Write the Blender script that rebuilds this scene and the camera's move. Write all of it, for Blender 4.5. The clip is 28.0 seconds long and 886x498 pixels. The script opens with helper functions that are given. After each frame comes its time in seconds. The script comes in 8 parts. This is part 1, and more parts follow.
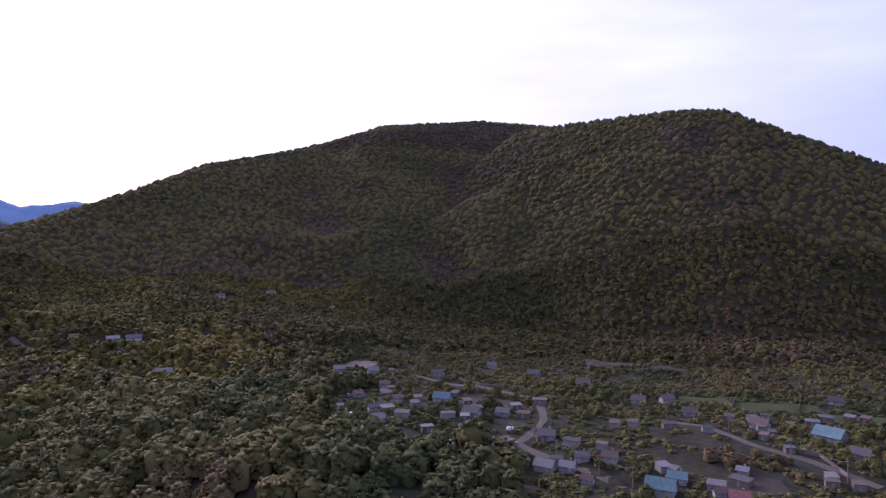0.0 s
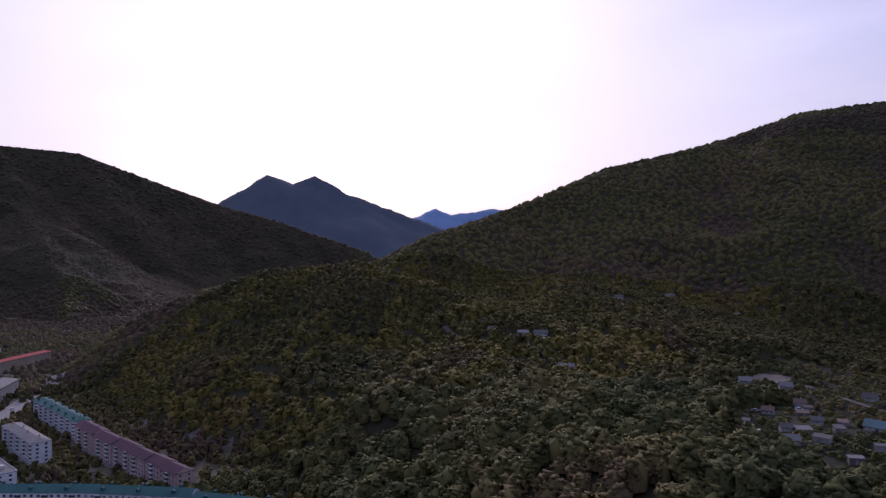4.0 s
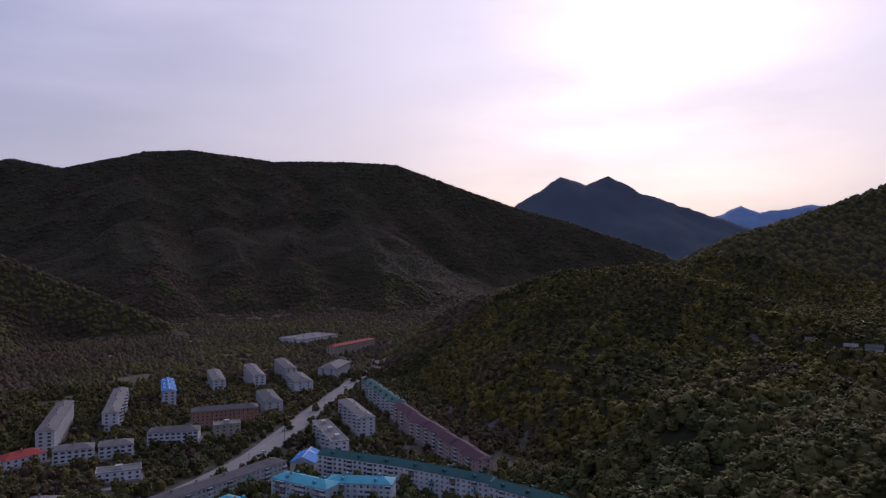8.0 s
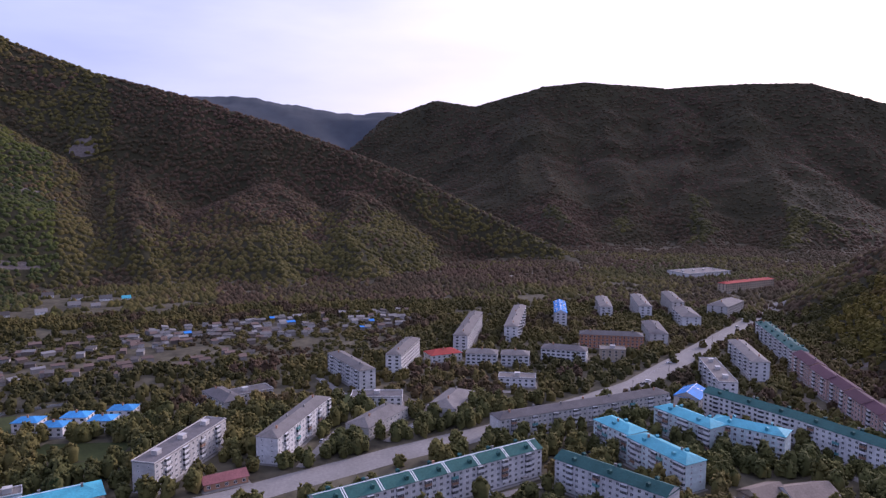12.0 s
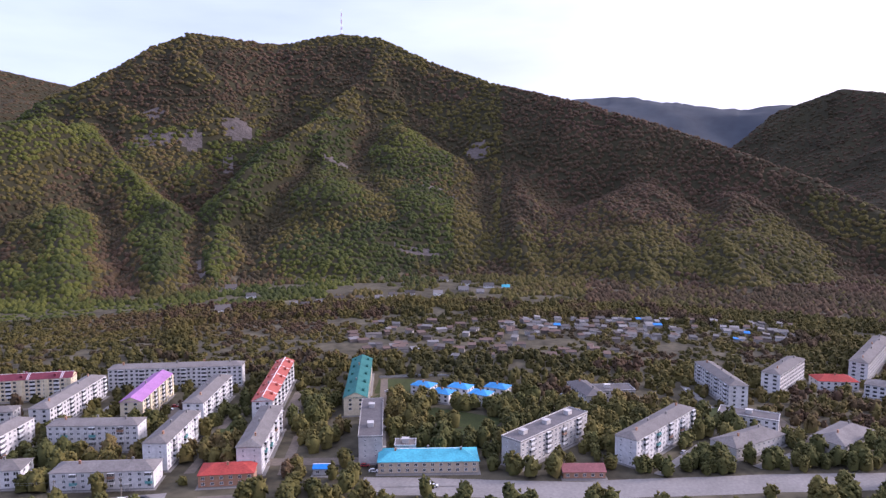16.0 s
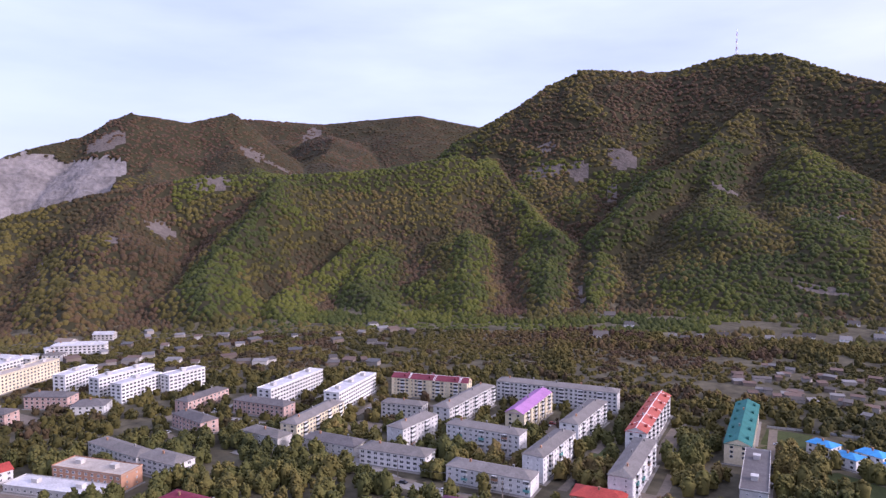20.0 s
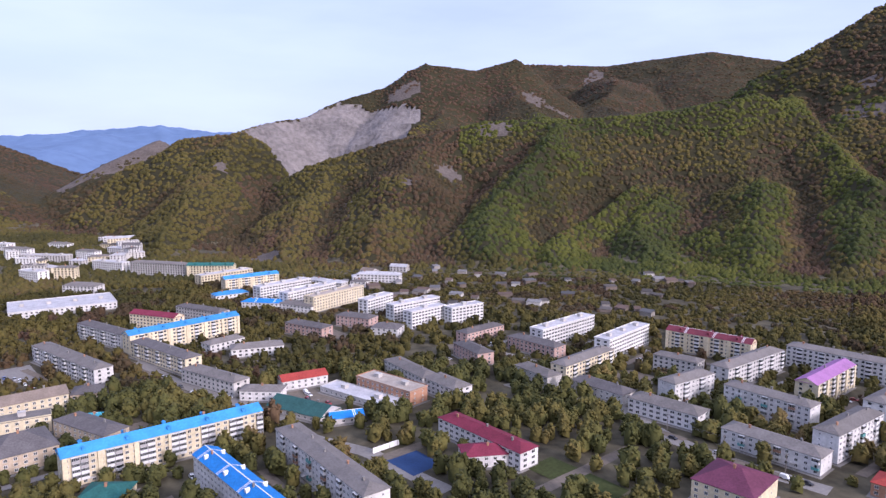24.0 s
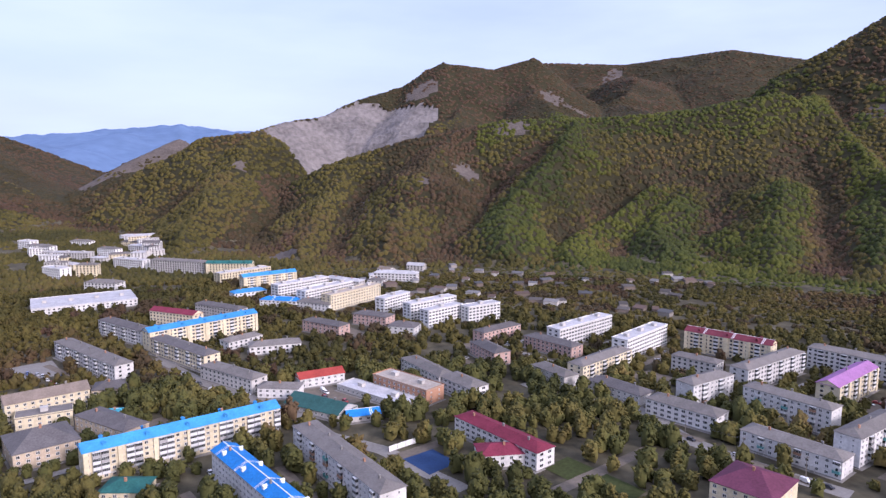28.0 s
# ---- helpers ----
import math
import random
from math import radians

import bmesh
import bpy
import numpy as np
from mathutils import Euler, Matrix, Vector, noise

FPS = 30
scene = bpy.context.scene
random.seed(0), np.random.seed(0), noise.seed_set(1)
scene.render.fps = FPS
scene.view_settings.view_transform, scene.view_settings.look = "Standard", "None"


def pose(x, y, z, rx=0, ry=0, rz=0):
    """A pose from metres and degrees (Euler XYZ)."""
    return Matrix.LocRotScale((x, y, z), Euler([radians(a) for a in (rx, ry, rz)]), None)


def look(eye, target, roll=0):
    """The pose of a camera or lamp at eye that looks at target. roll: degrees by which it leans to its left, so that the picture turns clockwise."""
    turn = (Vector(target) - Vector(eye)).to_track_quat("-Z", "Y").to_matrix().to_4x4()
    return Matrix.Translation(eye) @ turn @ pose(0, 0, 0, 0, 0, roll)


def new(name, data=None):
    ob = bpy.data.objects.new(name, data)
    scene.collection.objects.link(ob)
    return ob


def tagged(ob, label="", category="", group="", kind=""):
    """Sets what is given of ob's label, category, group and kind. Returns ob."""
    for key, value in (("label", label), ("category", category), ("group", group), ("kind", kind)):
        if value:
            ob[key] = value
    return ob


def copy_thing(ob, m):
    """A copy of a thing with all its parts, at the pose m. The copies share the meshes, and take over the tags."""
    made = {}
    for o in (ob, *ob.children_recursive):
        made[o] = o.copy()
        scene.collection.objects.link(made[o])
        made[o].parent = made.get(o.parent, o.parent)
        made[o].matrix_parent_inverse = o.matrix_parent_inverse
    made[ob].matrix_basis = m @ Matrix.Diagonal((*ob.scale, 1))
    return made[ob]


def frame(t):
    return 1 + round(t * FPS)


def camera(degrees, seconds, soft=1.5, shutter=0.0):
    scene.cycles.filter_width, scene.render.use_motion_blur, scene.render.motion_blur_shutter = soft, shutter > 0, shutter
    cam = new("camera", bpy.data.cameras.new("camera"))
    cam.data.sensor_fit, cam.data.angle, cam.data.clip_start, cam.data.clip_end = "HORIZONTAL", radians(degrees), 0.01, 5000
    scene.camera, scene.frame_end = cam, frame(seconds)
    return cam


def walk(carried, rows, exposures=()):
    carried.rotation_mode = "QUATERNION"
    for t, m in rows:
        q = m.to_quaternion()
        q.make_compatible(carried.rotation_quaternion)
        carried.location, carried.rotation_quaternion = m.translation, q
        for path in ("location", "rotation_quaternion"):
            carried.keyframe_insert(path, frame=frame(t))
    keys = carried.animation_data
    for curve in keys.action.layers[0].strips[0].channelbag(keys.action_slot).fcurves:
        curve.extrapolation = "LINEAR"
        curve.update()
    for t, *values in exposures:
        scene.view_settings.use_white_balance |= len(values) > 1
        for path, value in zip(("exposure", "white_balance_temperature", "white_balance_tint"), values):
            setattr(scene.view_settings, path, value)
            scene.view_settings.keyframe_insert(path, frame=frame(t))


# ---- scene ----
cam = camera(65.4, 28.0, soft=1.4)
EYE = 130.0
# seconds, turn, tilt and lean in degrees: the drone hovers on one spot and turns
TURNS = [
    (0, 0.00, -0.39, -0.13),
    (0.5, 2.12, -0.42, -0.06),
    (1, 7.48, -0.41, -0.05),
    (1.5, 13.72, -0.34, -0.00),
    (2, 19.17, -0.31, -0.01),
    (2.5, 23.02, -0.31, 0.01),
    (3, 26.28, -0.26, 0.04),
    (3.5, 29.37, -0.24, 0.05),
    (5.5, 39.41, -0.22, 0.06),
    (6, 41.73, -0.22, 0.05),
    (6.5, 44.61, -0.20, 0.05),
    (7, 48.32, -0.17, 0.13),
    (7.5, 52.22, -0.17, 0.09),
    (8, 56.15, -0.13, 0.08),
    (8.5, 60.07, -0.10, 0.08),
    (9, 64.01, -0.06, 0.09),
    (9.5, 67.97, -0.10, 0.04),
    (10, 71.93, -0.25, -0.02),
    (10.5, 75.87, -2.45, -0.02),
    (11, 79.79, -5.03, 0.04),
    (11.5, 83.76, -5.88, 0.00),
    (12, 87.64, -5.85, -0.01),
    (12.5, 91.55, -5.82, 0.01),
    (14.5, 107.16, -5.86, -0.04),
    (15, 111.09, -5.87, -0.02),
    (15.5, 115.03, -5.88, -0.06),
    (16, 117.82, -5.91, -0.12),
    (16.5, 118.47, -5.90, -0.08),
    (17, 118.76, -4.52, -0.09),
    (17.5, 119.03, -1.88, -0.13),
    (18, 119.26, -0.53, -0.17),
    (18.5, 119.67, -0.50, -0.13),
    (19, 125.03, -0.55, -0.02),
    (19.5, 136.66, -1.27, 0.01),
    (20, 148.73, -3.54, 0.09),
    (20.5, 157.46, -5.96, 0.13),
    (21, 164.84, -7.88, 0.16),
    (21.5, 169.40, -7.97, 0.06),
    (22, 170.35, -8.02, 0.03),
    (22.5, 170.65, -7.98, 0.09),
    (24.5, 171.62, -8.06, 0.02),
    (25, 171.82, -8.06, 0.04),
    (25.5, 171.99, -8.08, 0.05),
    (26, 172.20, -8.08, 0.03),
    (26.5, 172.36, -8.08, 0.01),
    (27, 172.54, -8.10, -0.05),
    (27.5, 172.67, -8.12, -0.01),
    (28, 172.84, -8.13, 0.00),
]
walk(cam, [(t, pose(0, 0, EYE, 90 + tilt, lean, turn)) for t, turn, tilt, lean in TURNS], exposures=[(0.0, -0.05, 5350, 43), (2.0, -0.38, 5350, 43), (4.0, -0.85, 5350, 38), (8.0, -1.22, 5450, 33), (10.0, -0.95, 5500, 37), (12.5, 0.08, 5600, 38), (15.0, 0.45, 5700, 33), (18.0, 0.48, 5680, 33), (20.0, 0.38, 5680, 35), (22.0, 0.28, 5650, 29), (28.0, 0.28, 5650, 28)])

# ---- light ----
SUN_TURN, SUN_RISE = 40.0, 22.0
world = bpy.data.worlds.new("sky")
scene.world = world
world.use_nodes = True
wn, wl = world.node_tree.nodes, world.node_tree.links
wn.clear()
w_out, w_bg = wn.new("ShaderNodeOutputWorld"), wn.new("ShaderNodeBackground")
w_sky, w_mix = wn.new("ShaderNodeTexSky"), wn.new("ShaderNodeMix")
w_sky.sky_type, w_sky.sun_disc = "NISHITA", False
w_sky.sun_elevation, w_sky.sun_rotation = radians(SUN_RISE), radians(-SUN_TURN)
w_sky.air_density, w_sky.dust_density, w_sky.ozone_density = 1.0, 2.5, 1.0
w_co, w_map = wn.new("ShaderNodeTexCoord"), wn.new("ShaderNodeMapping")
w_map.inputs["Scale"].default_value = (1.6, 1.6, 7.0)
w_noise, w_ramp = wn.new("ShaderNodeTexNoise"), wn.new("ShaderNodeValToRGB")
w_noise.inputs["Scale"].default_value, w_noise.inputs["Detail"].default_value = 1.7, 5.0
w_ramp.color_ramp.elements[0].position, w_ramp.color_ramp.elements[0].color = 0.30, (0.58, 0.58, 0.58, 1)
w_ramp.color_ramp.elements[1].position, w_ramp.color_ramp.elements[1].color = 0.72, (0.92, 0.92, 0.92, 1)
# thin cloud that glows round the hidden sun
w_dot, w_pow, w_glow = wn.new("ShaderNodeVectorMath"), wn.new("ShaderNodeMath"), wn.new("ShaderNodeMix")
w_dot.operation = "DOT_PRODUCT"
w_dot.inputs[1].default_value = (-math.sin(radians(SUN_TURN)) * math.cos(radians(SUN_RISE)), math.cos(radians(SUN_TURN)) * math.cos(radians(SUN_RISE)), math.sin(radians(SUN_RISE)))
w_pow.operation, w_pow.use_clamp = "MULTIPLY_ADD", True
w_pow.inputs[1].default_value, w_pow.inputs[2].default_value = 0.97, 0.0
w_fall = wn.new("ShaderNodeMath")
w_fall.operation, w_fall.inputs[1].default_value = "POWER", 2.0
w_glow.data_type = "RGBA"
w_glow.inputs["A"].default_value = (6.3, 7.3, 9.4, 1)
w_mix.data_type = "RGBA"
w_axis, w_low, w_warm = wn.new("ShaderNodeSeparateXYZ"), wn.new("ShaderNodeMapRange"), wn.new("ShaderNodeMix")
w_low.inputs["From Min"].default_value, w_low.inputs["From Max"].default_value = 0.03, 0.26
w_warm.data_type = "RGBA"
w_warm.inputs["A"].default_value, w_warm.inputs["B"].default_value = (18.5, 15.6, 10.4, 1), (19.0, 17.6, 15.4, 1)
wl.new(w_co.outputs["Generated"], w_axis.inputs["Vector"])
wl.new(w_axis.outputs["Z"], w_low.inputs["Value"])
wl.new(w_low.outputs["Result"], w_warm.inputs["Factor"])
wl.new(w_warm.outputs["Result"], w_glow.inputs["B"])
wl.new(w_co.outputs["Generated"], w_map.inputs["Vector"])
wl.new(w_map.outputs["Vector"], w_noise.inputs["Vector"])
wl.new(w_noise.outputs["Fac"], w_ramp.inputs["Fac"])
wl.new(w_co.outputs["Generated"], w_dot.inputs[0])
wl.new(w_dot.outputs["Value"], w_pow.inputs[0])
wl.new(w_pow.outputs["Value"], w_fall.inputs[0])
wl.new(w_fall.outputs["Value"], w_glow.inputs["Factor"])
wl.new(w_ramp.outputs["Color"], w_mix.inputs["Factor"])
wl.new(w_sky.outputs["Color"], w_mix.inputs["A"])
wl.new(w_glow.outputs["Result"], w_mix.inputs["B"])
w_high, w_lift = wn.new("ShaderNodeMapRange"), wn.new("ShaderNodeVectorMath")
w_high.inputs["From Min"].default_value, w_high.inputs["From Max"].default_value = 0.36, 0.95
w_high.inputs["To Min"].default_value, w_high.inputs["To Max"].default_value = 1.0, 1.2
w_lift.operation = "SCALE"
wl.new(w_axis.outputs["Z"], w_high.inputs["Value"])
wl.new(w_mix.outputs["Result"], w_lift.inputs[0])
wl.new(w_high.outputs["Result"], w_lift.inputs["Scale"])
wl.new(w_lift.outputs["Vector"], w_bg.inputs["Color"])
wl.new(w_bg.outputs["Background"], w_out.inputs["Surface"])
w_bg.inputs["Strength"].default_value = 0.11
sun = new("sun", bpy.data.lights.new("sun", "SUN"))
sun.data.energy, sun.data.angle, sun.data.color = 2.9, radians(11), (1.0, 0.90, 0.78)
sun.matrix_world = look((-math.sin(radians(SUN_TURN)) * 900, math.cos(radians(SUN_TURN)) * 900, 900 * math.tan(radians(SUN_RISE))), (0, 0, 0))


# ---- materials ----
def material(name, base, rough=0.8, grain=0.6, stain=0.06, amount=0.18, bump=0.0, metal=0.0, vary=0.0, stops=None, island=False, region=0.0, cells=0.0, leafy=0.0):
    """A surface with fine grain and broad stains (sizes in metres) round a base colour; vary: change from thing to thing; stops: colours picked per piece."""
    m = bpy.data.materials.new(name)
    m.use_nodes = True
    n, l = m.node_tree.nodes, m.node_tree.links
    b = n["Principled BSDF"]
    b.inputs["Roughness"].default_value, b.inputs["Metallic"].default_value = rough, metal
    if rough > 0.6:
        b.inputs["Specular IOR Level"].default_value = 0.2
    co = n.new("ShaderNodeTexCoord") if not island else n.new("ShaderNodeNewGeometry")
    where = co.outputs["Object"] if not island else co.outputs["Position"]
    fine, broad = n.new("ShaderNodeTexNoise"), n.new("ShaderNodeTexNoise")
    fine.inputs["Scale"].default_value, fine.inputs["Detail"].default_value = 1.0 / grain, 3.0
    broad.inputs["Scale"].default_value, broad.inputs["Detail"].default_value = stain, 4.0
    l.new(where, fine.inputs["Vector"]), l.new(where, broad.inputs["Vector"])
    total = n.new("ShaderNodeMath")
    total.operation = "ADD"
    l.new(fine.outputs["Fac"], total.inputs[0]), l.new(broad.outputs["Fac"], total.inputs[1])
    span = n.new("ShaderNodeMapRange")
    span.inputs["From Min"].default_value, span.inputs["From Max"].default_value = 0.6, 1.4
    span.inputs["To Min"].default_value, span.inputs["To Max"].default_value = 1 - amount, 1 + amount
    l.new(total.outputs["Value"], span.inputs["Value"])
    value = span.outputs["Result"]
    if vary:
        info, mul = n.new("ShaderNodeObjectInfo"), n.new("ShaderNodeMath")
        more = n.new("ShaderNodeMapRange")
        more.inputs["To Min"].default_value, more.inputs["To Max"].default_value = 1 - vary, 1 + vary
        mul.operation = "MULTIPLY"
        l.new(info.outputs["Random"], more.inputs["Value"])
        l.new(more.outputs["Result"], mul.inputs[0]), l.new(value, mul.inputs[1])
        value = mul.outputs["Value"]
    scale = n.new("ShaderNodeVectorMath")
    scale.operation = "SCALE"
    scale.inputs[0].default_value = base
    if stops:
        ramp = n.new("ShaderNodeValToRGB")
        ramp.color_ramp.interpolation = "LINEAR"
        e = ramp.color_ramp.elements
        while len(e) < len(stops):
            e.new(0.5)
        for i, (p, c) in enumerate(stops):
            e[i].position, e[i].color = p, (*c, 1)
        if cells:
            cell, part_of = n.new("ShaderNodeTexVoronoi"), n.new("ShaderNodeSeparateColor")
            cell.inputs["Scale"].default_value = 1.0 / cells
            l.new(where, cell.inputs["Vector"]), l.new(cell.outputs["Color"], part_of.inputs["Color"])
            pick = part_of.outputs["Red"]
        elif island:
            pick = co.outputs["Random Per Island"]
        else:
            pick = n.new("ShaderNodeObjectInfo").outputs["Random"]
        if region:
            zone, blend = n.new("ShaderNodeTexNoise"), n.new("ShaderNodeMath")
            zone.inputs["Scale"].default_value, zone.inputs["Detail"].default_value = region, 3.0
            l.new(where, zone.inputs["Vector"])
            spread = n.new("ShaderNodeMapRange")
            spread.inputs["From Min"].default_value, spread.inputs["From Max"].default_value = 0.3, 0.7
            spread.inputs["To Min"].default_value, spread.inputs["To Max"].default_value = -0.06, 0.62
            calm = n.new("ShaderNodeMath")
            calm.operation, calm.inputs[1].default_value = "MULTIPLY", 0.24
            l.new(pick, calm.inputs[0])
            pick = calm.outputs["Value"]
            l.new(zone.outputs["Fac"], spread.inputs["Value"])
            blend.operation, blend.use_clamp = "ADD", True
            l.new(pick, blend.inputs[0]), l.new(spread.outputs["Result"], blend.inputs[1])
            pick = blend.outputs["Value"]
        l.new(pick, ramp.inputs["Fac"]), l.new(ramp.outputs["Color"], scale.inputs[0])
    l.new(value, scale.inputs["Scale"])
    l.new(scale.outputs["Vector"], b.inputs["Base Color"])
    if leafy:
        thin, both = n.new("ShaderNodeBsdfTranslucent"), n.new("ShaderNodeMixShader")
        both.inputs["Fac"].default_value = leafy
        l.new(scale.outputs["Vector"], thin.inputs["Color"])
        l.new(b.outputs["BSDF"], both.inputs[1]), l.new(thin.outputs["BSDF"], both.inputs[2])
        l.new(both.outputs["Shader"], n["Material Output"].inputs["Surface"])
    if bump:
        bm_node = n.new("ShaderNodeBump")
        bm_node.inputs["Strength"].default_value, bm_node.inputs["Distance"].default_value = 1.0, bump
        l.new(fine.outputs["Fac"], bm_node.inputs["Height"]), l.new(bm_node.outputs["Normal"], b.inputs["Normal"])
    return m


FOLIAGE = [(0.0, (0.034, 0.034, 0.012)), (0.25, (0.052, 0.047, 0.013)), (0.50, (0.085, 0.070, 0.019)), (0.66, (0.076, 0.054, 0.022)),
           (0.80, (0.073, 0.044, 0.027)), (0.93, (0.066, 0.040, 0.031)), (0.97, (0.179, 0.103, 0.019)), (1.0, (0.133, 0.041, 0.019))]
BARE_WOOD = [(0.0, (0.039, 0.033, 0.014)), (0.3, (0.054, 0.039, 0.020)), (0.55, (0.067, 0.042, 0.024)), (0.8, (0.068, 0.041, 0.027)), (0.95, (0.058, 0.035, 0.025)), (1.0, (0.123, 0.065, 0.024))]
AUTUMN = [(0.0, (0.046, 0.051, 0.017)), (0.35, (0.073, 0.073, 0.022)), (0.60, (0.118, 0.097, 0.029)), (0.76, (0.123, 0.084, 0.037)),
          (0.86, (0.114, 0.073, 0.045)), (0.92, (0.293, 0.180, 0.029)), (1.0, (0.232, 0.073, 0.033))]
FRESH = [(0.0, (0.028, 0.036, 0.011)), (0.3, (0.044, 0.053, 0.013)), (0.55, (0.064, 0.070, 0.013)), (0.75, (0.076, 0.079, 0.015)), (0.9, (0.068, 0.069, 0.019)), (1.0, (0.096, 0.082, 0.017))]
YELLOWING = [(0.0, (0.052, 0.047, 0.014)), (0.35, (0.086, 0.072, 0.015)), (0.6, (0.123, 0.095, 0.018)), (0.8, (0.100, 0.064, 0.022)), (0.93, (0.188, 0.121, 0.021)), (1.0, (0.126, 0.049, 0.023))]
# fresh and brown leaves also carry lit spurs and dark gullies in their colour
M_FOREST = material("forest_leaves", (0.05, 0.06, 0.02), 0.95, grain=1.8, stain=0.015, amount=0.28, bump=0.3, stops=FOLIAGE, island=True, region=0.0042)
M_FRESH = material("fresh_leaves", (0.05, 0.06, 0.02), 0.95, grain=1.8, stain=0.02, amount=0.28, bump=0.3, stops=FRESH, island=True, region=0.008)
M_YELLOWING = material("yellowing_leaves", (0.06, 0.06, 0.02), 0.95, grain=1.4, stain=0.02, amount=0.35, stops=YELLOWING, island=True, region=0.012, cells=9.0)
M_SLOPE = material("slope_leaves", (0.05, 0.06, 0.02), 0.95, grain=1.4, stain=0.02, amount=0.35, stops=FOLIAGE, island=True, region=0.006, cells=9.0)
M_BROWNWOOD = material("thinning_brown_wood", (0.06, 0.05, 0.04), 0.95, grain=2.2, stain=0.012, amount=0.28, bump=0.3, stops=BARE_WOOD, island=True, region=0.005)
M_GROVE = material("grove_leaves", (0.05, 0.06, 0.02), 0.95, grain=0.9, stain=0.03, amount=0.40, stops=AUTUMN, island=True, region=0.012, cells=9.0)
M_LEAF = material("tree_leaves", (0.05, 0.06, 0.02), 0.9, grain=0.5, stain=0.1, amount=0.45, stops=AUTUMN)
M_BARK = material("bark", (0.10, 0.085, 0.07), 0.95, grain=0.2, amount=0.3)
M_SOIL = material("forest_floor", (0.032, 0.029, 0.014), 1.0, grain=4.0, stain=0.012, amount=0.4, bump=0.6)
M_MEADOW = material("village_meadow", (0.026, 0.025, 0.013), 1.0, grain=3.0, stain=0.05, amount=0.8, bump=0.5)
M_TOWN = material("grass_and_soil", (0.078, 0.068, 0.044), 1.0, grain=7.0, stain=0.03, amount=0.75, bump=0.2)
M_ROCK = material("quarry_rock", (0.175, 0.158, 0.152), 0.95, grain=9.0, stain=0.02, amount=0.5, bump=4.0)
M_SCREE = material("scree", (0.105, 0.088, 0.078), 0.95, grain=5.0, stain=0.03, amount=0.4, bump=2.0)
M_ROAD = material("worn_asphalt", (0.215, 0.20, 0.185), 0.9, grain=1.5, stain=0.05, amount=0.25)
M_DIRT = material("dirt_track", (0.098, 0.083, 0.064), 1.0, grain=1.5, stain=0.08, amount=0.3)
M_GLASS = material("window_glass", (0.025, 0.028, 0.032), 0.3, amount=0.3, vary=0.5)
M_GLASS.node_tree.nodes["Principled BSDF"].inputs["Specular IOR Level"].default_value = 0.25
M_FRAME = material("window_frame", (0.62, 0.62, 0.62), 0.6, amount=0.1)
M_PLINTH = material("plinth", (0.22, 0.21, 0.20), 0.9, amount=0.25)
M_METAL = material("galvanised_metal", (0.45, 0.46, 0.48), 0.45, metal=0.6)
M_CONCRETE = material("concrete", (0.42, 0.40, 0.38), 0.9, grain=0.5, stain=0.2, amount=0.25)
WALLS = {"white": (0.60, 0.585, 0.575), "bright": (0.68, 0.67, 0.66), "pale": (0.46, 0.44, 0.42), "cream": (0.62, 0.54, 0.38), "beige": (0.44, 0.36, 0.27),
         "brick": (0.36, 0.20, 0.13), "orange": (0.40, 0.19, 0.11), "pinkish": (0.46, 0.32, 0.28), "ice": (0.52, 0.60, 0.60)}
ROOFS = {"grey": (0.165, 0.150, 0.140), "greydark": (0.115, 0.105, 0.105), "blue": (0.05, 0.25, 0.52), "blue_deep": (0.020, 0.18, 0.50), "maroon": (0.17, 0.028, 0.05),
         "maroondark": (0.062, 0.026, 0.042), "maroonwhite": (0.15, 0.035, 0.05), "magenta": (0.115, 0.034, 0.062), "violet": (0.30, 0.14, 0.30), "red": (0.30, 0.05, 0.04), "redwhite": (0.34, 0.09, 0.07),
         "green": (0.028, 0.12, 0.11), "dull_green": (0.11, 0.17, 0.18), "dull_red": (0.20, 0.08, 0.08), "greendark": (0.030, 0.090, 0.085), "greenwhite": (0.030, 0.095, 0.085), "cyan": (0.07, 0.36, 0.45), "cyandark": (0.07, 0.30, 0.37), "brown": (0.20, 0.16, 0.13),
         "white_roof": (0.42, 0.41, 0.42), "beige_roof": (0.38, 0.33, 0.28)}
M_WALL = {k: material("wall_" + k, v, 0.9, grain=1.2, stain=0.14, amount=0.24, vary=0.10) for k, v in WALLS.items()}
M_ROOF = {k: material("roof_" + k, v, 0.7 if k[:4] in ("blue", "cyan", "viol", "mage") else 0.85, grain=0.8, stain=0.16, amount=0.32, vary=0.12) for k, v in ROOFS.items()}
M_WHITE = material("white_paint", (0.74, 0.74, 0.74), 0.6, amount=0.1)
M_BALCONY = [material("balcony_" + k, c, 0.7, amount=0.2) for k, c in (("white", (0.62, 0.62, 0.62)), ("grey", (0.36, 0.35, 0.35)), ("teal", (0.12, 0.30, 0.30)), ("brown", (0.28, 0.17, 0.12)))]


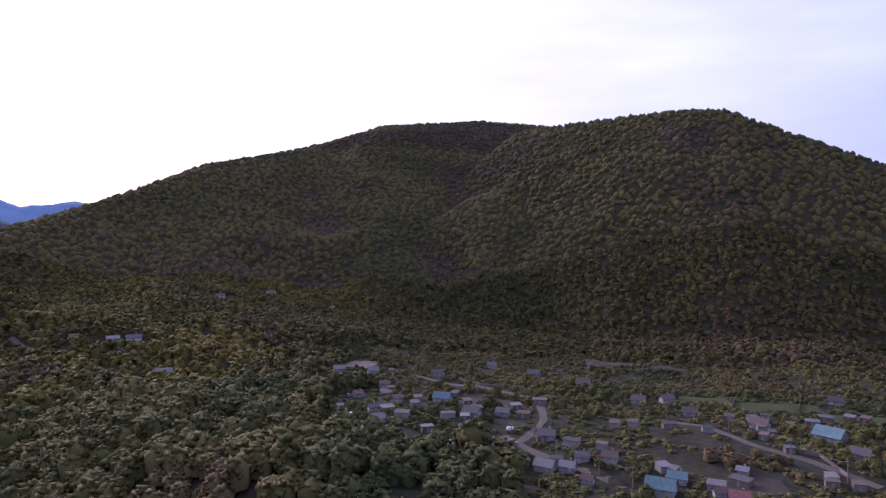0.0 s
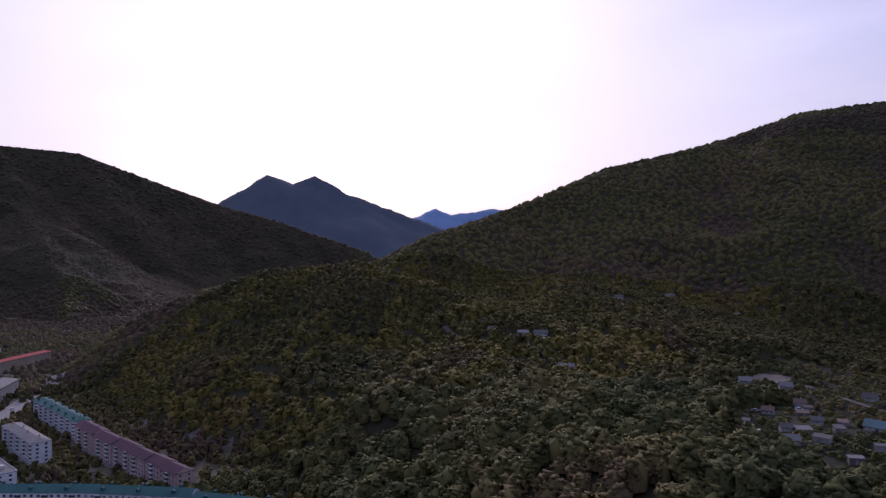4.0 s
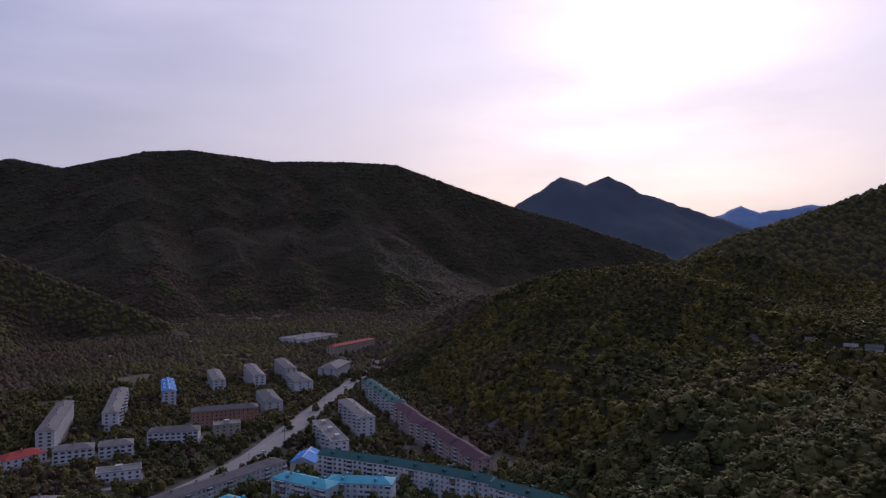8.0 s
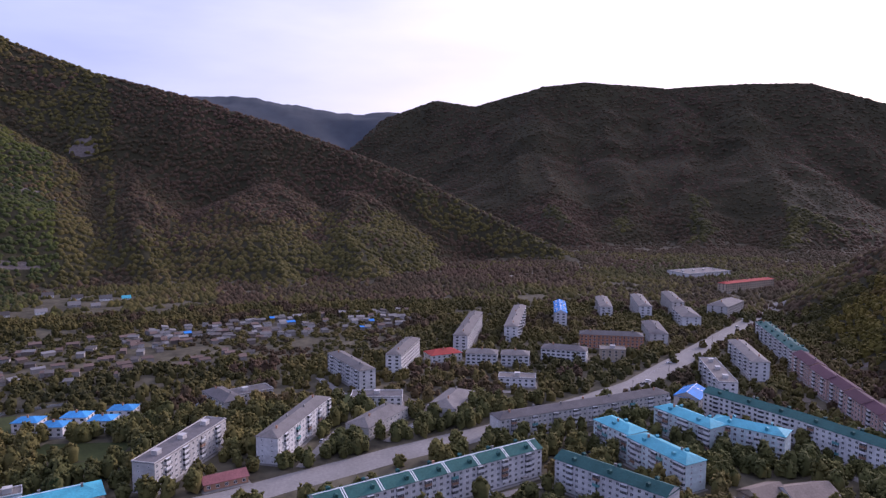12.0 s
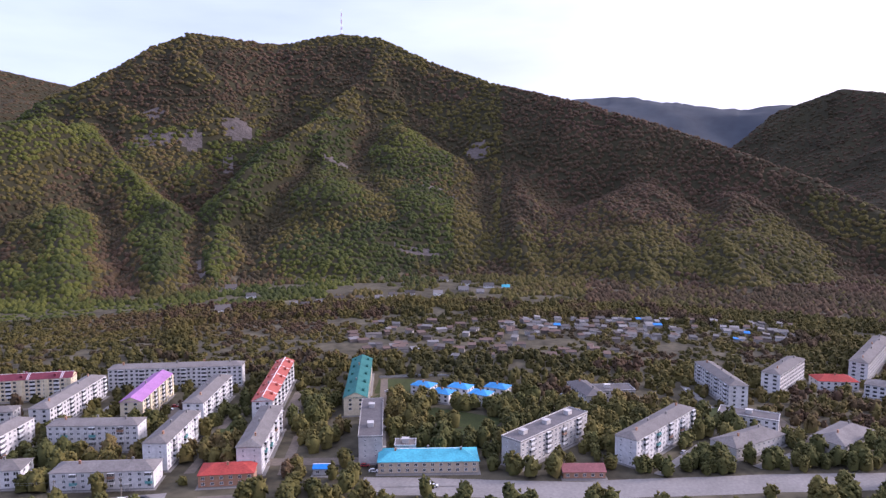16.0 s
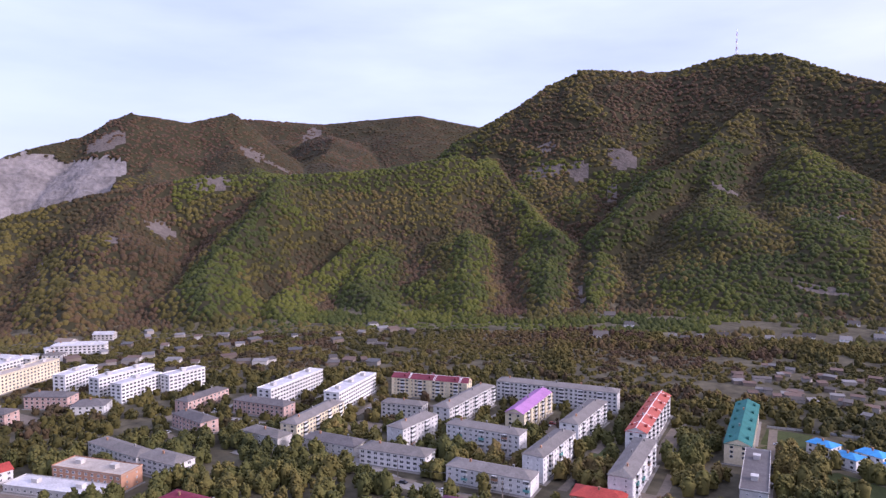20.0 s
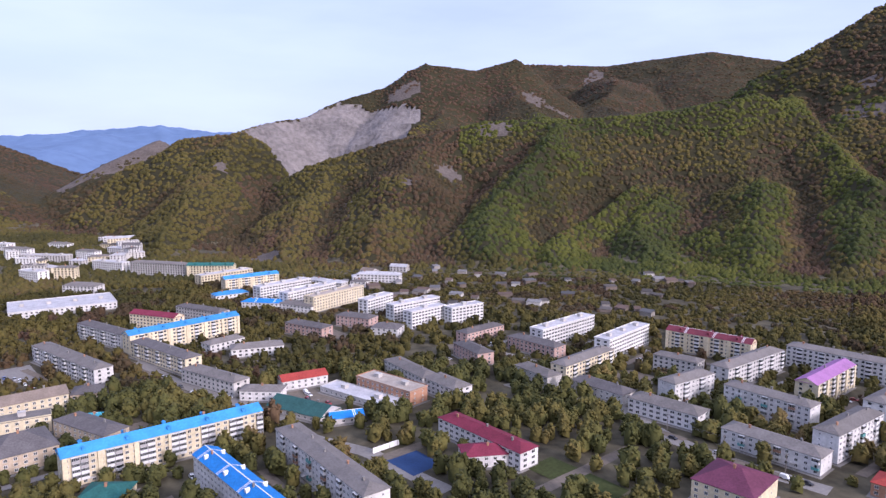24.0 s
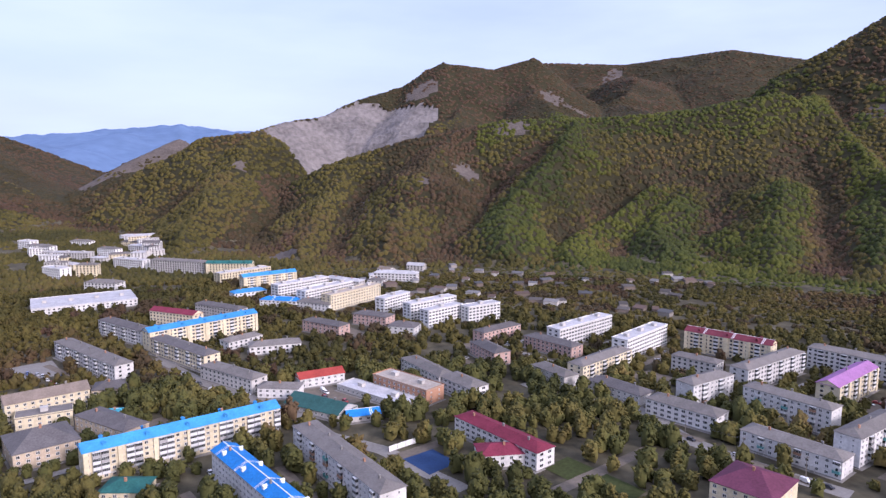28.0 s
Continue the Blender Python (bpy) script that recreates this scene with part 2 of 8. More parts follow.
# ---- mesh helpers ----
class Mesher:
    """Collects boxes and faces into one mesh with several materials."""

    def __init__(self):
        self.v, self.f, self.m = [], [], []

    def face(self, points, mat=0):
        k = len(self.v)
        self.v += points
        self.f.append(tuple(range(k, k + len(points))))
        self.m.append(mat)

    def box(self, x0, x1, y0, y1, z0, z1, mat=0):
        k = len(self.v)
        self.v += [(x0, y0, z0), (x1, y0, z0), (x1, y1, z0), (x0, y1, z0), (x0, y0, z1), (x1, y0, z1), (x1, y1, z1), (x0, y1, z1)]
        for q in ((0, 3, 2, 1), (4, 5, 6, 7), (0, 1, 5, 4), (1, 2, 6, 5), (2, 3, 7, 6), (3, 0, 4, 7)):
            self.f.append(tuple(k + i for i in q))
            self.m.append(mat)

    def mesh(self, name, mats):
        me = bpy.data.meshes.new(name)
        me.from_pydata(self.v, [], self.f)
        for m in mats:
            me.materials.append(m)
        if len(mats) > 1:
            me.polygons.foreach_set("material_index", self.m)
        me.update()
        return me


def child(name, me, parent, m=None, label=""):
    ob = new(name, me)
    ob.parent = parent
    if m is not None:
        ob.matrix_basis = m
    if label:
        ob["label"] = label
    return ob


# ---- terrain ----
RIDGES = {}
RIDGES["west_hill"] = (0.52, 5, [(-414, 637, 140), (-392, 766, 171), (-314, 928, 236), (-252, 1009, 259), (-199, 1082, 283), (-100, 1166, 328), (65, 1248, 351), (181, 1287, 349), (327, 1310, 326)])
RIDGES["north_hill"] = (0.85, 5, [(118, 1003, 294), (160, 957, 293), (207, 917, 293), (302, 848, 295), (341, 822, 287), (391, 777, 254), (459, 715, 212), (562, 624, 156), (680, 476, 127)])
RIDGES["north_spur"] = (0.66, 0, [(118, 1003, 289), (96, 915, 224), (57, 818, 148), (13, 750, 100), (-47, 668, 58)])
RIDGES["plateau"] = (0.45, 140, [(346, 200, 50), (185, 320, 50), (63, 359, 48), (-26, 374, 48)])
RIDGES["near_spur"] = (0.46, 8, [(-29, 419, 50), (-127, 442, 54), (-268, 503, 80), (-415, 513, 112), (-504, 486, 104), (-599, 468, 79), (-659, 453, 51), (-712, 445, 18)])
RIDGES["back_hill"] = (0.85, 8, [(-1530, 1914, 111), (-1611, 1779, 162), (-1701, 1636, 219), (-1770, 1469, 262), (-1857, 1271, 334), (-1905, 1100, 392), (-1989, 940, 400), (-2067, 752, 396), (-2090, 506, 416), (-2113, 395, 405), (-2192, 192, 353), (-2299, 72, 383), (-2349, -82, 335)])
RIDGES["back_spur_mid"] = (0.52, 0, [(-2067, 752, 396), (-1727, 663, 210), (-1483, 599, 102), (-1289, 547, 27)])
RIDGES["back_spur_east"] = (0.52, 0, [(-2113, 395, 405), (-1773, 313, 208), (-1418, 301, 66)])
RIDGES["mast_hill"] = (0.92, 6, [(-1076, 274, -4), (-1141, 144, 58), (-1200, 6, 128), (-1240, -155, 192), (-1265, -251, 226), (-1275, -380, 268), (-1285, -556, 312), (-1298, -690, 360), (-1282, -836, 427), (-1249, -918, 436), (-1166, -1006, 407), (-1090, -1060, 411), (-1015, -1104, 413), (-951, -1134, 380), (-873, -1158, 326), (-779, -1199, 270)])
RIDGES["green_ridge"] = (0.95, 6, [(-686, -1057, 219), (-628, -1058, 212), (-539, -1072, 195), (-406, -1097, 181), (-243, -1134, 177), (-86, -1147, 146), (42, -1149, 108), (113, -1175, 70)])
RIDGES["knob"] = (0.85, 10, [(176, -1318, 161), (265, -1303, 152), (356, -1302, 105), (457, -1291, 23)])
RIDGES["brown_ridge"] = (0.5, 8, [(-520, -2445, 401), (-622, -2421, 432), (-898, -2280, 413), (-1175, -2093, 441), (-1352, -1983, 399), (-1543, -1839, 382)])
RIDGES["valley_side"] = (0.4, 8, [(1319, -1884, 250), (1096, -2247, 182), (993, -2457, 102), (935, -2639, 7)])
RIDGES["south_hill"] = (0.4, 20, [(1090, -1556, 230), (1299, -750, 260), (1300, 0, 250), (1039, 600, 230)])
RIDGES["back_spur_w"] = (0.52, 0, [(-1994, 930, 396), (-1656, 825, 210), (-1356, 751, 75), (-1195, 690, 15)])
RIDGES["back_spur_e2"] = (0.52, 0, [(-2081, 577, 402), (-1732, 490, 192), (-1415, 433, 52)])
RIDGES["pale_slope"] = (0.6, 2, [(387, -1604, 157), (458, -1554, 118), (535, -1508, 68), (590, -1487, 35)])
RIDGES["crag"] = (0.8, 6, [(-227, -1786, 349), (-354, -1785, 334), (-460, -1792, 366)])
RIDGES["mast_spur"] = (0.9, 0, [(-1281, -873, 431), (-1202, -793, 347), (-1037, -784, 257), (-898, -766, 187), (-785, -742, 129), (-691, -695, 74), (-619, -639, 22), (-561, -570, -6)])
RIDGES["mast_spur_mid"] = (0.55, 0, [(-1028, -780, 247), (-924, -685, 158), (-846, -587, 87), (-777, -511, 30), (-706, -456, -5)])
RIDGES["mast_spur_right"] = (0.6, 0, [(-1196, -784, 340), (-1107, -653, 229), (-1020, -574, 153), (-911, -532, 91), (-817, -495, 40), (-730, -455, -1)])
RIDGES["dark_spur"] = (0.6, 0, [(-1341, -401, 257), (-1199, -418, 184), (-1054, -408, 116), (-928, -372, 54), (-822, -315, 7), (-745, -262, -14)])
RIDGES["dark_spur_b"] = (0.42, 0, [(-1284, -258, 200), (-1123, -249, 125), (-965, -221, 58), (-831, -178, 11)])
RIDGES["dark_spur_c"] = (0.42, 0, [(-1235, -116, 140), (-1045, -104, 73), (-876, -82, 20)])
RIDGES["dark_spur_d"] = (0.6, 0, [(-1356, -569, 288), (-1255, -550, 223), (-1143, -453, 159)])
RIDGES["peak_rib"] = (0.8, 0, [(-1013, -1120, 406), (-910, -1063, 301), (-829, -1014, 227)])
RIDGES["east_spur"] = (0.68, 0, [(-808, -1180, 276), (-763, -1089, 232), (-743, -968, 167), (-715, -862, 125), (-676, -778, 88), (-611, -714, 47), (-537, -659, 9)])
RIDGES["east_spur_b"] = (0.62, 0, [(-767, -1087, 214), (-644, -1048, 171), (-516, -994, 107), (-450, -915, 64), (-393, -810, 24), (-356, -716, -2)])
RIDGES["east_spur_c"] = (0.5, 0, [(-725, -1067, 183), (-609, -928, 104), (-514, -811, 50), (-447, -711, 16)])
RIDGES["green_spur"] = (0.72, 0, [(-569, -1091, 192), (-465, -986, 101), (-379, -904, 48), (-304, -847, 29), (-246, -761, 12)])
RIDGES["green_spur_b"] = (0.62, 0, [(-349, -1096, 178), (-271, -994, 107), (-210, -875, 56), (-172, -771, 16)])
RIDGES["green_spur_c"] = (0.62, 0, [(-156, -1129, 162), (-105, -1005, 100), (-63, -878, 46), (-46, -789, 12)])
RIDGES["green_spur_d"] = (0.62, 0, [(-4, -1150, 121), (22, -1040, 70), (43, -929, 31), (46, -839, 7)])
RIDGES["knob_spur"] = (0.75, 0, [(183, -1277, 165), (193, -1144, 101), (213, -1018, 49), (216, -925, 20)])
RIDGES["crag_face"] = (0.95, 1, [(213, -1485, 164), (196, -1548, 177), (165, -1602, 192), (85, -1688, 208), (-9, -1745, 253), (-123, -1786, 291), (-184, -1791, 334), (-227, -1786, 352)])
RIDGES["crag_spur"] = (0.75, 0, [(-227, -1786, 345), (-251, -1671, 268), (-222, -1564, 209), (-172, -1470, 169)])
RIDGES["crag_spur_b"] = (0.6, 0, [(-454, -1793, 359), (-438, -1643, 267), (-462, -1490, 213)])
RIDGES["crag_spur_c"] = (0.5, 0, [(-838, -2034, 368), (-699, -1767, 259), (-662, -1566, 218)])
RIDGES["bench"] = (0.2, 25, [(-249, 654, 93), (-289, 637, 97), (-117, 639, 63), (110, 620, 45), (270, 536, 52)])


def fade(t):
    return t * t * (3 - 2 * t)


def lattice(ix, iy, seed):
    n = (ix * 374761393 + iy * 668265263 + seed * 974634777) & 0x7FFFFFFF
    n = ((n ^ (n >> 13)) * 1274126177) & 0x7FFFFFFF
    return ((n ^ (n >> 16)) & 0xFFFF) / 65535.0


def value_noise(x, y, size, seed):
    """Smooth noise from -1 to 1 over cells of the given size in metres."""
    u, v = np.asarray(x) / size, np.asarray(y) / size
    iu, iv = np.floor(u).astype(np.int64), np.floor(v).astype(np.int64)
    fu, fv = fade(u - iu), fade(v - iv)
    a, b = lattice(iu, iv, seed), lattice(iu + 1, iv, seed)
    c, d = lattice(iu, iv + 1, seed), lattice(iu + 1, iv + 1, seed)
    return 2 * ((a * (1 - fu) + b * fu) * (1 - fv) + (c * (1 - fu) + d * fu) * fv) - 1


def ridge_height(x, y, slope, flat, crest):
    """A ridge along a crest of (x, y, z) points that falls away on both sides, and the distance to its crest."""
    best, nearest = np.full(np.shape(x), -1e4), np.full(np.shape(x), 1e4)
    for (ax, ay, az), (bx, by, bz) in zip(crest, crest[1:]):
        dx, dy = bx - ax, by - ay
        k = np.clip(((x - ax) * dx + (y - ay) * dy) / (dx * dx + dy * dy), 0, 1)
        away = np.hypot(x - ax - k * dx, y - ay - k * dy)
        top = az + k * (bz - az)
        drop = slope * np.maximum(0, away - flat)
        drop = drop * (0.80 + 0.20 * np.clip(away / 140.0, 0, 1))
        best, nearest = np.maximum(best, top - drop), np.minimum(nearest, away)
    return best, nearest


WEST = ("west_hill", "near_spur", "bench", "plateau")
FOOT = [(-1000, 620), (-684, 362), (-563, 336), (-442, 301), (-354, 294), (-280, 270), (-240, 259), (-150, 150)]


def above_foot(x, y):
    """Metres uphill of the line where the western hills meet the town; negative on the town's side."""
    best, side = np.full(np.shape(x), 1e5), np.full(np.shape(x), 1.0)
    for (ax, ay), (bx, by) in zip(FOOT, FOOT[1:]):
        dx, dy = bx - ax, by - ay
        k = np.clip(((x - ax) * dx + (y - ay) * dy) / (dx * dx + dy * dy), 0, 1)
        away = np.hypot(x - ax - k * dx, y - ay - k * dy)
        cross = dx * (y - ay) - dy * (x - ax)
        side = np.where(away < best, np.sign(cross), side)
        best = np.minimum(best, away)
    return best * side


def ground_height(x, y):
    """Height of the bare ground: a flat valley floor with ridges rising from it."""
    x, y = np.asarray(x, float), np.asarray(y, float)
    near = np.clip((np.hypot(x, y) - 250) / 500, 0, 1)
    wx = x + near * (26 * value_noise(x, y, 170, 3) + 10 * value_noise(x, y, 60, 4))
    wy = y + near * (26 * value_noise(x, y, 170, 5) + 10 * value_noise(x, y, 60, 6))
    h, calm = np.zeros(np.shape(x)), np.full(np.shape(x), 1e4)
    bank = 0.75 * np.maximum(0, above_foot(x, y)) - 4
    for name, (slope, flat, crest) in RIDGES.items():
        if flat:
            r, away = ridge_height(x, y, slope, flat, crest)
            calm = np.minimum(calm, away)
        else:
            r, away = ridge_height(wx, wy, slope, flat, crest)
        if name in WEST:
            r = np.minimum(r, bank)
        k = 16.0
        d = np.clip(0.5 + 0.5 * (r - h) / k, 0, 1)
        h = h * (1 - d) + r * d + 0.25 * k * d * (1 - d)
    rise = np.clip((h - 8) / 60, 0, 1) * np.clip((calm - 10) / 80, 0.1, 1)
    gully = 1 - np.abs(value_noise(wx, wy, 170, 7)) * 1.8 - np.abs(value_noise(wx, wy, 70, 9)) * 1.2
    h = h + rise * (8 * gully + 2.5 * value_noise(x, y, 34, 8) - 2)
    return np.maximum(h, 0.0)


def bare_rock(x, y):
    """1 where the quarry face lies, 2 on scree, 0 elsewhere."""
    out = np.zeros(np.shape(x), int)
    for cx, cy, rx, ry, turn, kind in BARE:
        dx, dy = x - cx, y - cy
        u, v = dx * math.cos(turn) + dy * math.sin(turn), -dx * math.sin(turn) + dy * math.cos(turn)
        wob = 1 + 0.35 * value_noise(x, y, 45, 21) + 0.2 * value_noise(x, y, 17, 22)
        out[(u / rx) ** 2 + (v / ry) ** 2 < wob] = kind
    # the open quarry: everything between its rim and the gap in the green ridge
    px, py = x + 9 * value_noise(x, y, 60, 23), y + 9 * value_noise(x, y, 60, 24)
    inside = np.zeros(np.shape(x), bool)
    for (ax, ay), (bx, by) in zip(QUARRY, QUARRY[1:] + QUARRY[:1]):
        if ay != by:
            inside ^= ((ay > py) != (by > py)) & (px < (bx - ax) * (py - ay) / (by - ay) + ax)
    out[inside] = 1
    return out


QUARRY = [(215, -1500), (196, -1537), (160, -1606), (84, -1684), (-9, -1735), (-64, -1738), (-117, -1706), (-199, -1642), (-169, -1573), (-105, -1260), (25, -1215), (110, -1262), (170, -1400)]


# x, y, two half-widths, turn, kind (1 quarry, 2 scree with bushes, 3 open scree)
BARE = [
    (-813, -973, 35, 16, 2.45, 2),
    (-853, -930, 21, 15, 2.40, 2),
    (-929, -895, 27, 22, 2.34, 3),
    (-863, -859, 12, 18, 2.35, 2),
    (-1137, -525, 23, 15, 2.00, 3),
    (-935, -689, 17, 12, 2.21, 2),
    (-978, -520, 27, 7, 2.06, 2),
    (-826, -465, 39, 5, 2.08, 3),
    (-618, -668, 5, 35, 2.50, 3),
    (-848, -1014, 17, 10, 2.45, 2),
    (-254, -1107, 28, 14, 2.92, 2),
    (-170, -1042, 22, 18, 2.98, 3),
    (-98, -979, 13, 14, 3.04, 2),
    (186, -1175, 12, 15, 3.30, 3),
    (-18, -1012, 7, 70, 3.12, 2),
    (93, -856, 26, 30, 3.25, 3),
    (-479, -1654, 30, 22, 2.86, 2),
    (-540, -1629, 60, 8, 2.82, 2),
    (-839, -2199, 31, 60, 2.78, 2),
    (-173, -1713, 42, 29, 3.04, 3),
    (448, -1560, 150, 70, 3.44, 3),
    (-449, 310, 14, 7, 0.97, 2),
    (-472, 307, 10, 5, 0.99, 2),
    (-392, 300, 14, 6, 0.92, 2),
    (-355, 295, 10, 6, 0.88, 2),
]
N_TURN = 960
rings = np.concatenate([np.linspace(0, 150, 10)[:-1], np.linspace(150, 720, 76)[:-1], np.linspace(720, 2450, 240)[:-1], 2450 * 2 ** np.linspace(0, 1, 30)])
turns = np.linspace(0, 2 * math.pi, N_TURN, endpoint=False)
gr, gt = np.meshgrid(rings[1:], turns, indexing="ij")
gx, gy = -gr * np.sin(gt), gr * np.cos(gt)
gz = ground_height(gx, gy)
rock = bare_rock(gx, gy)
gz = np.where(rock == 1, gz - 0.6 * (gz - 16 * np.floor(gz / 16)) + 2 * value_noise(gx, gy, 25, 31), gz)
verts = np.concatenate([[[0, 0, 0]], np.stack([gx.ravel(), gy.ravel(), gz.ravel()], 1)])
nr = len(rings) - 1
i, j = np.meshgrid(np.arange(nr - 1), np.arange(N_TURN), indexing="ij")
jn = (j + 1) % N_TURN
quads = np.stack([1 + i * N_TURN + j, 1 + i * N_TURN + jn, 1 + (i + 1) * N_TURN + jn, 1 + (i + 1) * N_TURN + j], -1).reshape(-1, 4)[:, ::-1]
tris = np.stack([np.zeros(N_TURN, int), 1 + np.arange(N_TURN), 1 + (np.arange(N_TURN) + 1) % N_TURN], 1)
me = bpy.data.meshes.new("ground")
me.vertices.add(len(verts))
me.vertices.foreach_set("co", verts.ravel())
loops = np.concatenate([quads.ravel(), tris.ravel()])
me.loops.add(len(loops))
me.loops.foreach_set("vertex_index", loops)
me.polygons.add(len(quads) + len(tris))
me.polygons.foreach_set("loop_start", np.concatenate([np.arange(len(quads)) * 4, len(quads) * 4 + np.arange(len(tris)) * 3]))
kind = np.where(rock == 1, 2, np.where(rock >= 2, 3, np.where((gr < 540) & ((gt > 5.0) | (gt < 0.22)), 4, np.where(gz < 3, 1, 0))))
me.polygons.foreach_set("material_index", np.concatenate([kind[:-1].ravel(), np.ones(N_TURN, int)]))
for m in (M_SOIL, M_TOWN, M_ROCK, M_SCREE, M_MEADOW):
    me.materials.append(m)
me.update()
me.validate()
me.shade_smooth()
tagged(new("ground", me), "valley floor rising into wooded hillsides with bare quarry rock", "ground", kind="structure")


def far_mountain(name, label, crest, base, mat):
    """A far range: a crest line with slopes to front and back, roughened."""
    pts = np.array(crest, float)
    k = np.linspace(0, len(pts) - 1, 40 * (len(pts) - 1))
    line = np.stack([np.interp(k, range(len(pts)), pts[:, c]) for c in range(3)], 1)
    rough = 7 * value_noise(line[:, 0], line[:, 1], 60, 41) + 3 * value_noise(line[:, 0], line[:, 1], 20, 42)
    out = line[:, :2] / np.linalg.norm(line[:, :2], axis=1, keepdims=True)
    rows = []
    for s in np.linspace(-1, 0.25, 26):
        p = line.copy()
        fall = abs(s) ** 0.9
        p[:, :2] += out * s * base
        p[:, 2] = np.maximum(line[:, 2] * (1 - fall) + rough * max(0, 1 - 6 * fall) + (1 - fall) * 25 * value_noise(p[:, 0], p[:, 1], 120, 44) * min(1, 8 * fall) + 60 * value_noise(p[:, 0], p[:, 1], 260, 43) * min(1, 3 * fall), -5)
        rows.append(p)
    v = np.concatenate(rows)
    n = len(line)
    f = [(a * n + c, a * n + c + 1, (a + 1) * n + c + 1, (a + 1) * n + c) for a in range(25) for c in range(n - 1)]
    m = bpy.data.meshes.new(name)
    m.from_pydata(v.tolist(), [], f)
    m.materials.append(mat)
    m.shade_smooth()
    return tagged(new(name, m), label, "mountain", kind="structure")


# slopes that glow faintly: the emission takes the place of air haze
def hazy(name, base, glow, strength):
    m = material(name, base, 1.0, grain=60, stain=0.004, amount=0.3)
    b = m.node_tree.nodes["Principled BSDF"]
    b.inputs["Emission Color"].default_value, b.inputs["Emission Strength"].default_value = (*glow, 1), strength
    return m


# distance haze put into bluish base colours and emission of the far ranges
M_FARRIDGE = hazy("far_ridge_haze_glow", (0.038, 0.043, 0.045), (0.10, 0.14, 0.26), 0.10)
M_FAR = hazy("far_slopes_haze_glow", (0.030, 0.038, 0.046), (0.13, 0.165, 0.25), 0.20)
M_FARTHEST = hazy("farthest_haze_glow", (0.08, 0.12, 0.2), (0.16, 0.27, 0.50), 0.30)
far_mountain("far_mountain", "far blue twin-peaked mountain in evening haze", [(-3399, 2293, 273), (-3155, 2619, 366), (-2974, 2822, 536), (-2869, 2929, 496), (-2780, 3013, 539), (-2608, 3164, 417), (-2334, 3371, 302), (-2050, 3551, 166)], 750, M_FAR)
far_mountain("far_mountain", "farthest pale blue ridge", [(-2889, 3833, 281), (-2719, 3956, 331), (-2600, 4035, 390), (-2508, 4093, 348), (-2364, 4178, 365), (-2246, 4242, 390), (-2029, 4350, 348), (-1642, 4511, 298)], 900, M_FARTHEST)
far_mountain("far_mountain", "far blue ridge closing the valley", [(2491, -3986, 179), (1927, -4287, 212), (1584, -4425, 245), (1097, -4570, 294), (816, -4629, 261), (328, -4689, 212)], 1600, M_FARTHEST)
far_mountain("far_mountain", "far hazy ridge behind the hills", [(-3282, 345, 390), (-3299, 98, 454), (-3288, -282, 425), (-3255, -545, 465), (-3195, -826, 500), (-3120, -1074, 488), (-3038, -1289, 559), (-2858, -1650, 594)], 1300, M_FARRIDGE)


def flat_cells():
    return np.zeros((1100, 1100), bool)


# plan of what is built or paved, in cells of 2 m, so that no tree stands there
TAKEN = flat_cells()


def take(x, y, yaw, length, depth, margin=2.0):
    a, b = length / 2 + margin, depth / 2 + margin
    u, v = np.meshgrid(np.arange(-a, a + 1, 1.0), np.arange(-b, b + 1, 1.0))
    px, py = x + u * math.cos(yaw) - v * math.sin(yaw), y + u * math.sin(yaw) + v * math.cos(yaw)
    ix, iy = ((px + 1300) / 2).astype(int), ((py + 1200) / 2).astype(int)
    ok = (ix >= 0) & (iy >= 0) & (ix < 1100) & (iy < 1100)
    TAKEN[ix[ok], iy[ok]] = True


def is_taken(x, y):
    ix, iy = np.clip(((x + 1300) / 2).astype(int), 0, 1099), np.clip(((y + 1200) / 2).astype(int), 0, 1099)
    return TAKEN[ix, iy]


def road(name, label, points, width, mat, lift=0.06, smooth=12):
    """A strip draped on the ground along a line of plan points."""
    p = np.array(points, float)
    k = np.linspace(0, len(p) - 1, smooth * (len(p) - 1) + 1)
    line = np.stack([np.interp(k, range(len(p)), p[:, c]) for c in (0, 1)], 1)
    for _ in range(3):
        line[1:-1] = (line[:-2] + 2 * line[1:-1] + line[2:]) / 4
    d = np.gradient(line, axis=0)
    d /= np.linalg.norm(d, axis=1, keepdims=True)
    side = np.stack([-d[:, 1], d[:, 0]], 1)
    m, cols = Mesher(), 5
    grid = []
    for c in range(cols):
        q = line + side * width * (c / (cols - 1) - 0.5) + side * (0.35 * value_noise(line[:, 0], line[:, 1], 9, 50 + c)[:, None] if c in (0, cols - 1) else 0)
        grid.append(np.concatenate([q, (ground_height(q[:, 0], q[:, 1]) + lift)[:, None]], 1))
    for c in range(cols - 1):
        for a in range(len(line) - 1):
            m.face([tuple(grid[c][a]), tuple(grid[c + 1][a]), tuple(grid[c + 1][a + 1]), tuple(grid[c][a + 1])][::-1])
    for a in range(0, len(line)):
        take(line[a, 0], line[a, 1], math.atan2(d[a, 1], d[a, 0]), 4, width, 0.5)
    return tagged(new(name, m.mesh(name, [mat])), label, "road", kind="structure")


PLOTS = []


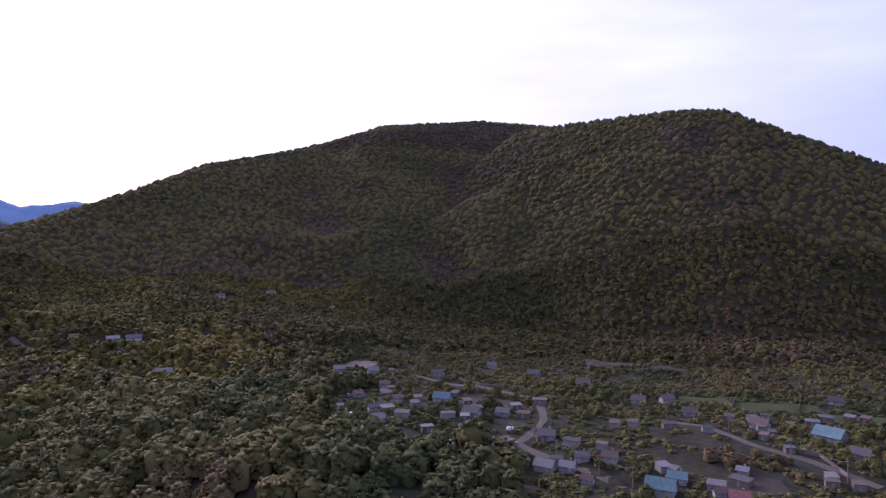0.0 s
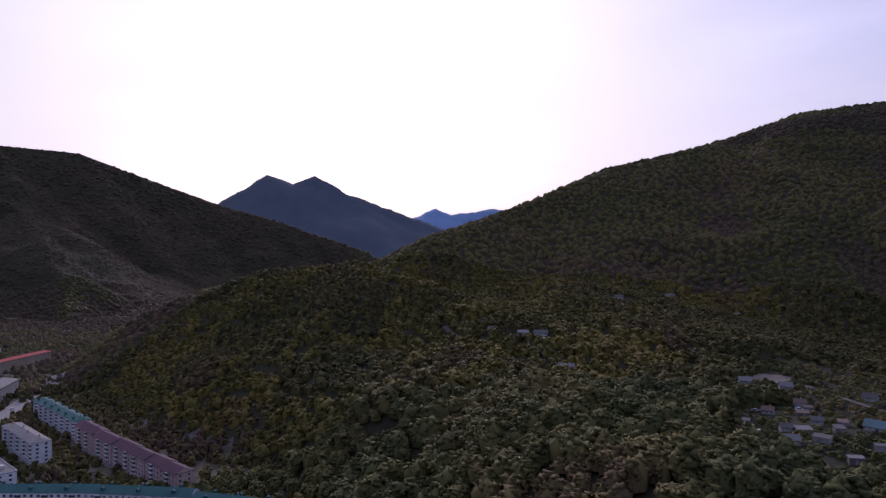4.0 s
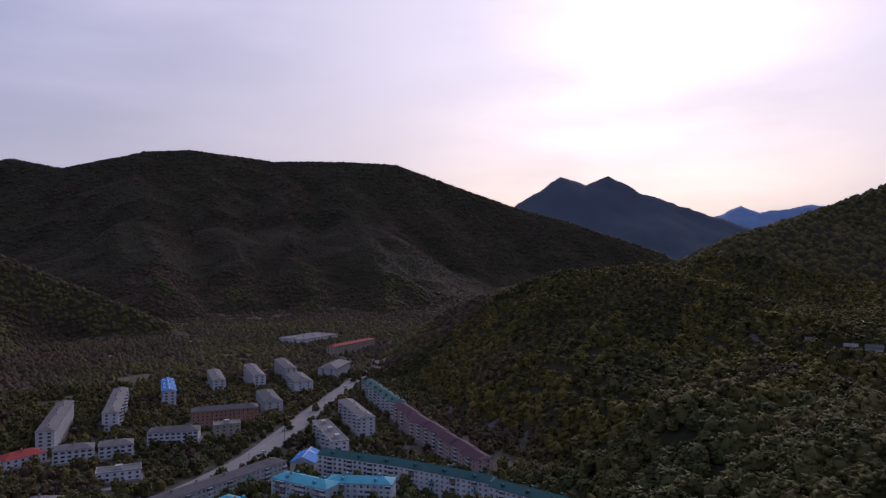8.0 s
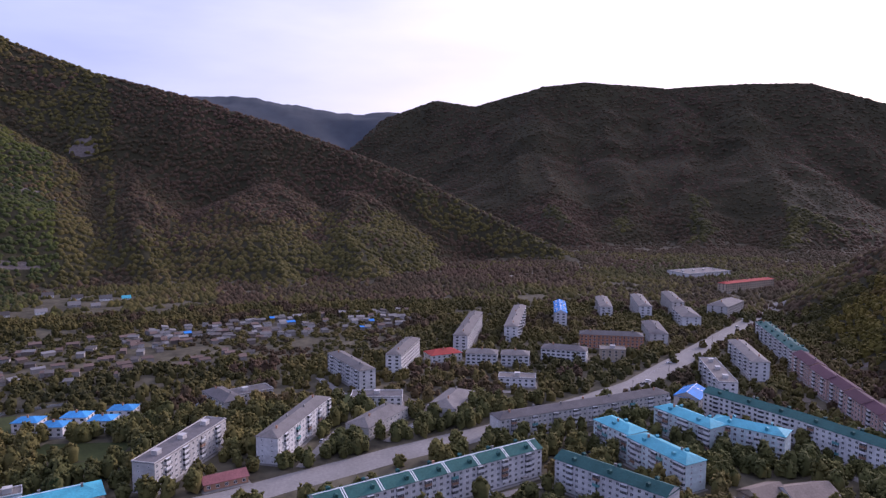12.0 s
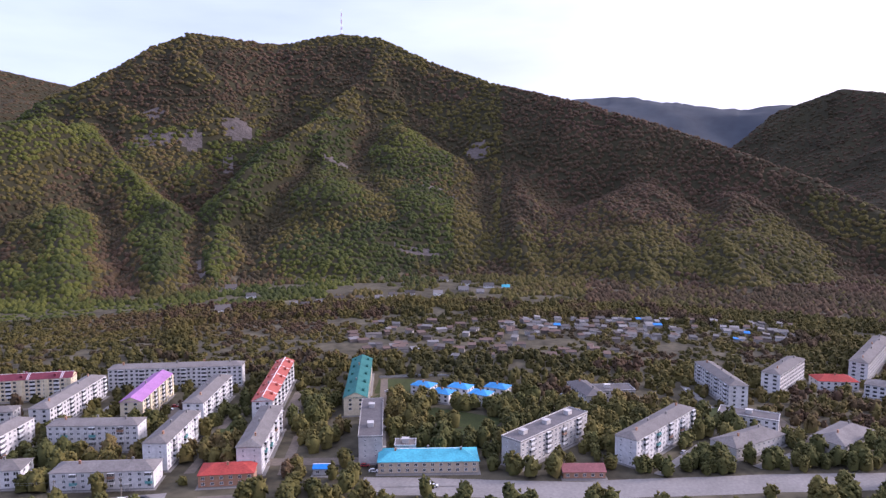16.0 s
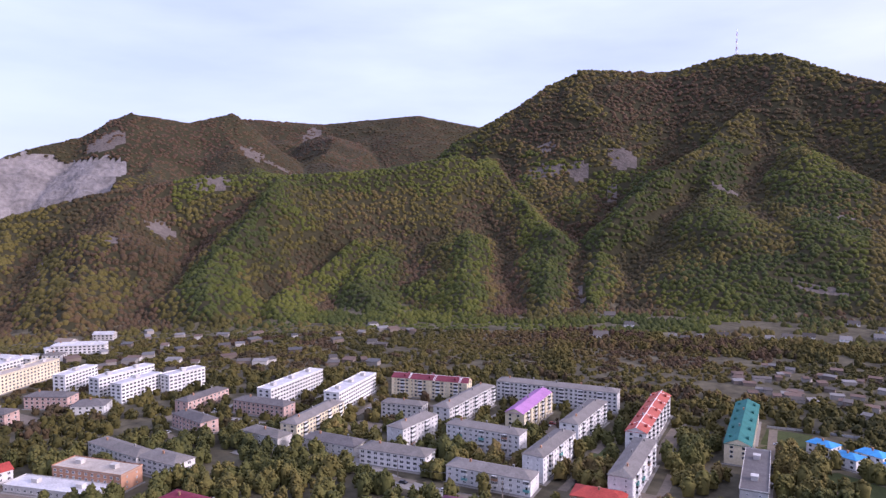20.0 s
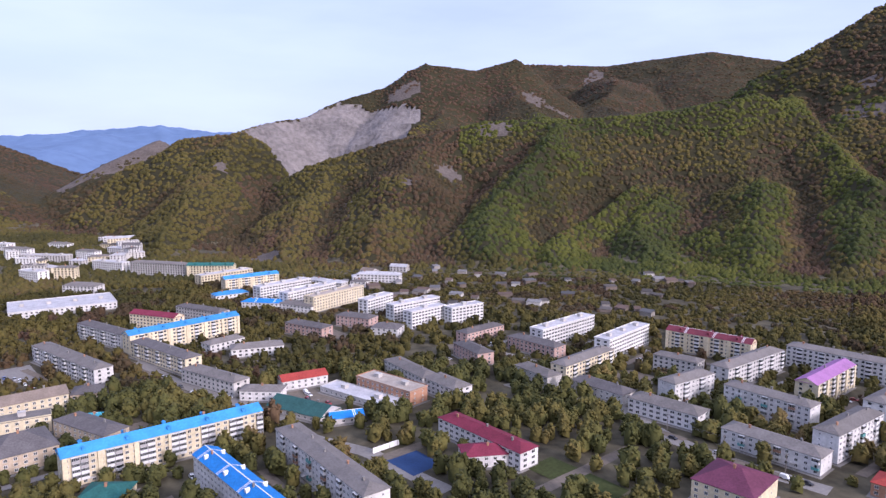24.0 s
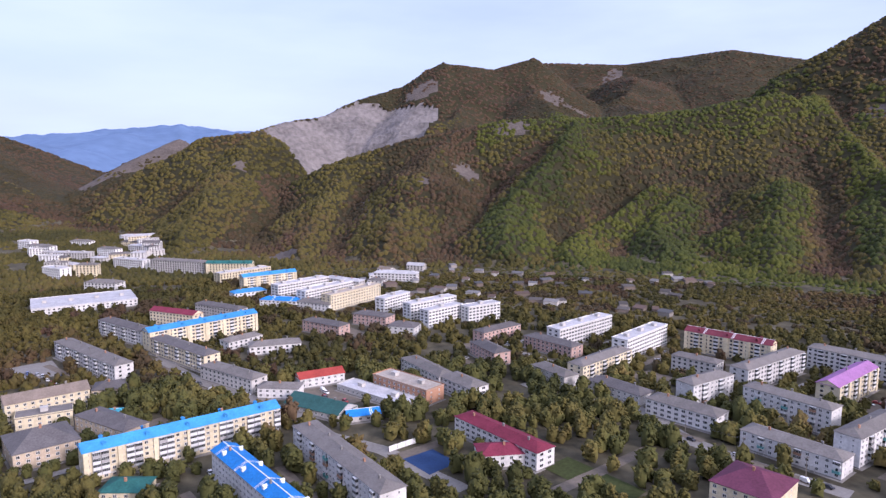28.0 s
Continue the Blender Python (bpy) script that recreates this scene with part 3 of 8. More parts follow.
def plot(name, label, x, y, turn, w, d, mat):
    """A patch of other ground: a tilled bed, a lawn, a yard."""
    lift = 0.0815 + 0.0035 * len(PLOTS)
    PLOTS.append(name)
    n = 8
    u, v = np.meshgrid(np.linspace(-w / 2, w / 2, n), np.linspace(-d / 2, d / 2, n))
    c, s = math.cos(radians(turn)), math.sin(radians(turn))
    u = u + 0.05 * w * value_noise(u + x, v + y, w * 0.6, 71)
    px, py = x + u * c - v * s, y + u * s + v * c
    pz = ground_height(px, py) + lift
    m = Mesher()
    for i in range(n - 1):
        for j in range(n - 1):
            m.face([(px[a, b], py[a, b], pz[a, b]) for a, b in ((i, j), (i, j + 1), (i + 1, j + 1), (i + 1, j))])
    take(x, y, radians(turn), w, d, -1.0)
    return tagged(new(name, m.mesh(name, [mat])), label, "ground", kind="structure")


road("road", "wide worn asphalt main road through the town", [(-694.4, 382.8), (-599, 298), (-536.6, 241.8), (-462.1, 176.3), (-419.2, 139), (-388.9, 99.3), (-366, 70), (-347, 44.5), (-330, 15), (-316, -9), (-301, -32), (-287, -54), (-273, -75), (-262, -97), (-252, -119), (-243, -140), (-232, -161)], 17, M_ROAD, 0.06)
road("road", "asphalt street between the blocks", [(-139.1, -323.3), (-146.7, -282.9), (-161, -255.6), (-185.1, -225.5)], 9, M_ROAD, 0.06)
road("road", "asphalt street between the blocks", [(127.5, -440.1), (90.1, -391.9), (54.5, -358), (30.7, -332.7), (14.7, -306.4), (-10.3, -287.6), (-39, -247.6)], 8, M_ROAD, 0.06)
road("road", "dirt village lane", [(26.2, 298.9), (34.3, 284.9), (44.6, 269.3), (54.6, 254.2), (64.5, 240.5)], 4.5, M_DIRT, 0.06)
road("road", "dirt village lane", [(-35.5, 462.6), (-18.7, 426.6), (18.6, 400.6), (49.9, 365.6), (46.9, 314.5), (32.7, 291.2)], 4, M_DIRT, 0.06)
road("road", "dirt village lane", [(98.6, 310.7), (114.1, 297.9), (123.2, 274.6), (136.2, 260.6), (150, 235.2)], 4.5, M_DIRT, 0.06)
road("road", "dirt track in the wood", [(-287, 458.6), (-269.8, 445.7), (-248.6, 437.3)], 4, M_DIRT, 0.06)
road("road", "raised road along the foot of the hill", [(-900, 113.3), (-949.6, 183.9), (-999.8, 262.9), (-1111.6, 370.9)], 6, M_ROAD, 0.06)
M_TILLED = material("tilled_soil", (0.055, 0.040, 0.030), 1.0, grain=1.0, stain=0.1, amount=0.3)
M_LAWN = material("rough_grass", (0.042, 0.052, 0.016), 1.0, grain=1.5, stain=0.08, amount=0.4)
M_YARD = material("trodden_yard", (0.15, 0.125, 0.10), 1.0, grain=2.0, stain=0.06, amount=0.3)
M_COURT = material("blue_court", (0.022, 0.05, 0.13), 0.8, grain=1.0, stain=0.1, amount=0.2)
plot("plot", "tilled garden bed", 115.3, 474.2, -12, 36, 26, M_TILLED)
plot("plot", "tilled garden bed", 149.5, 454.0, -12, 34, 24, M_TILLED)
plot("plot", "tilled garden bed", 25.3, 356.1, -12, 34, 16, M_TILLED)
plot("plot", "rough grass of a village garden", -73.5, 401.3, -12, 26, 22, M_LAWN)
plot("plot", "tilled garden bed", -57.4, 328.0, -12, 26, 22, M_TILLED)
plot("plot", "tilled garden bed", -61.9, 345.5, -12, 22, 12, M_TILLED)
plot("plot", "rough grass of a village garden", 135.6, 358.2, -12, 26, 22, M_LAWN)
plot("plot", "rough grass of a village garden", 165.7, 338.6, -12, 40, 20, M_LAWN)
plot("plot", "tilled garden bed", 104.8, 233.6, -12, 22, 14, M_TILLED)
plot("plot", "rough grass of a village garden", 10.3, 266.8, -12, 24, 12, M_LAWN)
plot("plot", "rough grass of a village garden", 190.8, 315.8, -12, 30, 16, M_LAWN)
plot("plot", "rough grass of a village garden", -55.3, 469.8, -12, 22, 18, M_YARD)
plot("plot", "lawn before the blue-roofed nursery", -324.6, -159.1, 91.5, 44, 22, M_LAWN)
plot("plot", "lawn beside the blue-roofed nursery", -349.4, -216.3, 91.5, 14, 30, M_LAWN)
plot("plot", "blue sports court beside the school", -27.8, -276.6, 122, 24, 16, M_COURT)
plot("plot", "worn yard between buildings", 16.6, -358.6, 122, 34, 20, M_YARD)
plot("plot", "worn yard between buildings", -25.0, -285.9, 122, 6, 60, M_YARD)
plot("plot", "lawn between buildings", 44.9, -272.3, 122, 30, 14, M_LAWN)
plot("plot", "lawn between buildings", -91.9, -249.6, 122, 40, 16, M_LAWN)
plot("plot", "worn yard between buildings", -99.9, -258.4, 122, 6, 60, M_YARD)
plot("plot", "worn yard between buildings", -169.9, -364.3, 122, 24, 18, M_YARD)
plot("plot", "worn yard between buildings", 192.1, -422.4, 122, 34, 26, M_ROAD)
plot("plot", "worn yard between buildings", 5.4, -491.0, 122, 40, 12, M_YARD)
plot("plot", "worn yard between buildings", 103.1, -322.9, 122, 20, 30, M_YARD)
plot("plot", "worn yard between buildings", -79.9, -435.7, 122, 30, 12, M_YARD)
plot("plot", "worn yard between buildings", -245.8, -188.9, 120, 60, 8, M_YARD)
plot("plot", "lawn between buildings", -248.4, -255.0, 120, 10, 40, M_LAWN)
plot("plot", "lawn between buildings", -358.7, -222.3, 120, 24, 30, M_LAWN)
plot("plot", "lawn between buildings", -305.1, -152.2, 120, 30, 14, M_LAWN)
plot("plot", "worn yard between buildings", -383.0, 3.6, 120, 6, 60, M_YARD)
plot("plot", "lawn between buildings", -400.8, -31.6, 120, 30, 24, M_LAWN)
plot("plot", "worn yard between buildings", -254.3, -294.3, 120, 5, 40, M_YARD)
plot("plot", "worn yard between buildings", -290.1, -250.0, 120, 5, 70, M_YARD)
plot("plot", "worn asphalt yard in front of a block", 57.1, -242.5, 122, 38, 4.5, M_YARD)
plot("plot", "worn asphalt yard in front of a block", 18.2, -248.1, 118, 61, 4.5, M_YARD)
plot("plot", "worn asphalt yard in front of a block", -128.5, -212.5, 127, 19, 4.5, M_ROAD)
plot("plot", "worn asphalt yard in front of a block", -143.9, -291.7, 127, 30, 4.5, M_YARD)
plot("plot", "worn asphalt yard in front of a block", -169.0, -247.1, 122, 35, 4.5, M_YARD)
plot("plot", "worn asphalt yard in front of a block", -222.7, -243.8, -152, 36, 4.5, M_YARD)
plot("plot", "worn asphalt yard in front of a block", -259.1, -305.4, -148, 43, 4.5, M_YARD)
plot("plot", "worn asphalt yard in front of a block", -272.7, -273.6, -152, 43, 4.5, M_YARD)
plot("plot", "worn asphalt yard in front of a block", -303.9, -253.9, -148, 67, 4.5, M_YARD)
plot("plot", "worn asphalt yard in front of a block", -244.1, -209.5, -149, 46, 4.5, M_YARD)
plot("plot", "worn asphalt yard in front of a block", -191.8, -285.1, 120, 35, 4.5, M_YARD)
plot("plot", "worn asphalt yard in front of a block", -233.6, -336.0, -152, 49, 4.5, M_ROAD)
plot("plot", "worn asphalt yard in front of a block", -182.9, -354.6, 129, 23, 4.5, M_YARD)
plot("plot", "worn asphalt yard in front of a block", -220.2, -386.0, 130, 45, 4.5, M_YARD)
plot("plot", "worn asphalt yard in front of a block", -196.1, -204.5, 126, 19, 4.5, M_YARD)
plot("plot", "worn asphalt yard in front of a block", -339.5, -219.0, -148, 69, 4.5, M_YARD)
plot("plot", "worn asphalt yard in front of a block", -246.6, -136.7, 120, 37, 4.5, M_ROAD)
plot("plot", "worn asphalt yard in front of a block", -326.5, -45.5, 165, 51, 4.5, M_ROAD)
plot("plot", "worn asphalt yard in front of a block", -424.9, -52.8, 29, 43, 4.5, M_ROAD)
plot("plot", "worn asphalt yard in front of a block", -392.5, 230.9, -11, 22, 4.5, M_YARD)
plot("plot", "worn asphalt yard in front of a block", -370.0, 227.5, -11, 20, 4.5, M_YARD)
plot("plot", "worn asphalt yard in front of a block", -346.0, 222.0, -11, 17, 4.5, M_YARD)
plot("plot", "worn asphalt yard in front of a block", -328.4, 219.6, -11, 16, 4.5, M_YARD)
plot("plot", "worn asphalt yard in front of a block", -331.8, 162.4, 32, 43, 4.5, M_YARD)
plot("plot", "worn asphalt yard in front of a block", -287.2, 186.9, 26, 45, 4.5, M_ROAD)
plot("plot", "worn asphalt yard in front of a block", -241.5, 201.5, 17, 35, 4.5, M_YARD)
plot("plot", "worn asphalt yard in front of a block", -315.7, 121.2, 26, 30, 4.5, M_YARD)
plot("plot", "worn asphalt yard in front of a block", -304.4, 83.5, 26, 20, 4.5, M_YARD)
plot("plot", "worn asphalt yard in front of a block", -276.3, 94.4, 25, 29, 4.5, M_ROAD)
plot("plot", "worn asphalt yard in front of a block", -338.5, 93.9, 111, 90, 4.5, M_YARD)
plot("plot", "worn asphalt yard in front of a block", -265.6, 23.6, 114, 69, 4.5, M_ROAD)
plot("plot", "worn asphalt yard in front of a block", -249.1, 68.2, 43, 42, 4.5, M_ROAD)
plot("plot", "worn asphalt yard in front of a block", -372.4, 171.7, 142, 17, 4.5, M_YARD)
plot("plot", "worn asphalt yard in front of a block", -344.0, -6.4, 149, 31, 4.5, M_ROAD)
plot("plot", "worn asphalt yard in front of a block", -371.4, 35.8, 155, 29, 4.5, M_ROAD)
plot("plot", "worn asphalt yard in front of a block", -381.2, -121.2, 40, 25, 4.5, M_YARD)
plot("plot", "worn asphalt yard in front of a block", -407.6, 61.6, 80, 19, 4.5, M_ROAD)
plot("plot", "worn asphalt yard in front of a block", 123.5, -281.1, -146, 21, 4.5, M_ROAD)
plot("plot", "worn asphalt yard in front of a block", 167.3, -410.6, 134, 67, 4.5, M_YARD)
plot("plot", "worn asphalt yard in front of a block", 116.1, -417.7, 133, 52, 4.5, M_YARD)
plot("plot", "worn asphalt yard in front of a block", 78.6, -371.3, 138, 37, 4.5, M_YARD)
plot("plot", "worn asphalt yard in front of a block", 51.2, -430.7, -168, 28, 4.5, M_YARD)
plot("plot", "worn asphalt yard in front of a block", -125.1, -330.5, 122, 28, 4.5, M_YARD)
plot("plot", "worn asphalt yard in front of a block", -95.9, -355.0, 116, 23, 4.5, M_ROAD)
plot("plot", "worn asphalt yard in front of a block", -67.7, -405.2, 110, 25, 4.5, M_YARD)
plot("plot", "worn asphalt yard in front of a block", -112.7, -411.5, 125, 33, 4.5, M_ROAD)
plot("plot", "worn asphalt yard in front of a block", -102.6, -444.5, -146, 31, 4.5, M_ROAD)
plot("plot", "worn asphalt yard in front of a block", -158.0, -432.2, -145, 50, 4.5, M_ROAD)
plot("plot", "worn asphalt yard in front of a block", -188.7, -402.8, -141, 45, 4.5, M_YARD)


# ---- buildings ----
def window_mesh(w, h):
    """A frame with two recessed panes, in one connected mesh."""
    t, m = 0.12, 0.06
    xs, zs = (-w / 2, -w / 2 + t, -m, m, w / 2 - t, w / 2), (0.0, t, h - t, h)
    v, f, k = [(x, -0.08, z) for z in zs for x in xs], [], []
    for r in range(3):
        for c in range(5):
            q = (r * 6 + c, r * 6 + c + 1, r * 6 + c + 7, r * 6 + c + 6)
            if r == 1 and c in (1, 3):
                n = len(v)
                v += [(v[p][0], -0.015, v[p][2]) for p in q]
                f.append((n, n + 1, n + 2, n + 3)), k.append(1)
                for e in range(4):
                    f.append((q[e], q[(e + 1) % 4], n + (e + 1) % 4, n + e)), k.append(0)
            else:
                f.append(q), k.append(0)
    n = len(v)
    rim = (0, 5, 23, 18)
    v += [(v[p][0], 0.0, v[p][2]) for p in rim]
    for e in range(4):
        f.append((rim[(e + 1) % 4], rim[e], n + e, n + (e + 1) % 4)), k.append(0)
    me = bpy.data.meshes.new("window")
    me.from_pydata(v, [], f)
    me.materials.append(M_FRAME), me.materials.append(M_GLASS)
    me.polygons.foreach_set("material_index", k)
    me.update()
    return me


def balcony_mesh(glazed, mat):
    m = Mesher()
    w, d = 2.9, 1.05
    m.box(-w / 2, w / 2, -d, -0.01, -0.14, 0.0)
    m.box(-w / 2, w / 2, -d, -d + 0.07, 0.0, 1.05)
    m.box(-w / 2, -w / 2 + 0.07, -d + 0.07, -0.01, 0.0, 1.05), m.box(w / 2 - 0.07, w / 2, -d + 0.07, -0.01, 0.0, 1.05)
    if glazed:
        m.box(-w / 2, w / 2, -d, -0.01, 2.2, 2.29, 2)
        for k in range(5):
            x = -w / 2 + 0.04 + k * (w - 0.08) / 4
            m.box(x - 0.04, x + 0.04, -d, -d + 0.06, 1.05, 2.2, 2)
        m.face([(-w / 2 + 0.05, -d + 0.04, 1.05), (w / 2 - 0.05, -d + 0.04, 1.05), (w / 2 - 0.05, -d + 0.04, 2.2), (-w / 2 + 0.05, -d + 0.04, 2.2)], 1)
        for s in (-1, 1):
            m.face([(s * (w / 2 - 0.03), -0.01, 1.05), (s * (w / 2 - 0.03), -d + 0.04, 1.05), (s * (w / 2 - 0.03), -d + 0.04, 2.2), (s * (w / 2 - 0.03), -0.01, 2.2)], 1)
    else:
        m.box(-0.45, 0.45, -0.05, -0.01, 0.0, 2.1, 1)
    return m.mesh("balcony", [mat, M_GLASS, M_FRAME])


WINDOW, WIDE, SMALL = window_mesh(1.45, 1.35), window_mesh(2.1, 1.45), window_mesh(0.9, 1.0)
BALCONIES = [balcony_mesh(g, b) for g, b in ((True, M_BALCONY[0]), (False, M_BALCONY[0]), (True, M_BALCONY[1]), (False, M_BALCONY[2]), (True, M_BALCONY[3]), (True, M_BALCONY[0]))]
WALL_WORDS = {"white": "white-plastered", "bright": "bright white", "pale": "weathered grey", "cream": "cream-coloured", "beige": "beige", "brick": "brown brick", "orange": "orange brick", "pinkish": "pinkish plaster", "ice": "pale turquoise"}
ROOF_WORDS = {"grey": "grey slate", "greydark": "dark grey", "blue": "bright blue metal", "blue_deep": "deep blue metal", "maroon": "maroon metal", "maroondark": "dull maroon", "maroonwhite": "maroon metal with white ribs",
              "magenta": "magenta metal", "violet": "violet metal", "red": "red metal", "redwhite": "orange-red metal with white ribs", "green": "green metal", "greendark": "dark green metal", "greenwhite": "dark green metal with white ribs",
              "cyan": "turquoise metal", "cyandark": "turquoise metal", "brown": "brown slate", "dull_red": "faded red", "dull_green": "dull green", "white_roof": "pale felt", "beige_roof": "beige felt"}
rnd = random.Random(7)
STOREY = 2.42


def add_pane(m, place, w):
    """A framed window of a far facade: a raised frame with a pane in it."""
    for x0, x1, y, mat, lo, hi in ((-w, w, -0.05, 0, 0.0, 1.4), (-w + 0.11, w - 0.11, -0.08, 1, 0.1, 1.3)):
        m.face([tuple(place @ Vector(p)) for p in ((x0, y, lo), (x1, y, lo), (x1, y, hi), (x0, y, hi))], mat)
    for s in (-1, 1):
        q = [tuple(place @ Vector(p)) for p in ((s * w, -0.05, 0), (s * w, 0, 0), (s * w, 0, 1.4), (s * w, -0.05, 1.4))]
        m.face(q if s > 0 else q[::-1], 0)


def add_balcony(m, place):
    """A boxed-in balcony of a far facade: parapet, glazing band and lid."""
    for x0, x1, y0, y1, z0, z1, mat in ((-1.45, 1.45, -1.0, -0.005, -0.75, 0.2, 2), (-1.4, 1.4, -0.95, -0.005, 0.202, 1.35, 1), (-1.45, 1.45, -1.0, -0.005, 1.352, 1.5, 2)):
        c = [tuple(place @ Vector(p)) for p in ((x0, y0, z0), (x1, y0, z0), (x1, y1, z0), (x0, y1, z0), (x0, y0, z1), (x1, y0, z1), (x1, y1, z1), (x0, y1, z1))]
        for q in ((0, 3, 2, 1), (4, 5, 6, 7), (0, 1, 5, 4), (1, 2, 6, 5), (3, 0, 4, 7)):
            m.face([c[i] for i in q], mat)


def block(x, y, turn, length, depth, storeys, roof, roof_col, wall, style):
    """A block of flats or a public building; its front looks along its own -y."""
    yaw = radians(turn)
    z0 = 0.0 if math.hypot(x, y) < 700 else float(ground_height(np.array([x]), np.array([y]))[0])
    far = math.hypot(x, y)
    kind = "apartment block" if style == "balcony" or storeys >= 4 else "building"
    words = ("five-storey", "four-storey")[storeys == 4] if storeys >= 4 else {1: "single-storey", 2: "two-storey", 3: "three-storey"}[storeys]
    base = new("apartment_block" if kind == "apartment block" else "town_building")
    base.matrix_basis = Matrix.Translation((x, y, z0)) @ Matrix.Rotation(yaw, 4, "Z")
    tagged(base, f"{WALL_WORDS[wall]} {words} {kind} with {ROOF_WORDS[roof_col]} roof", kind, "apartment blocks of the town" if kind == "apartment block" else "lower buildings of the town")
    take(x, y, yaw, length, depth, 2.2)
    h, a, b = storeys * STOREY + 0.8, length / 2, depth / 2
    m = Mesher()
    m.box(-a, a, -b, b, 0.5, h)
    child("wall", m.mesh("wall", [M_WALL[wall]]), base)
    m = Mesher()
    m.box(-a - 0.06, a + 0.06, -b - 0.06, b + 0.06, -2.0, 0.496)
    child("plinth", m.mesh("plinth", [M_PLINTH]), base)
    m = Mesher()
    m.box(-a - 1.0, a + 1.0, -b - 1.6, -b - 0.062, -0.3, 0.14), m.box(-a - 1.0, -a - 0.062, -b - 0.058, b + 1.0, -0.3, 0.138), m.box(a + 0.062, a + 1.0, -b - 0.058, b + 1.0, -0.3, 0.138)
    child("apron", m.mesh("apron", [M_ROAD]), base)
    if wall == "cream" and style == "balcony" and storeys == 5:
        n_strip = max(2, int(length / 12.4))
        for k in range(n_strip + 1):
            cx = min(max(-a + k * length / n_strip, -a + 1.0), a - 1.0)
            m = Mesher()
            m.box(cx - 0.95, cx + 0.95, -b - 0.75, -b - 0.005, 0.2, h - 0.05)
            child("stair_shaft", m.mesh("stair_shaft", [M_WALL["cream"]]), base)
    rm = M_ROOF[roof_col]
    o = 0.45
    if roof == "flat":
        m = Mesher()
        m.box(-a - 0.2, a + 0.2, -b - 0.2, b + 0.2, h + 0.004, h + 0.3)
        top_ob = child("roof", m.mesh("roof", [rm]), base)
        m = Mesher()
        for q in ((-a - 0.2, a + 0.2, -b - 0.2, -b), (-a - 0.2, a + 0.2, b, b + 0.2), (-a - 0.2, -a, -b, b), (a, a + 0.2, -b, b)):
            m.box(*q, h + 0.304, h + 0.75)
        child("parapet", m.mesh("parapet", [M_WALL[wall]]), base)
        for k in range(max(1, int(length / 18))):
            cx = -a + (k + 0.5) * length / max(1, int(length / 18))
            m = Mesher()
            m.box(cx - 1.6, cx + 1.6, -1.2, 1.6, h + 0.3, h + 2.2), m.box(cx - 1.8, cx + 1.8, -1.4, 1.8, h + 2.2, h + 2.35)
            child("roof_hut", m.mesh("roof_hut", [M_WALL["pale"]]), top_ob)
    else:
        rise = depth * (0.20 if roof == "hip" else 0.24)
        inset = min(b + o, a * 0.95) * 0.9 if roof == "hip" else 0.0
        e, r = h - 0.02, h + rise
        X, Y = a + o, b + o
        top = [(-X + inset, 0, r), (X - inset, 0, r)]
        m = Mesher()
        c = [(-X, -Y, e + 0.15), (X, -Y, e + 0.15), (X, Y, e + 0.15), (-X, Y, e + 0.15)]
        m.face([c[0], c[1], top[1], top[0]]), m.face([c[2], c[3], top[0], top[1]])
        if roof == "hip":
            m.face([c[1], c[2], top[1]]), m.face([c[3], c[0], top[0]])
        m.box(-X, X, -Y, Y, e, e + 0.148)
        top_ob = child("roof", m.mesh("roof", [rm]), base)
        if roof == "gable":
            for s in (-1, 1):
                m = Mesher()
                g = [(s * a, -b, e + 0.15), (s * a, b, e + 0.15), (s * a, 0, r - 0.15)]
                m.face(g if s > 0 else g[::-1])
                child("gable", m.mesh("gable", [M_WALL[wall]]), base)
        slope = rise / Y
        for k in range(max(1, int(length / 14))):
            cx = -a + (k + 0.5) * length / max(1, int(length / 14))
            if roof_col in ("blue_deep", "greendark", "greenwhite", "redwhite", "maroonwhite", "blue", "green", "cyandark") and storeys >= 4:
                for s in (-1, 1):
                    m = Mesher()
                    yy, zz = s * Y * 0.5, e + 0.15 + rise * 0.5
                    m.box(cx - 0.7, cx + 0.7, min(yy, yy + s * 1.3), max(yy, yy + s * 1.3), zz - 0.7, zz + 0.746)
                    m.face([(cx - 0.9, yy - 0.2, zz + 0.75), (cx + 0.9, yy - 0.2, zz + 0.75), (cx, yy - 0.2, zz + 1.2)]), m.face([(cx - 0.9, yy + s * 1.5, zz + 0.75), (cx, yy + s * 1.5, zz + 1.2), (cx + 0.9, yy + s * 1.5, zz + 0.75)])
                    m.face([(cx - 0.9, yy - 0.2 * s, zz + 0.75), (cx, yy - 0.2 * s, zz + 1.2), (cx, yy + s * 1.5, zz + 1.2), (cx - 0.9, yy + s * 1.5, zz + 0.75)])
                    m.face([(cx + 0.9, yy - 0.2 * s, zz + 0.75), (cx + 0.9, yy + s * 1.5, zz + 0.75), (cx, yy + s * 1.5, zz + 1.2), (cx, yy - 0.2 * s, zz + 1.2)])
                    child("dormer", m.mesh("dormer", [M_WHITE if roof_col == "blue_deep" else rm]), top_ob)
            if roof_col.endswith("white") or roof_col == "blue_deep":
                m = Mesher()
                for s in (-1, 1):
                    for d in (0.0, 0.9):
                        m.face([(cx + 3 + d, s * Y, e + 0.20), (cx + 3.35 + d, s * Y, e + 0.20), (cx + 3.35 + d, 0, r + 0.05), (cx + 3 + d, 0, r + 0.05)][::s])
                child("roof_rib", m.mesh("roof_rib", [M_WHITE]), top_ob)
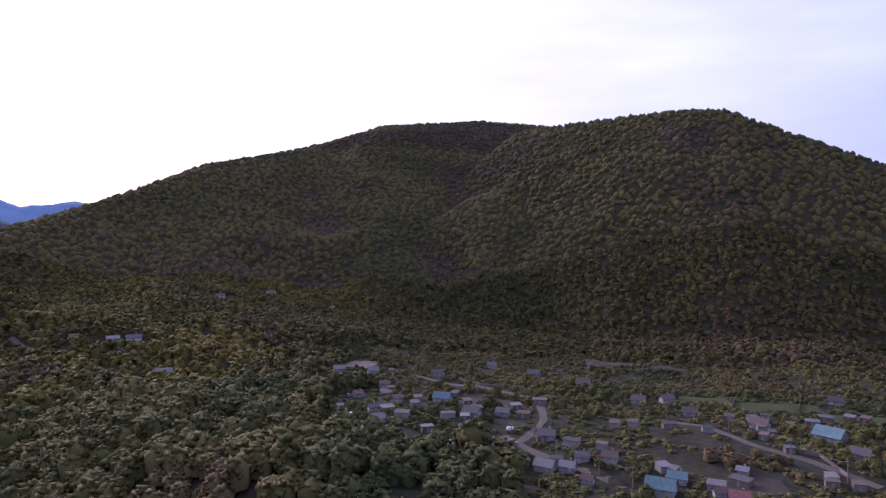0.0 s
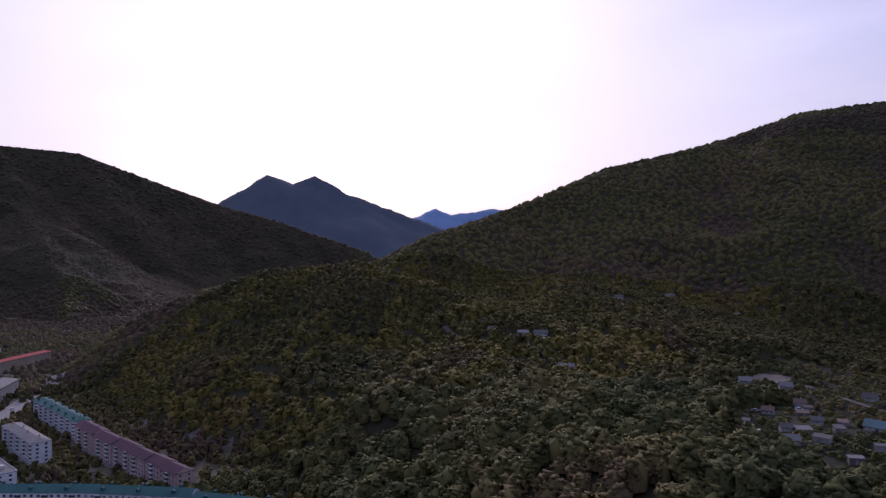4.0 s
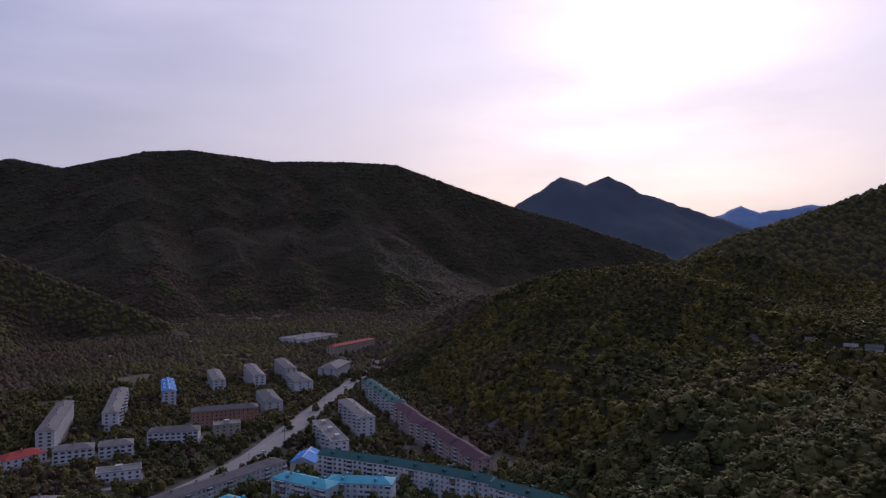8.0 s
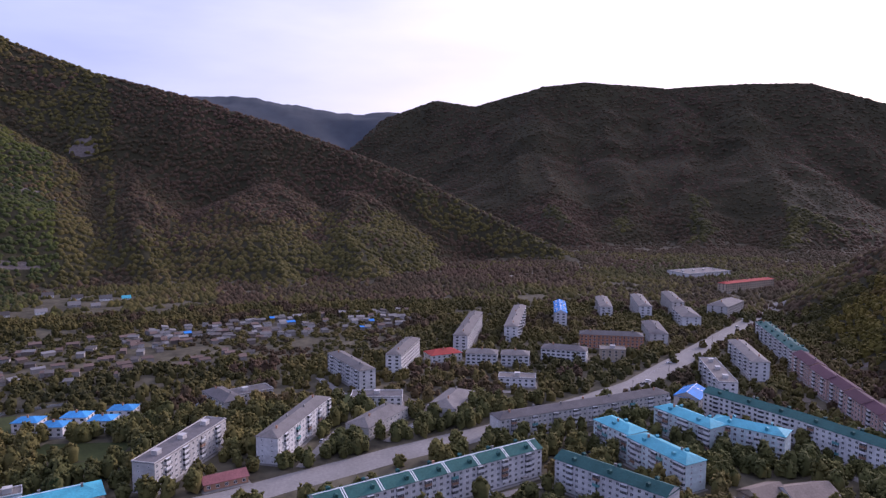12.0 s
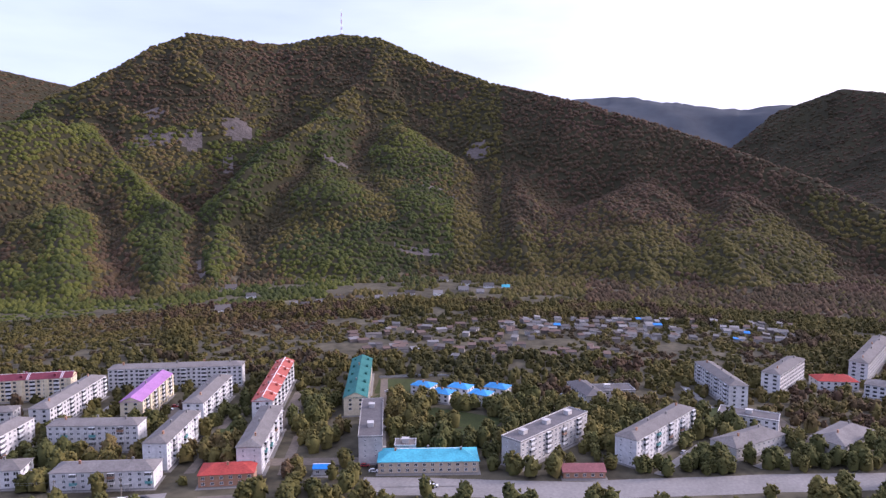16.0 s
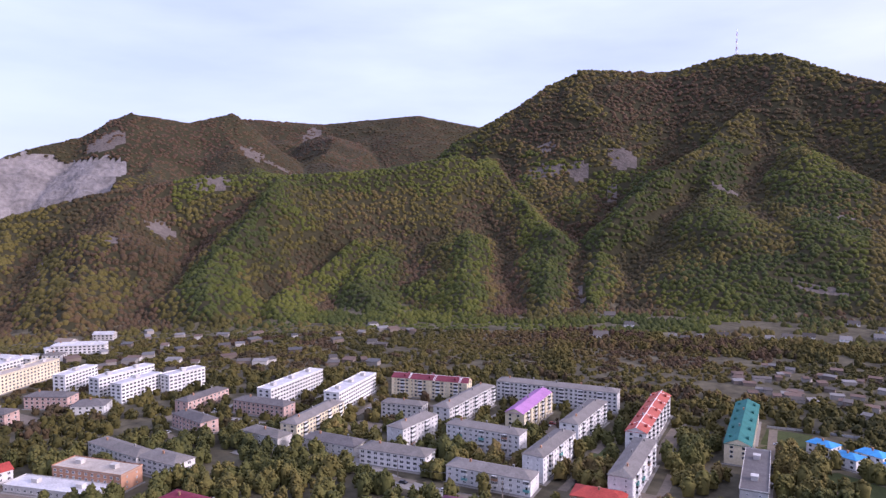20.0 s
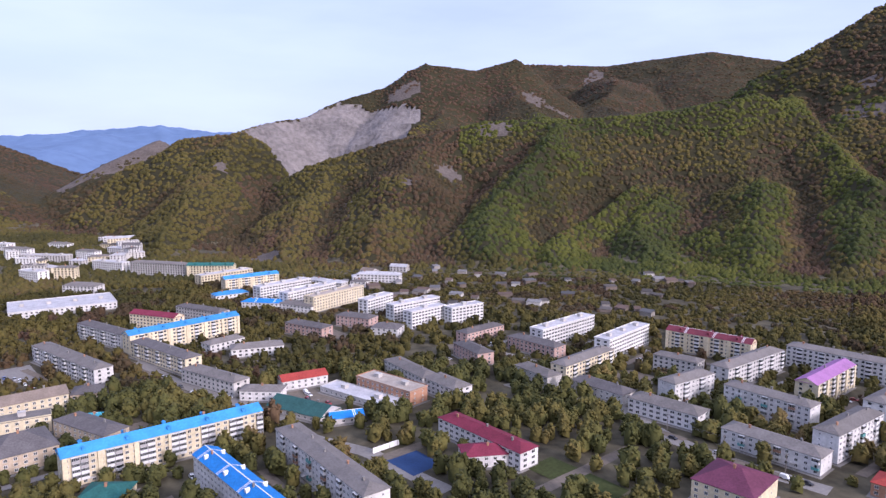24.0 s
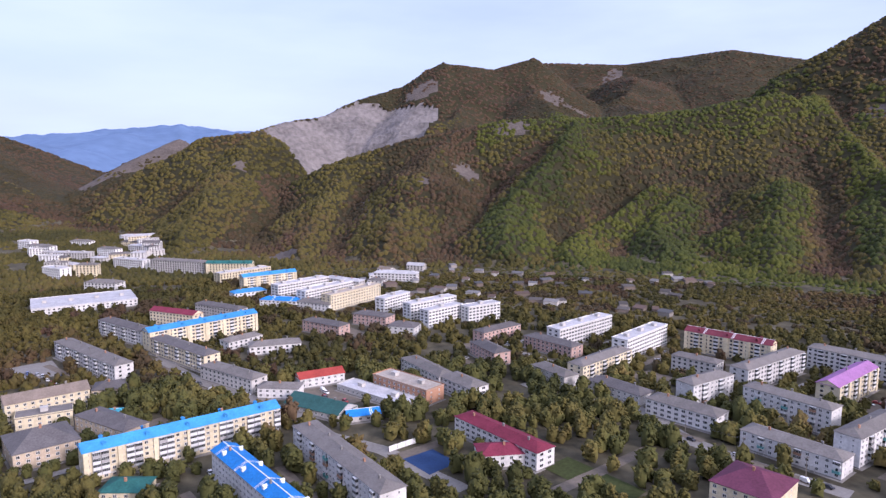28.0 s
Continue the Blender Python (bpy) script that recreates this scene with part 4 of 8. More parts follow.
            if roof == "hip" or k % 2:
                m = Mesher()
                cy = 0.9 if k % 2 else -1.1
                m.box(cx - 0.45, cx + 0.45, cy - 0.3, cy + 0.3, r - abs(cy) * slope - 0.4, r + 0.9), m.box(cx - 0.55, cx + 0.55, cy - 0.4, cy + 0.4, r + 0.9, r + 1.0)
                child("chimney", m.mesh("chimney", [M_PLINTH if k % 3 else M_WALL["brick"]]), top_ob)
        if roof_col.endswith("white") or roof_col in ("cyan", "blue_deep"):
            m = Mesher()
            m.box(-X + inset, X - inset, -0.18, 0.18, r - 0.05, r + 0.06)
            child("ridge_cap", m.mesh("ridge_cap", [M_WHITE]), top_ob)
    # windows and balconies
    cols = max(2, int((length - 1.2) / (3.0 if storeys > 3 else 3.4)))
    wide = style == "plain" and storeys >= 3 and wall in ("white", "bright")
    hidden = Mesher()
    to_eye = Vector((-x, -y))
    for name, ang, half, n, dist in (("front", 0.0, a, cols, b), ("back", math.pi, a, cols, b), ("end", math.pi / 2, b, 2, a), ("end", -math.pi / 2, b, 2, a)):
        turn_m = Matrix.Rotation(ang, 4, "Z")
        normal = (Matrix.Rotation(yaw + ang, 2) @ Vector((0, -1)))
        seen = normal.dot(to_eye.normalized()) > 0.05
        for s in range(storeys):
            zc = 1.2 + STOREY * s
            row = Mesher()
            if name == "end" and storeys >= 4 and s == 0 and wall != "white":
                continue
            for c in range(n):
                cx = -half + (c + 0.5) * 2 * half / n
                if name == "end":
                    cx = (-0.45, 0.45)[c] * half
                place = turn_m @ Matrix.Translation((cx, -dist, zc))
                if seen and far < 385:
                    if style == "balcony" and name == "front" and s > 0 and c % 4 in ((1, 2) if wall in ("cream", "ice") else (2,)):
                        child("balcony", BALCONIES[rnd.choice((0, 0, 1, 2, 3, 4, 5, 5) if wall != "cream" else (0, 0, 5, 2))], base, turn_m @ Matrix.Translation((cx, -dist, zc - 0.75)))
                    else:
                        child("window", WIDE if wide else WINDOW if name != "end" else SMALL, base, place)
                elif seen and far < 700 and style == "balcony" and name == "front" and s > 0 and c % 4 == 2:
                    add_balcony(row, place)
                elif seen and far < 700:
                    add_pane(row, place, 1.15 if wide else 0.85)
                else:
                    q = [place @ Vector(p) for p in ((-0.75, -0.03, 0), (0.75, -0.03, 0), (0.75, -0.03, 1.5), (-0.75, -0.03, 1.5))]
                    hidden.face([tuple(p) for p in q])
            if row.f:
                child("glazing", row.mesh("glazing", [M_FRAME, M_GLASS, M_BALCONY[0]]), base)["kind"] = "stuff"
    if hidden.f:
        child("rear_glazing", hidden.mesh("rear_glazing", [M_GLASS]), base)["kind"] = "stuff"
    if style == "balcony" and far < 450:
        for k in range(max(1, int(length / 18))):
            cx = -a + (k + 0.5) * length / max(1, int(length / 18))
            m = Mesher()
            m.box(cx - 1.1, cx + 1.1, -b - 1.6, -b - 0.01, 2.75, 2.9), m.box(cx - 1.1, cx - 0.95, -b - 1.6, -b - 1.45, 0, 2.75), m.box(cx + 0.95, cx + 1.1, -b - 1.6, -b - 1.45, 0, 2.75)
            child("entrance_canopy", m.mesh("entrance_canopy", [M_CONCRETE]), base)
    return base


block(74.8, -295.2, -150.7, 81.5, 10.8, 5, "gable", "blue", "cream", "balcony")
block(35.3, -240.6, -57.3, 69.9, 9.9, 5, "gable", "blue_deep", "white", "balcony")
block(6.5, -258.7, 118.4, 73.4, 10.8, 5, "hip", "grey", "white", "balcony")
block(-61.8, -283.7, 122.4, 51.3, 10.8, 3, "hip", "maroon", "white", "plain")
block(-59.7, -270.8, -178.4, 22.4, 12.6, 2, "hip", "maroon", "white", "plain")
block(-145.5, -226.4, 127.1, 22.9, 24, 3, "hip", "magenta", "cream", "plain")
block(-157, -303.4, 126.9, 36.1, 12.6, 3, "hip", "grey", "white", "plain")
block(-182.6, -257.1, 122.4, 41.8, 11.7, 3, "hip", "grey", "white", "balcony")
block(-219.9, -259.9, -152.2, 42.9, 10.8, 5, "hip", "grey", "white", "balcony")
block(-256, -321.9, -147.9, 51.5, 10.8, 5, "gable", "violet", "cream", "balcony")
block(-270.6, -290, -151.6, 51.3, 10.8, 5, "hip", "grey", "white", "balcony")
block(-295.5, -343, 125.3, 79.6, 10.8, 5, "hip", "grey", "white", "balcony")
block(-301.6, -269.7, -147.9, 80.4, 10.8, 5, "gable", "redwhite", "white", "balcony")
block(-240.8, -224.5, -148.6, 55, 10.8, 5, "hip", "grey", "white", "balcony")
block(-206.7, -296.6, 120.4, 42.2, 10.8, 5, "hip", "grey", "white", "balcony")
block(-230.8, -353.4, -151.5, 59.1, 10.8, 5, "hip", "grey", "white", "balcony")
block(-179.2, -327.3, -155, 32.3, 10.8, 5, "hip", "grey", "white", "balcony")
block(-195.5, -367.5, 129.1, 26.8, 9.9, 4, "hip", "grey", "pale", "plain")
block(-234.2, -401, 130.2, 53.9, 10.8, 5, "gable", "maroonwhite", "cream", "balcony")
block(-209.3, -214.4, 125.6, 22.7, 12.6, 2, "hip", "red", "brick", "plain")
block(-336.2, -234.3, -148.3, 81.7, 12.6, 4, "gable", "green", "cream", "plain")
block(-274.9, -184.5, -147.5, 53.9, 10.8, 5, "flat", "greydark", "pale", "balcony")
block(-262.3, -145.7, 120, 44.2, 15.3, 2, "hip", "cyan", "beige", "plain")
block(-264.2, -158.7, 119, 9.4, 8.1, 3, "flat", "grey", "white", "plain")
block(-234.3, -183.3, 119, 7.5, 5.4, 1, "gable", "blue_deep", "pale", "plain")
block(-354.8, -199.8, 91.5, 12.9, 9.9, 2, "hip", "blue", "white", "plain")
block(-347.8, -183.2, 91.5, 12, 9.9, 2, "hip", "blue", "white", "plain")
block(-362, -178.6, 91.5, 13, 9.9, 2, "hip", "blue", "white", "plain")
block(-356.3, -162.6, 91.5, 12.1, 9.9, 2, "hip", "blue", "white", "plain")
block(-372.3, -158.9, 91.5, 13.5, 9.9, 2, "hip", "blue", "white", "plain")
block(-305.8, -105.1, 164.2, 54.7, 10.8, 5, "flat", "greydark", "pale", "balcony")
block(-335.4, -59.4, 164.6, 60.9, 10.8, 5, "hip", "grey", "white", "balcony")
block(-438.3, -41.7, 28.8, 51.7, 10.8, 5, "hip", "grey", "white", "balcony")
block(-475.8, -8.1, 165.3, 50.4, 10.8, 5, "hip", "grey", "white", "plain")
block(-551.8, 44, 167.5, 93.2, 10.8, 5, "hip", "grey", "white", "plain")
block(-581.3, 86.7, 166.9, 94, 10.8, 5, "hip", "grey", "white", "balcony")
block(-476.2, 47.3, 79.6, 21.9, 12.6, 3, "hip", "grey", "white", "plain")
block(-472, 70.3, 79.6, 19.5, 12.6, 3, "hip", "grey", "white", "plain")
block(-486.2, 19.9, 111.9, 23.7, 14.4, 2, "hip", "red", "white", "plain")
block(-484.9, 108, 69.5, 31.9, 13.5, 3, "hip", "greydark", "white", "plain")
block(-517.8, 151.4, 76.4, 47.3, 12.6, 4, "hip", "greydark", "orange", "plain")
block(-482.4, 142.2, 79.6, 17.5, 10.8, 3, "flat", "grey", "beige", "plain")
block(-618.2, 132.8, -10.4, 55.9, 10.4, 5, "gable", "blue_deep", "white", "plain")
block(-657.7, 184, -10.4, 58.7, 11.3, 4, "hip", "grey", "white", "plain")
block(-650.3, 218, -10.4, 67.1, 11.2, 5, "hip", "grey", "white", "plain")
block(-550.6, 196.7, -10.4, 48.5, 13.8, 3, "hip", "greydark", "pale", "plain")
block(-667.9, 255.7, -10.5, 61, 11.2, 5, "hip", "grey", "pale", "balcony")
block(-601.6, 243.6, -10.4, 45.6, 16.1, 4, "hip", "grey", "white", "balcony")
block(-645.7, 300, 136.2, 45.6, 19, 4, "hip", "grey", "pale", "balcony")
block(-785, 388.1, 115.7, 83.7, 10.8, 4, "hip", "red", "beige", "plain")
block(-909.7, 383.3, 112.6, 73.9, 40, 2, "flat", "grey", "white", "plain")
block(-453.4, 227.2, -11.2, 61.1, 10.8, 5, "hip", "grey", "white", "balcony")
block(-415.6, 189.4, -11.1, 56.3, 10.8, 4, "flat", "grey", "white", "balcony")
block(-497.7, 273.5, -12.8, 95.3, 10.8, 5, "hip", "greendark", "white", "balcony")
block(-428.2, 255.7, -12.1, 31.9, 10.8, 5, "gable", "maroondark", "pinkish", "balcony")
block(-396.2, 248.1, -11.2, 26.4, 10.8, 5, "gable", "maroondark", "pinkish", "balcony")
block(-373.4, 244.7, -11, 23.4, 10.8, 5, "gable", "maroondark", "pinkish", "balcony")
block(-349, 239.1, -10.6, 20.5, 10.8, 5, "gable", "maroondark", "pinkish", "balcony")
block(-331.1, 236.6, -10.5, 18.5, 10.8, 5, "gable", "maroondark", "pinkish", "balcony")
block(-311.7, 232.2, -10.3, 16.6, 10.8, 5, "gable", "maroondark", "pinkish", "balcony")
block(-344.3, 176.6, 31.9, 51.8, 10.8, 5, "gable", "greendark", "white", "balcony")
block(-297.8, 202.3, 25.9, 53.3, 10.8, 5, "gable", "greendark", "white", "balcony")
block(-249.3, 217.8, 16.6, 42.3, 10.8, 5, "gable", "greendark", "white", "balcony")
block(-327, 135.9, 26.2, 35.4, 11.7, 5, "hip", "cyandark", "ice", "balcony")
block(-311.9, 159.1, 48.7, 33.6, 11.7, 5, "hip", "cyandark", "ice", "balcony")
block(-315.5, 97.5, 26.1, 23.4, 11.7, 5, "hip", "cyandark", "ice", "balcony")
block(-286.6, 108.8, 24.6, 35.2, 11.7, 5, "hip", "cyandark", "ice", "balcony")
block(-355.5, 90.1, 111.4, 107.5, 10.8, 4, "hip", "greydark", "pale", "balcony")
block(-267.8, 7.5, 119.5, 103.1, 10.8, 5, "gable", "greenwhite", "white", "balcony")
block(-262.4, 79.4, 42.9, 49.9, 10.8, 5, "gable", "greendark", "white", "balcony")
block(-384.5, 160.6, 142.2, 20.1, 14.3, 2, "gable", "blue_deep", "pale", "plain")
block(-390.4, -22.1, 88.7, 29.2, 12.6, 2, "flat", "greydark", "white", "plain")
block(-354.6, -19.8, 148.6, 36.9, 14.4, 2, "hip", "grey", "pale", "plain")
block(-380.8, 20.9, 155.4, 34.3, 16.2, 2, "hip", "grey", "pale", "plain")
block(-393.3, -110.9, 40.3, 29.3, 12.6, 2, "hip", "greydark", "pale", "plain")
block(-399.5, -100.1, 123.2, 30, 12.6, 2, "flat", "greydark", "pale", "plain")
block(-423.8, 64.5, 79.6, 22.9, 10.8, 2, "flat", "grey", "white", "plain")
block(154.7, -351.2, -148.2, 36.9, 13.5, 4, "gable", "brown", "cream", "plain")
block(147.9, -332.7, -158.3, 23.5, 10.8, 3, "flat", "grey", "cream", "plain")
block(113.5, -319.2, 141.7, 36.9, 12.6, 3, "hip", "greydark", "beige", "plain")
block(136.2, -301, -146.3, 25.1, 26, 3, "hip", "greydark", "beige", "plain")
block(159.5, -425.3, 133.7, 79.7, 10.8, 4, "hip", "grey", "white", "balcony")
block(160.4, -491.7, 137, 54.2, 10.8, 4, "hip", "greydark", "white", "balcony")
block(107.7, -432.5, 133.3, 62.2, 10.8, 4, "hip", "greydark", "cream", "balcony")
block(107.2, -483.7, -142.4, 78.1, 10.8, 5, "gable", "blue", "cream", "balcony")
block(70.3, -385.2, 138, 44.3, 10.8, 3, "hip", "grey", "pale", "plain")
block(41.9, -363, 168.4, 21.9, 10.8, 2, "hip", "grey", "white", "plain")
block(78.3, -464.4, -137.9, 26, 10.8, 2, "hip", "grey", "white", "plain")
block(54.5, -448, -168.3, 32.7, 12.6, 2, "hip", "grey", "white", "plain")
block(22.2, -380.7, -159, 25.7, 10.8, 2, "gable", "red", "white", "plain")
block(-9.5, -353.7, 133.9, 49.5, 12.6, 1, "flat", "white_roof", "pale", "plain")
block(19.5, -338.9, 141.7, 34.5, 16.2, 1, "gable", "greendark", "pale", "plain")
block(-1.2, -325.2, -169.4, 16, 9, 1, "gable", "blue_deep", "pale", "plain")
block(-25.7, -356.6, 131.2, 39.9, 13.5, 3, "flat", "beige_roof", "brick", "plain")
block(-38.7, -379.8, 115.7, 41.9, 10.8, 3, "hip", "grey", "white", "plain")
block(-55.4, -352.7, 120, 26.6, 12.6, 3, "hip", "grey", "white", "plain")
block(-141.1, -378.3, -144, 49.8, 10.8, 4, "hip", "grey", "cream", "balcony")
block(-138.5, -340.6, 121.9, 33.5, 12.6, 2, "hip", "greydark", "pale", "plain")
block(-109.1, -364.5, 116, 27.6, 10.8, 3, "hip", "grey", "pale", "plain")
block(-81.7, -414.1, 110.3, 29.6, 11.7, 3, "hip", "greydark", "pinkish", "plain")
block(-125.4, -423.6, 124.8, 38.8, 11.7, 3, "hip", "greydark", "pinkish", "plain")
block(-95.9, -460.2, -145.9, 36.4, 10.8, 3, "hip", "greydark", "pinkish", "plain")
block(-152.6, -450.3, -144.5, 60, 10.8, 5, "flat", "white_roof", "bright", "plain")
block(-183.1, -419.8, -140.8, 54.4, 10.8, 5, "flat", "white_roof", "bright", "plain")
block(-28.3, -554.4, -132.2, 32.8, 9.9, 5, "flat", "white_roof", "bright", "plain")
block(-56.8, -534.2, -145.9, 47.4, 9.9, 5, "flat", "white_roof", "bright", "plain")
block(-62.6, -507.2, -143.6, 35.4, 9.9, 5, "flat", "white_roof", "bright", "plain")
block(-93.7, -512.6, -152.7, 30.4, 9.9, 5, "flat", "white_roof", "bright", "plain")
block(51.6, -628, -138.6, 56.2, 10.8, 5, "flat", "white_roof", "bright", "plain")
block(27.7, -601.4, -133.6, 57.7, 10.8, 5, "flat", "white_roof", "bright", "plain")
block(4.9, -583, -133.4, 61.1, 10.8, 5, "flat", "beige_roof", "cream", "plain")
block(84.9, -667.7, -150.8, 53.2, 10.8, 5, "gable", "blue", "cream", "balcony")
block(97.4, -623.7, -151.6, 29.6, 12.6, 2, "hip", "blue", "white", "plain")
block(64.7, -584.6, 160.6, 33, 12.6, 2, "hip", "blue_deep", "white", "plain")
block(235.5, -670.8, 161.4, 33, 14.4, 3, "hip", "grey", "white", "plain")
block(229.4, -603.5, -156, 77.5, 45, 2, "flat", "white_roof", "white", "plain")
block(189.2, -762.3, 155.4, 68.3, 10.8, 5, "hip", "grey", "pale", "balcony")
block(132.9, -739.4, 171.6, 47.8, 10.8, 5, "gable", "green", "cream", "balcony")
block(135.5, -526.6, 150, 41.7, 10.8, 4, "gable", "maroon", "cream", "plain")
block(106, -543.7, 143, 46.5, 10.8, 4, "hip", "greydark", "pale", "plain")
block(-38.8, -687.4, 162.5, 44.2, 12.6, 3, "hip", "white_roof", "white", "plain")
block(23.2, -490.4, 139.7, 35.1, 11.7, 3, "hip", "greydark", "pinkish", "plain")
block(-11.7, -510.6, 145.4, 29, 12.6, 3, "hip", "greydark", "pinkish", "plain")
block(-32.9, -484.9, 155.2, 20.2, 14.4, 2, "hip", "greydark", "white", "plain")
block(33.8, -570.1, 144.7, 33.7, 12.6, 2, "hip", "grey", "white", "plain")
block(249.4, -795.9, 148.8, 44.1, 10.8, 4, "flat", "white_roof", "white", "plain")
block(308, -745.9, 146.5, 28.6, 12.6, 4, "flat", "white_roof", "bright", "plain")
block(436, -975.7, 150.7, 22.9, 12.6, 4, "flat", "white_roof", "bright", "plain")
block(392.3, -900.6, -163.2, 16.3, 12.6, 4, "flat", "white_roof", "bright", "plain")
block(347.6, -877, 165.3, 60.4, 12.6, 3, "flat", "white_roof", "pale", "plain")
block(115.1, -707.8, -140.5, 57.1, 12.6, 4, "flat", "white_roof", "cream", "plain")
block(132.7, -374.7, -169.7, 15.4, 14.4, 2, "hip", "greydark", "beige", "plain")
block(88.9, -262, 173.8, 16.7, 12.6, 1, "hip", "green", "cream", "plain")
block(119.4, -343, 179.7, 7.5, 5.4, 1, "hip", "cyan", "white", "plain")
block(-262.9, 141.3, 112.9, 16.5, 12.6, 1, "gable", "brown", "beige", "plain")
block(-262.7, 158.3, 101.7, 21.4, 14.4, 1, "gable", "brown", "pale", "plain")
block(-286.8, -81.8, 119, 18.3, 9, 1, "gable", "dull_red", "brick", "plain")
block(356.9, -852.8, 172.9, 22.1, 10.8, 3, "flat", "white_roof", "bright", "plain")
block(320.4, -1044.4, 176.2, 32.8, 10.8, 3, "hip", "white_roof", "white", "plain")
block(277.6, -747.2, 176.7, 20.8, 10.8, 5, "hip", "grey", "cream", "plain")
block(286, -873.1, -159.4, 25.7, 10.8, 2, "hip", "grey", "cream", "plain")
block(367.5, -864.2, -155.9, 16.1, 10.8, 2, "flat", "white_roof", "white", "plain")
block(302.1, -986.2, 152.9, 41.3, 10.8, 2, "hip", "greydark", "cream", "plain")
block(321.5, -782.3, 176.3, 23.4, 10.8, 4, "flat", "greydark", "pale", "plain")
block(252.2, -883.2, -132.4, 14.1, 10.8, 5, "hip", "greydark", "white", "plain")
block(299.9, -844.6, 162.7, 17.1, 10.8, 2, "hip", "white_roof", "pale", "plain")
block(276.7, -926.6, 150.1, 35.5, 10.8, 3, "hip", "white_roof", "white", "plain")
block(293.5, -1008.1, -154.2, 21.1, 10.8, 2, "gable", "white_roof", "cream", "plain")
block(282.3, -974.9, -149.8, 26.5, 10.8, 4, "flat", "greydark", "bright", "plain")
block(262.3, -922.1, 176.3, 22.6, 10.8, 5, "gable", "greydark", "white", "plain")
block(304.2, -991.7, -162.7, 17.3, 10.8, 5, "hip", "white_roof", "cream", "plain")
block(389.2, -906.3, 150.8, 39.5, 10.8, 5, "hip", "grey", "bright", "plain")
block(249.6, -882.3, -154.9, 23.5, 10.8, 3, "flat", "white_roof", "pale", "plain")
block(303.3, -888.9, 152.1, 29.4, 10.8, 4, "hip", "grey", "bright", "plain")
block(327.8, -1055.9, 146.7, 41.4, 10.8, 2, "flat", "grey", "bright", "plain")
block(262.6, -865, -179.4, 15.7, 10.8, 3, "hip", "white_roof", "white", "plain")
block(378.6, -1006.5, 154.6, 33.5, 10.8, 2, "hip", "grey", "bright", "plain")
block(310.6, -786.1, 150.9, 23.3, 10.8, 3, "hip", "white_roof", "cream", "plain")
block(350.3, -853.2, 166, 26.1, 10.8, 2, "hip", "greydark", "cream", "plain")
block(-49.9, -711.5, 138.1, 21.2, 10.8, 1, "flat", "brown", "pale", "plain")
block(-30.3, -724.6, 136.2, 16.6, 10.8, 2, "gable", "brown", "pale", "plain")
block(-64.4, -745.9, 154.6, 19, 10.8, 2, "gable", "white_roof", "pale", "plain")
block(-19.7, -692.6, -176.1, 16, 10.8, 2, "hip", "white_roof", "white", "plain")
block(36.6, -653.3, -173.3, 10.4, 10.8, 1, "gable", "white_roof", "white", "plain")
block(-18.5, -664.6, 155.1, 15.7, 10.8, 2, "hip", "grey", "white", "plain")
block(74.1, -712.7, 142.3, 17.4, 10.8, 2, "gable", "white_roof", "pale", "plain")
block(-35.5, -720.6, 173.3, 14.3, 10.8, 1, "hip", "white_roof", "white", "plain")
block(5.2, -664.1, 147.7, 21.9, 10.8, 2, "hip", "white_roof", "pale", "plain")
block(20.7, -690.7, 140.5, 24.4, 10.8, 1, "hip", "white_roof", "white", "plain")


# ---- houses and sheds ----
def cottage(x, y, turn, w, d, walls_h, wall_mat, roof_mat, label):
    yaw = radians(turn)
    z0 = float(ground_height(np.array([x]), np.array([y]))[0])
    base = new("cottage")
    base.matrix_basis = Matrix.Translation((x, y, z0)) @ Matrix.Rotation(yaw, 4, "Z")
    tagged(base, label, "house", "village houses")
    take(x, y, yaw, w, d, 5.0 if math.hypot(x, y) > 600 else 1.2)
    a, b, r = w / 2, d / 2, d * 0.38
    m = Mesher()
    m.box(-a, a, -b, b, -1.5, walls_h)
    for s in (-1, 1):
        g = [(s * a, -b, walls_h), (s * a, b, walls_h), (s * a, 0, walls_h + r)]
        m.face(g if s > 0 else g[::-1])
    child("wall", m.mesh("wall", [wall_mat]), base)
    m = Mesher()
    o, t = 0.45, 0.12
    for s in (-1, 1):
        lo, hi = (s * (b + o), walls_h - o * r / b), (0, walls_h + r)
        p = [(-a - o, lo[0], lo[1]), (a + o, lo[0], lo[1]), (a + o, hi[0], hi[1]), (-a - o, hi[0], hi[1])]
        q = [(u, v, k + t) for u, v, k in p]
        m.face(p), m.face(q[::-1])
        for k in range(4):
            m.face([p[k], q[k], q[(k + 1) % 4], p[(k + 1) % 4]])
    top_ob = child("roof", m.mesh("roof", [roof_mat]), base)
    m = Mesher()
    m.box(a * 0.3 - 0.3, a * 0.3 + 0.3, 0.3, 0.9, walls_h + r * 0.5, walls_h + r + 0.7)
    child("chimney", m.mesh("chimney", [M_WALL["brick"]]), top_ob)
    for k in range(max(2, int(w / 2.6))):
        cx = -a + (k + 0.5) * w / max(2, int(w / 2.6))
        child("window", SMALL, base, Matrix.Translation((cx, -b, walls_h * 0.38)))
    for s in (-1, 1):
        child("window", SMALL, base, Matrix.Rotation(s * math.pi / 2, 4, "Z") @ Matrix.Translation((0, -a, walls_h * 0.38)))
    return base


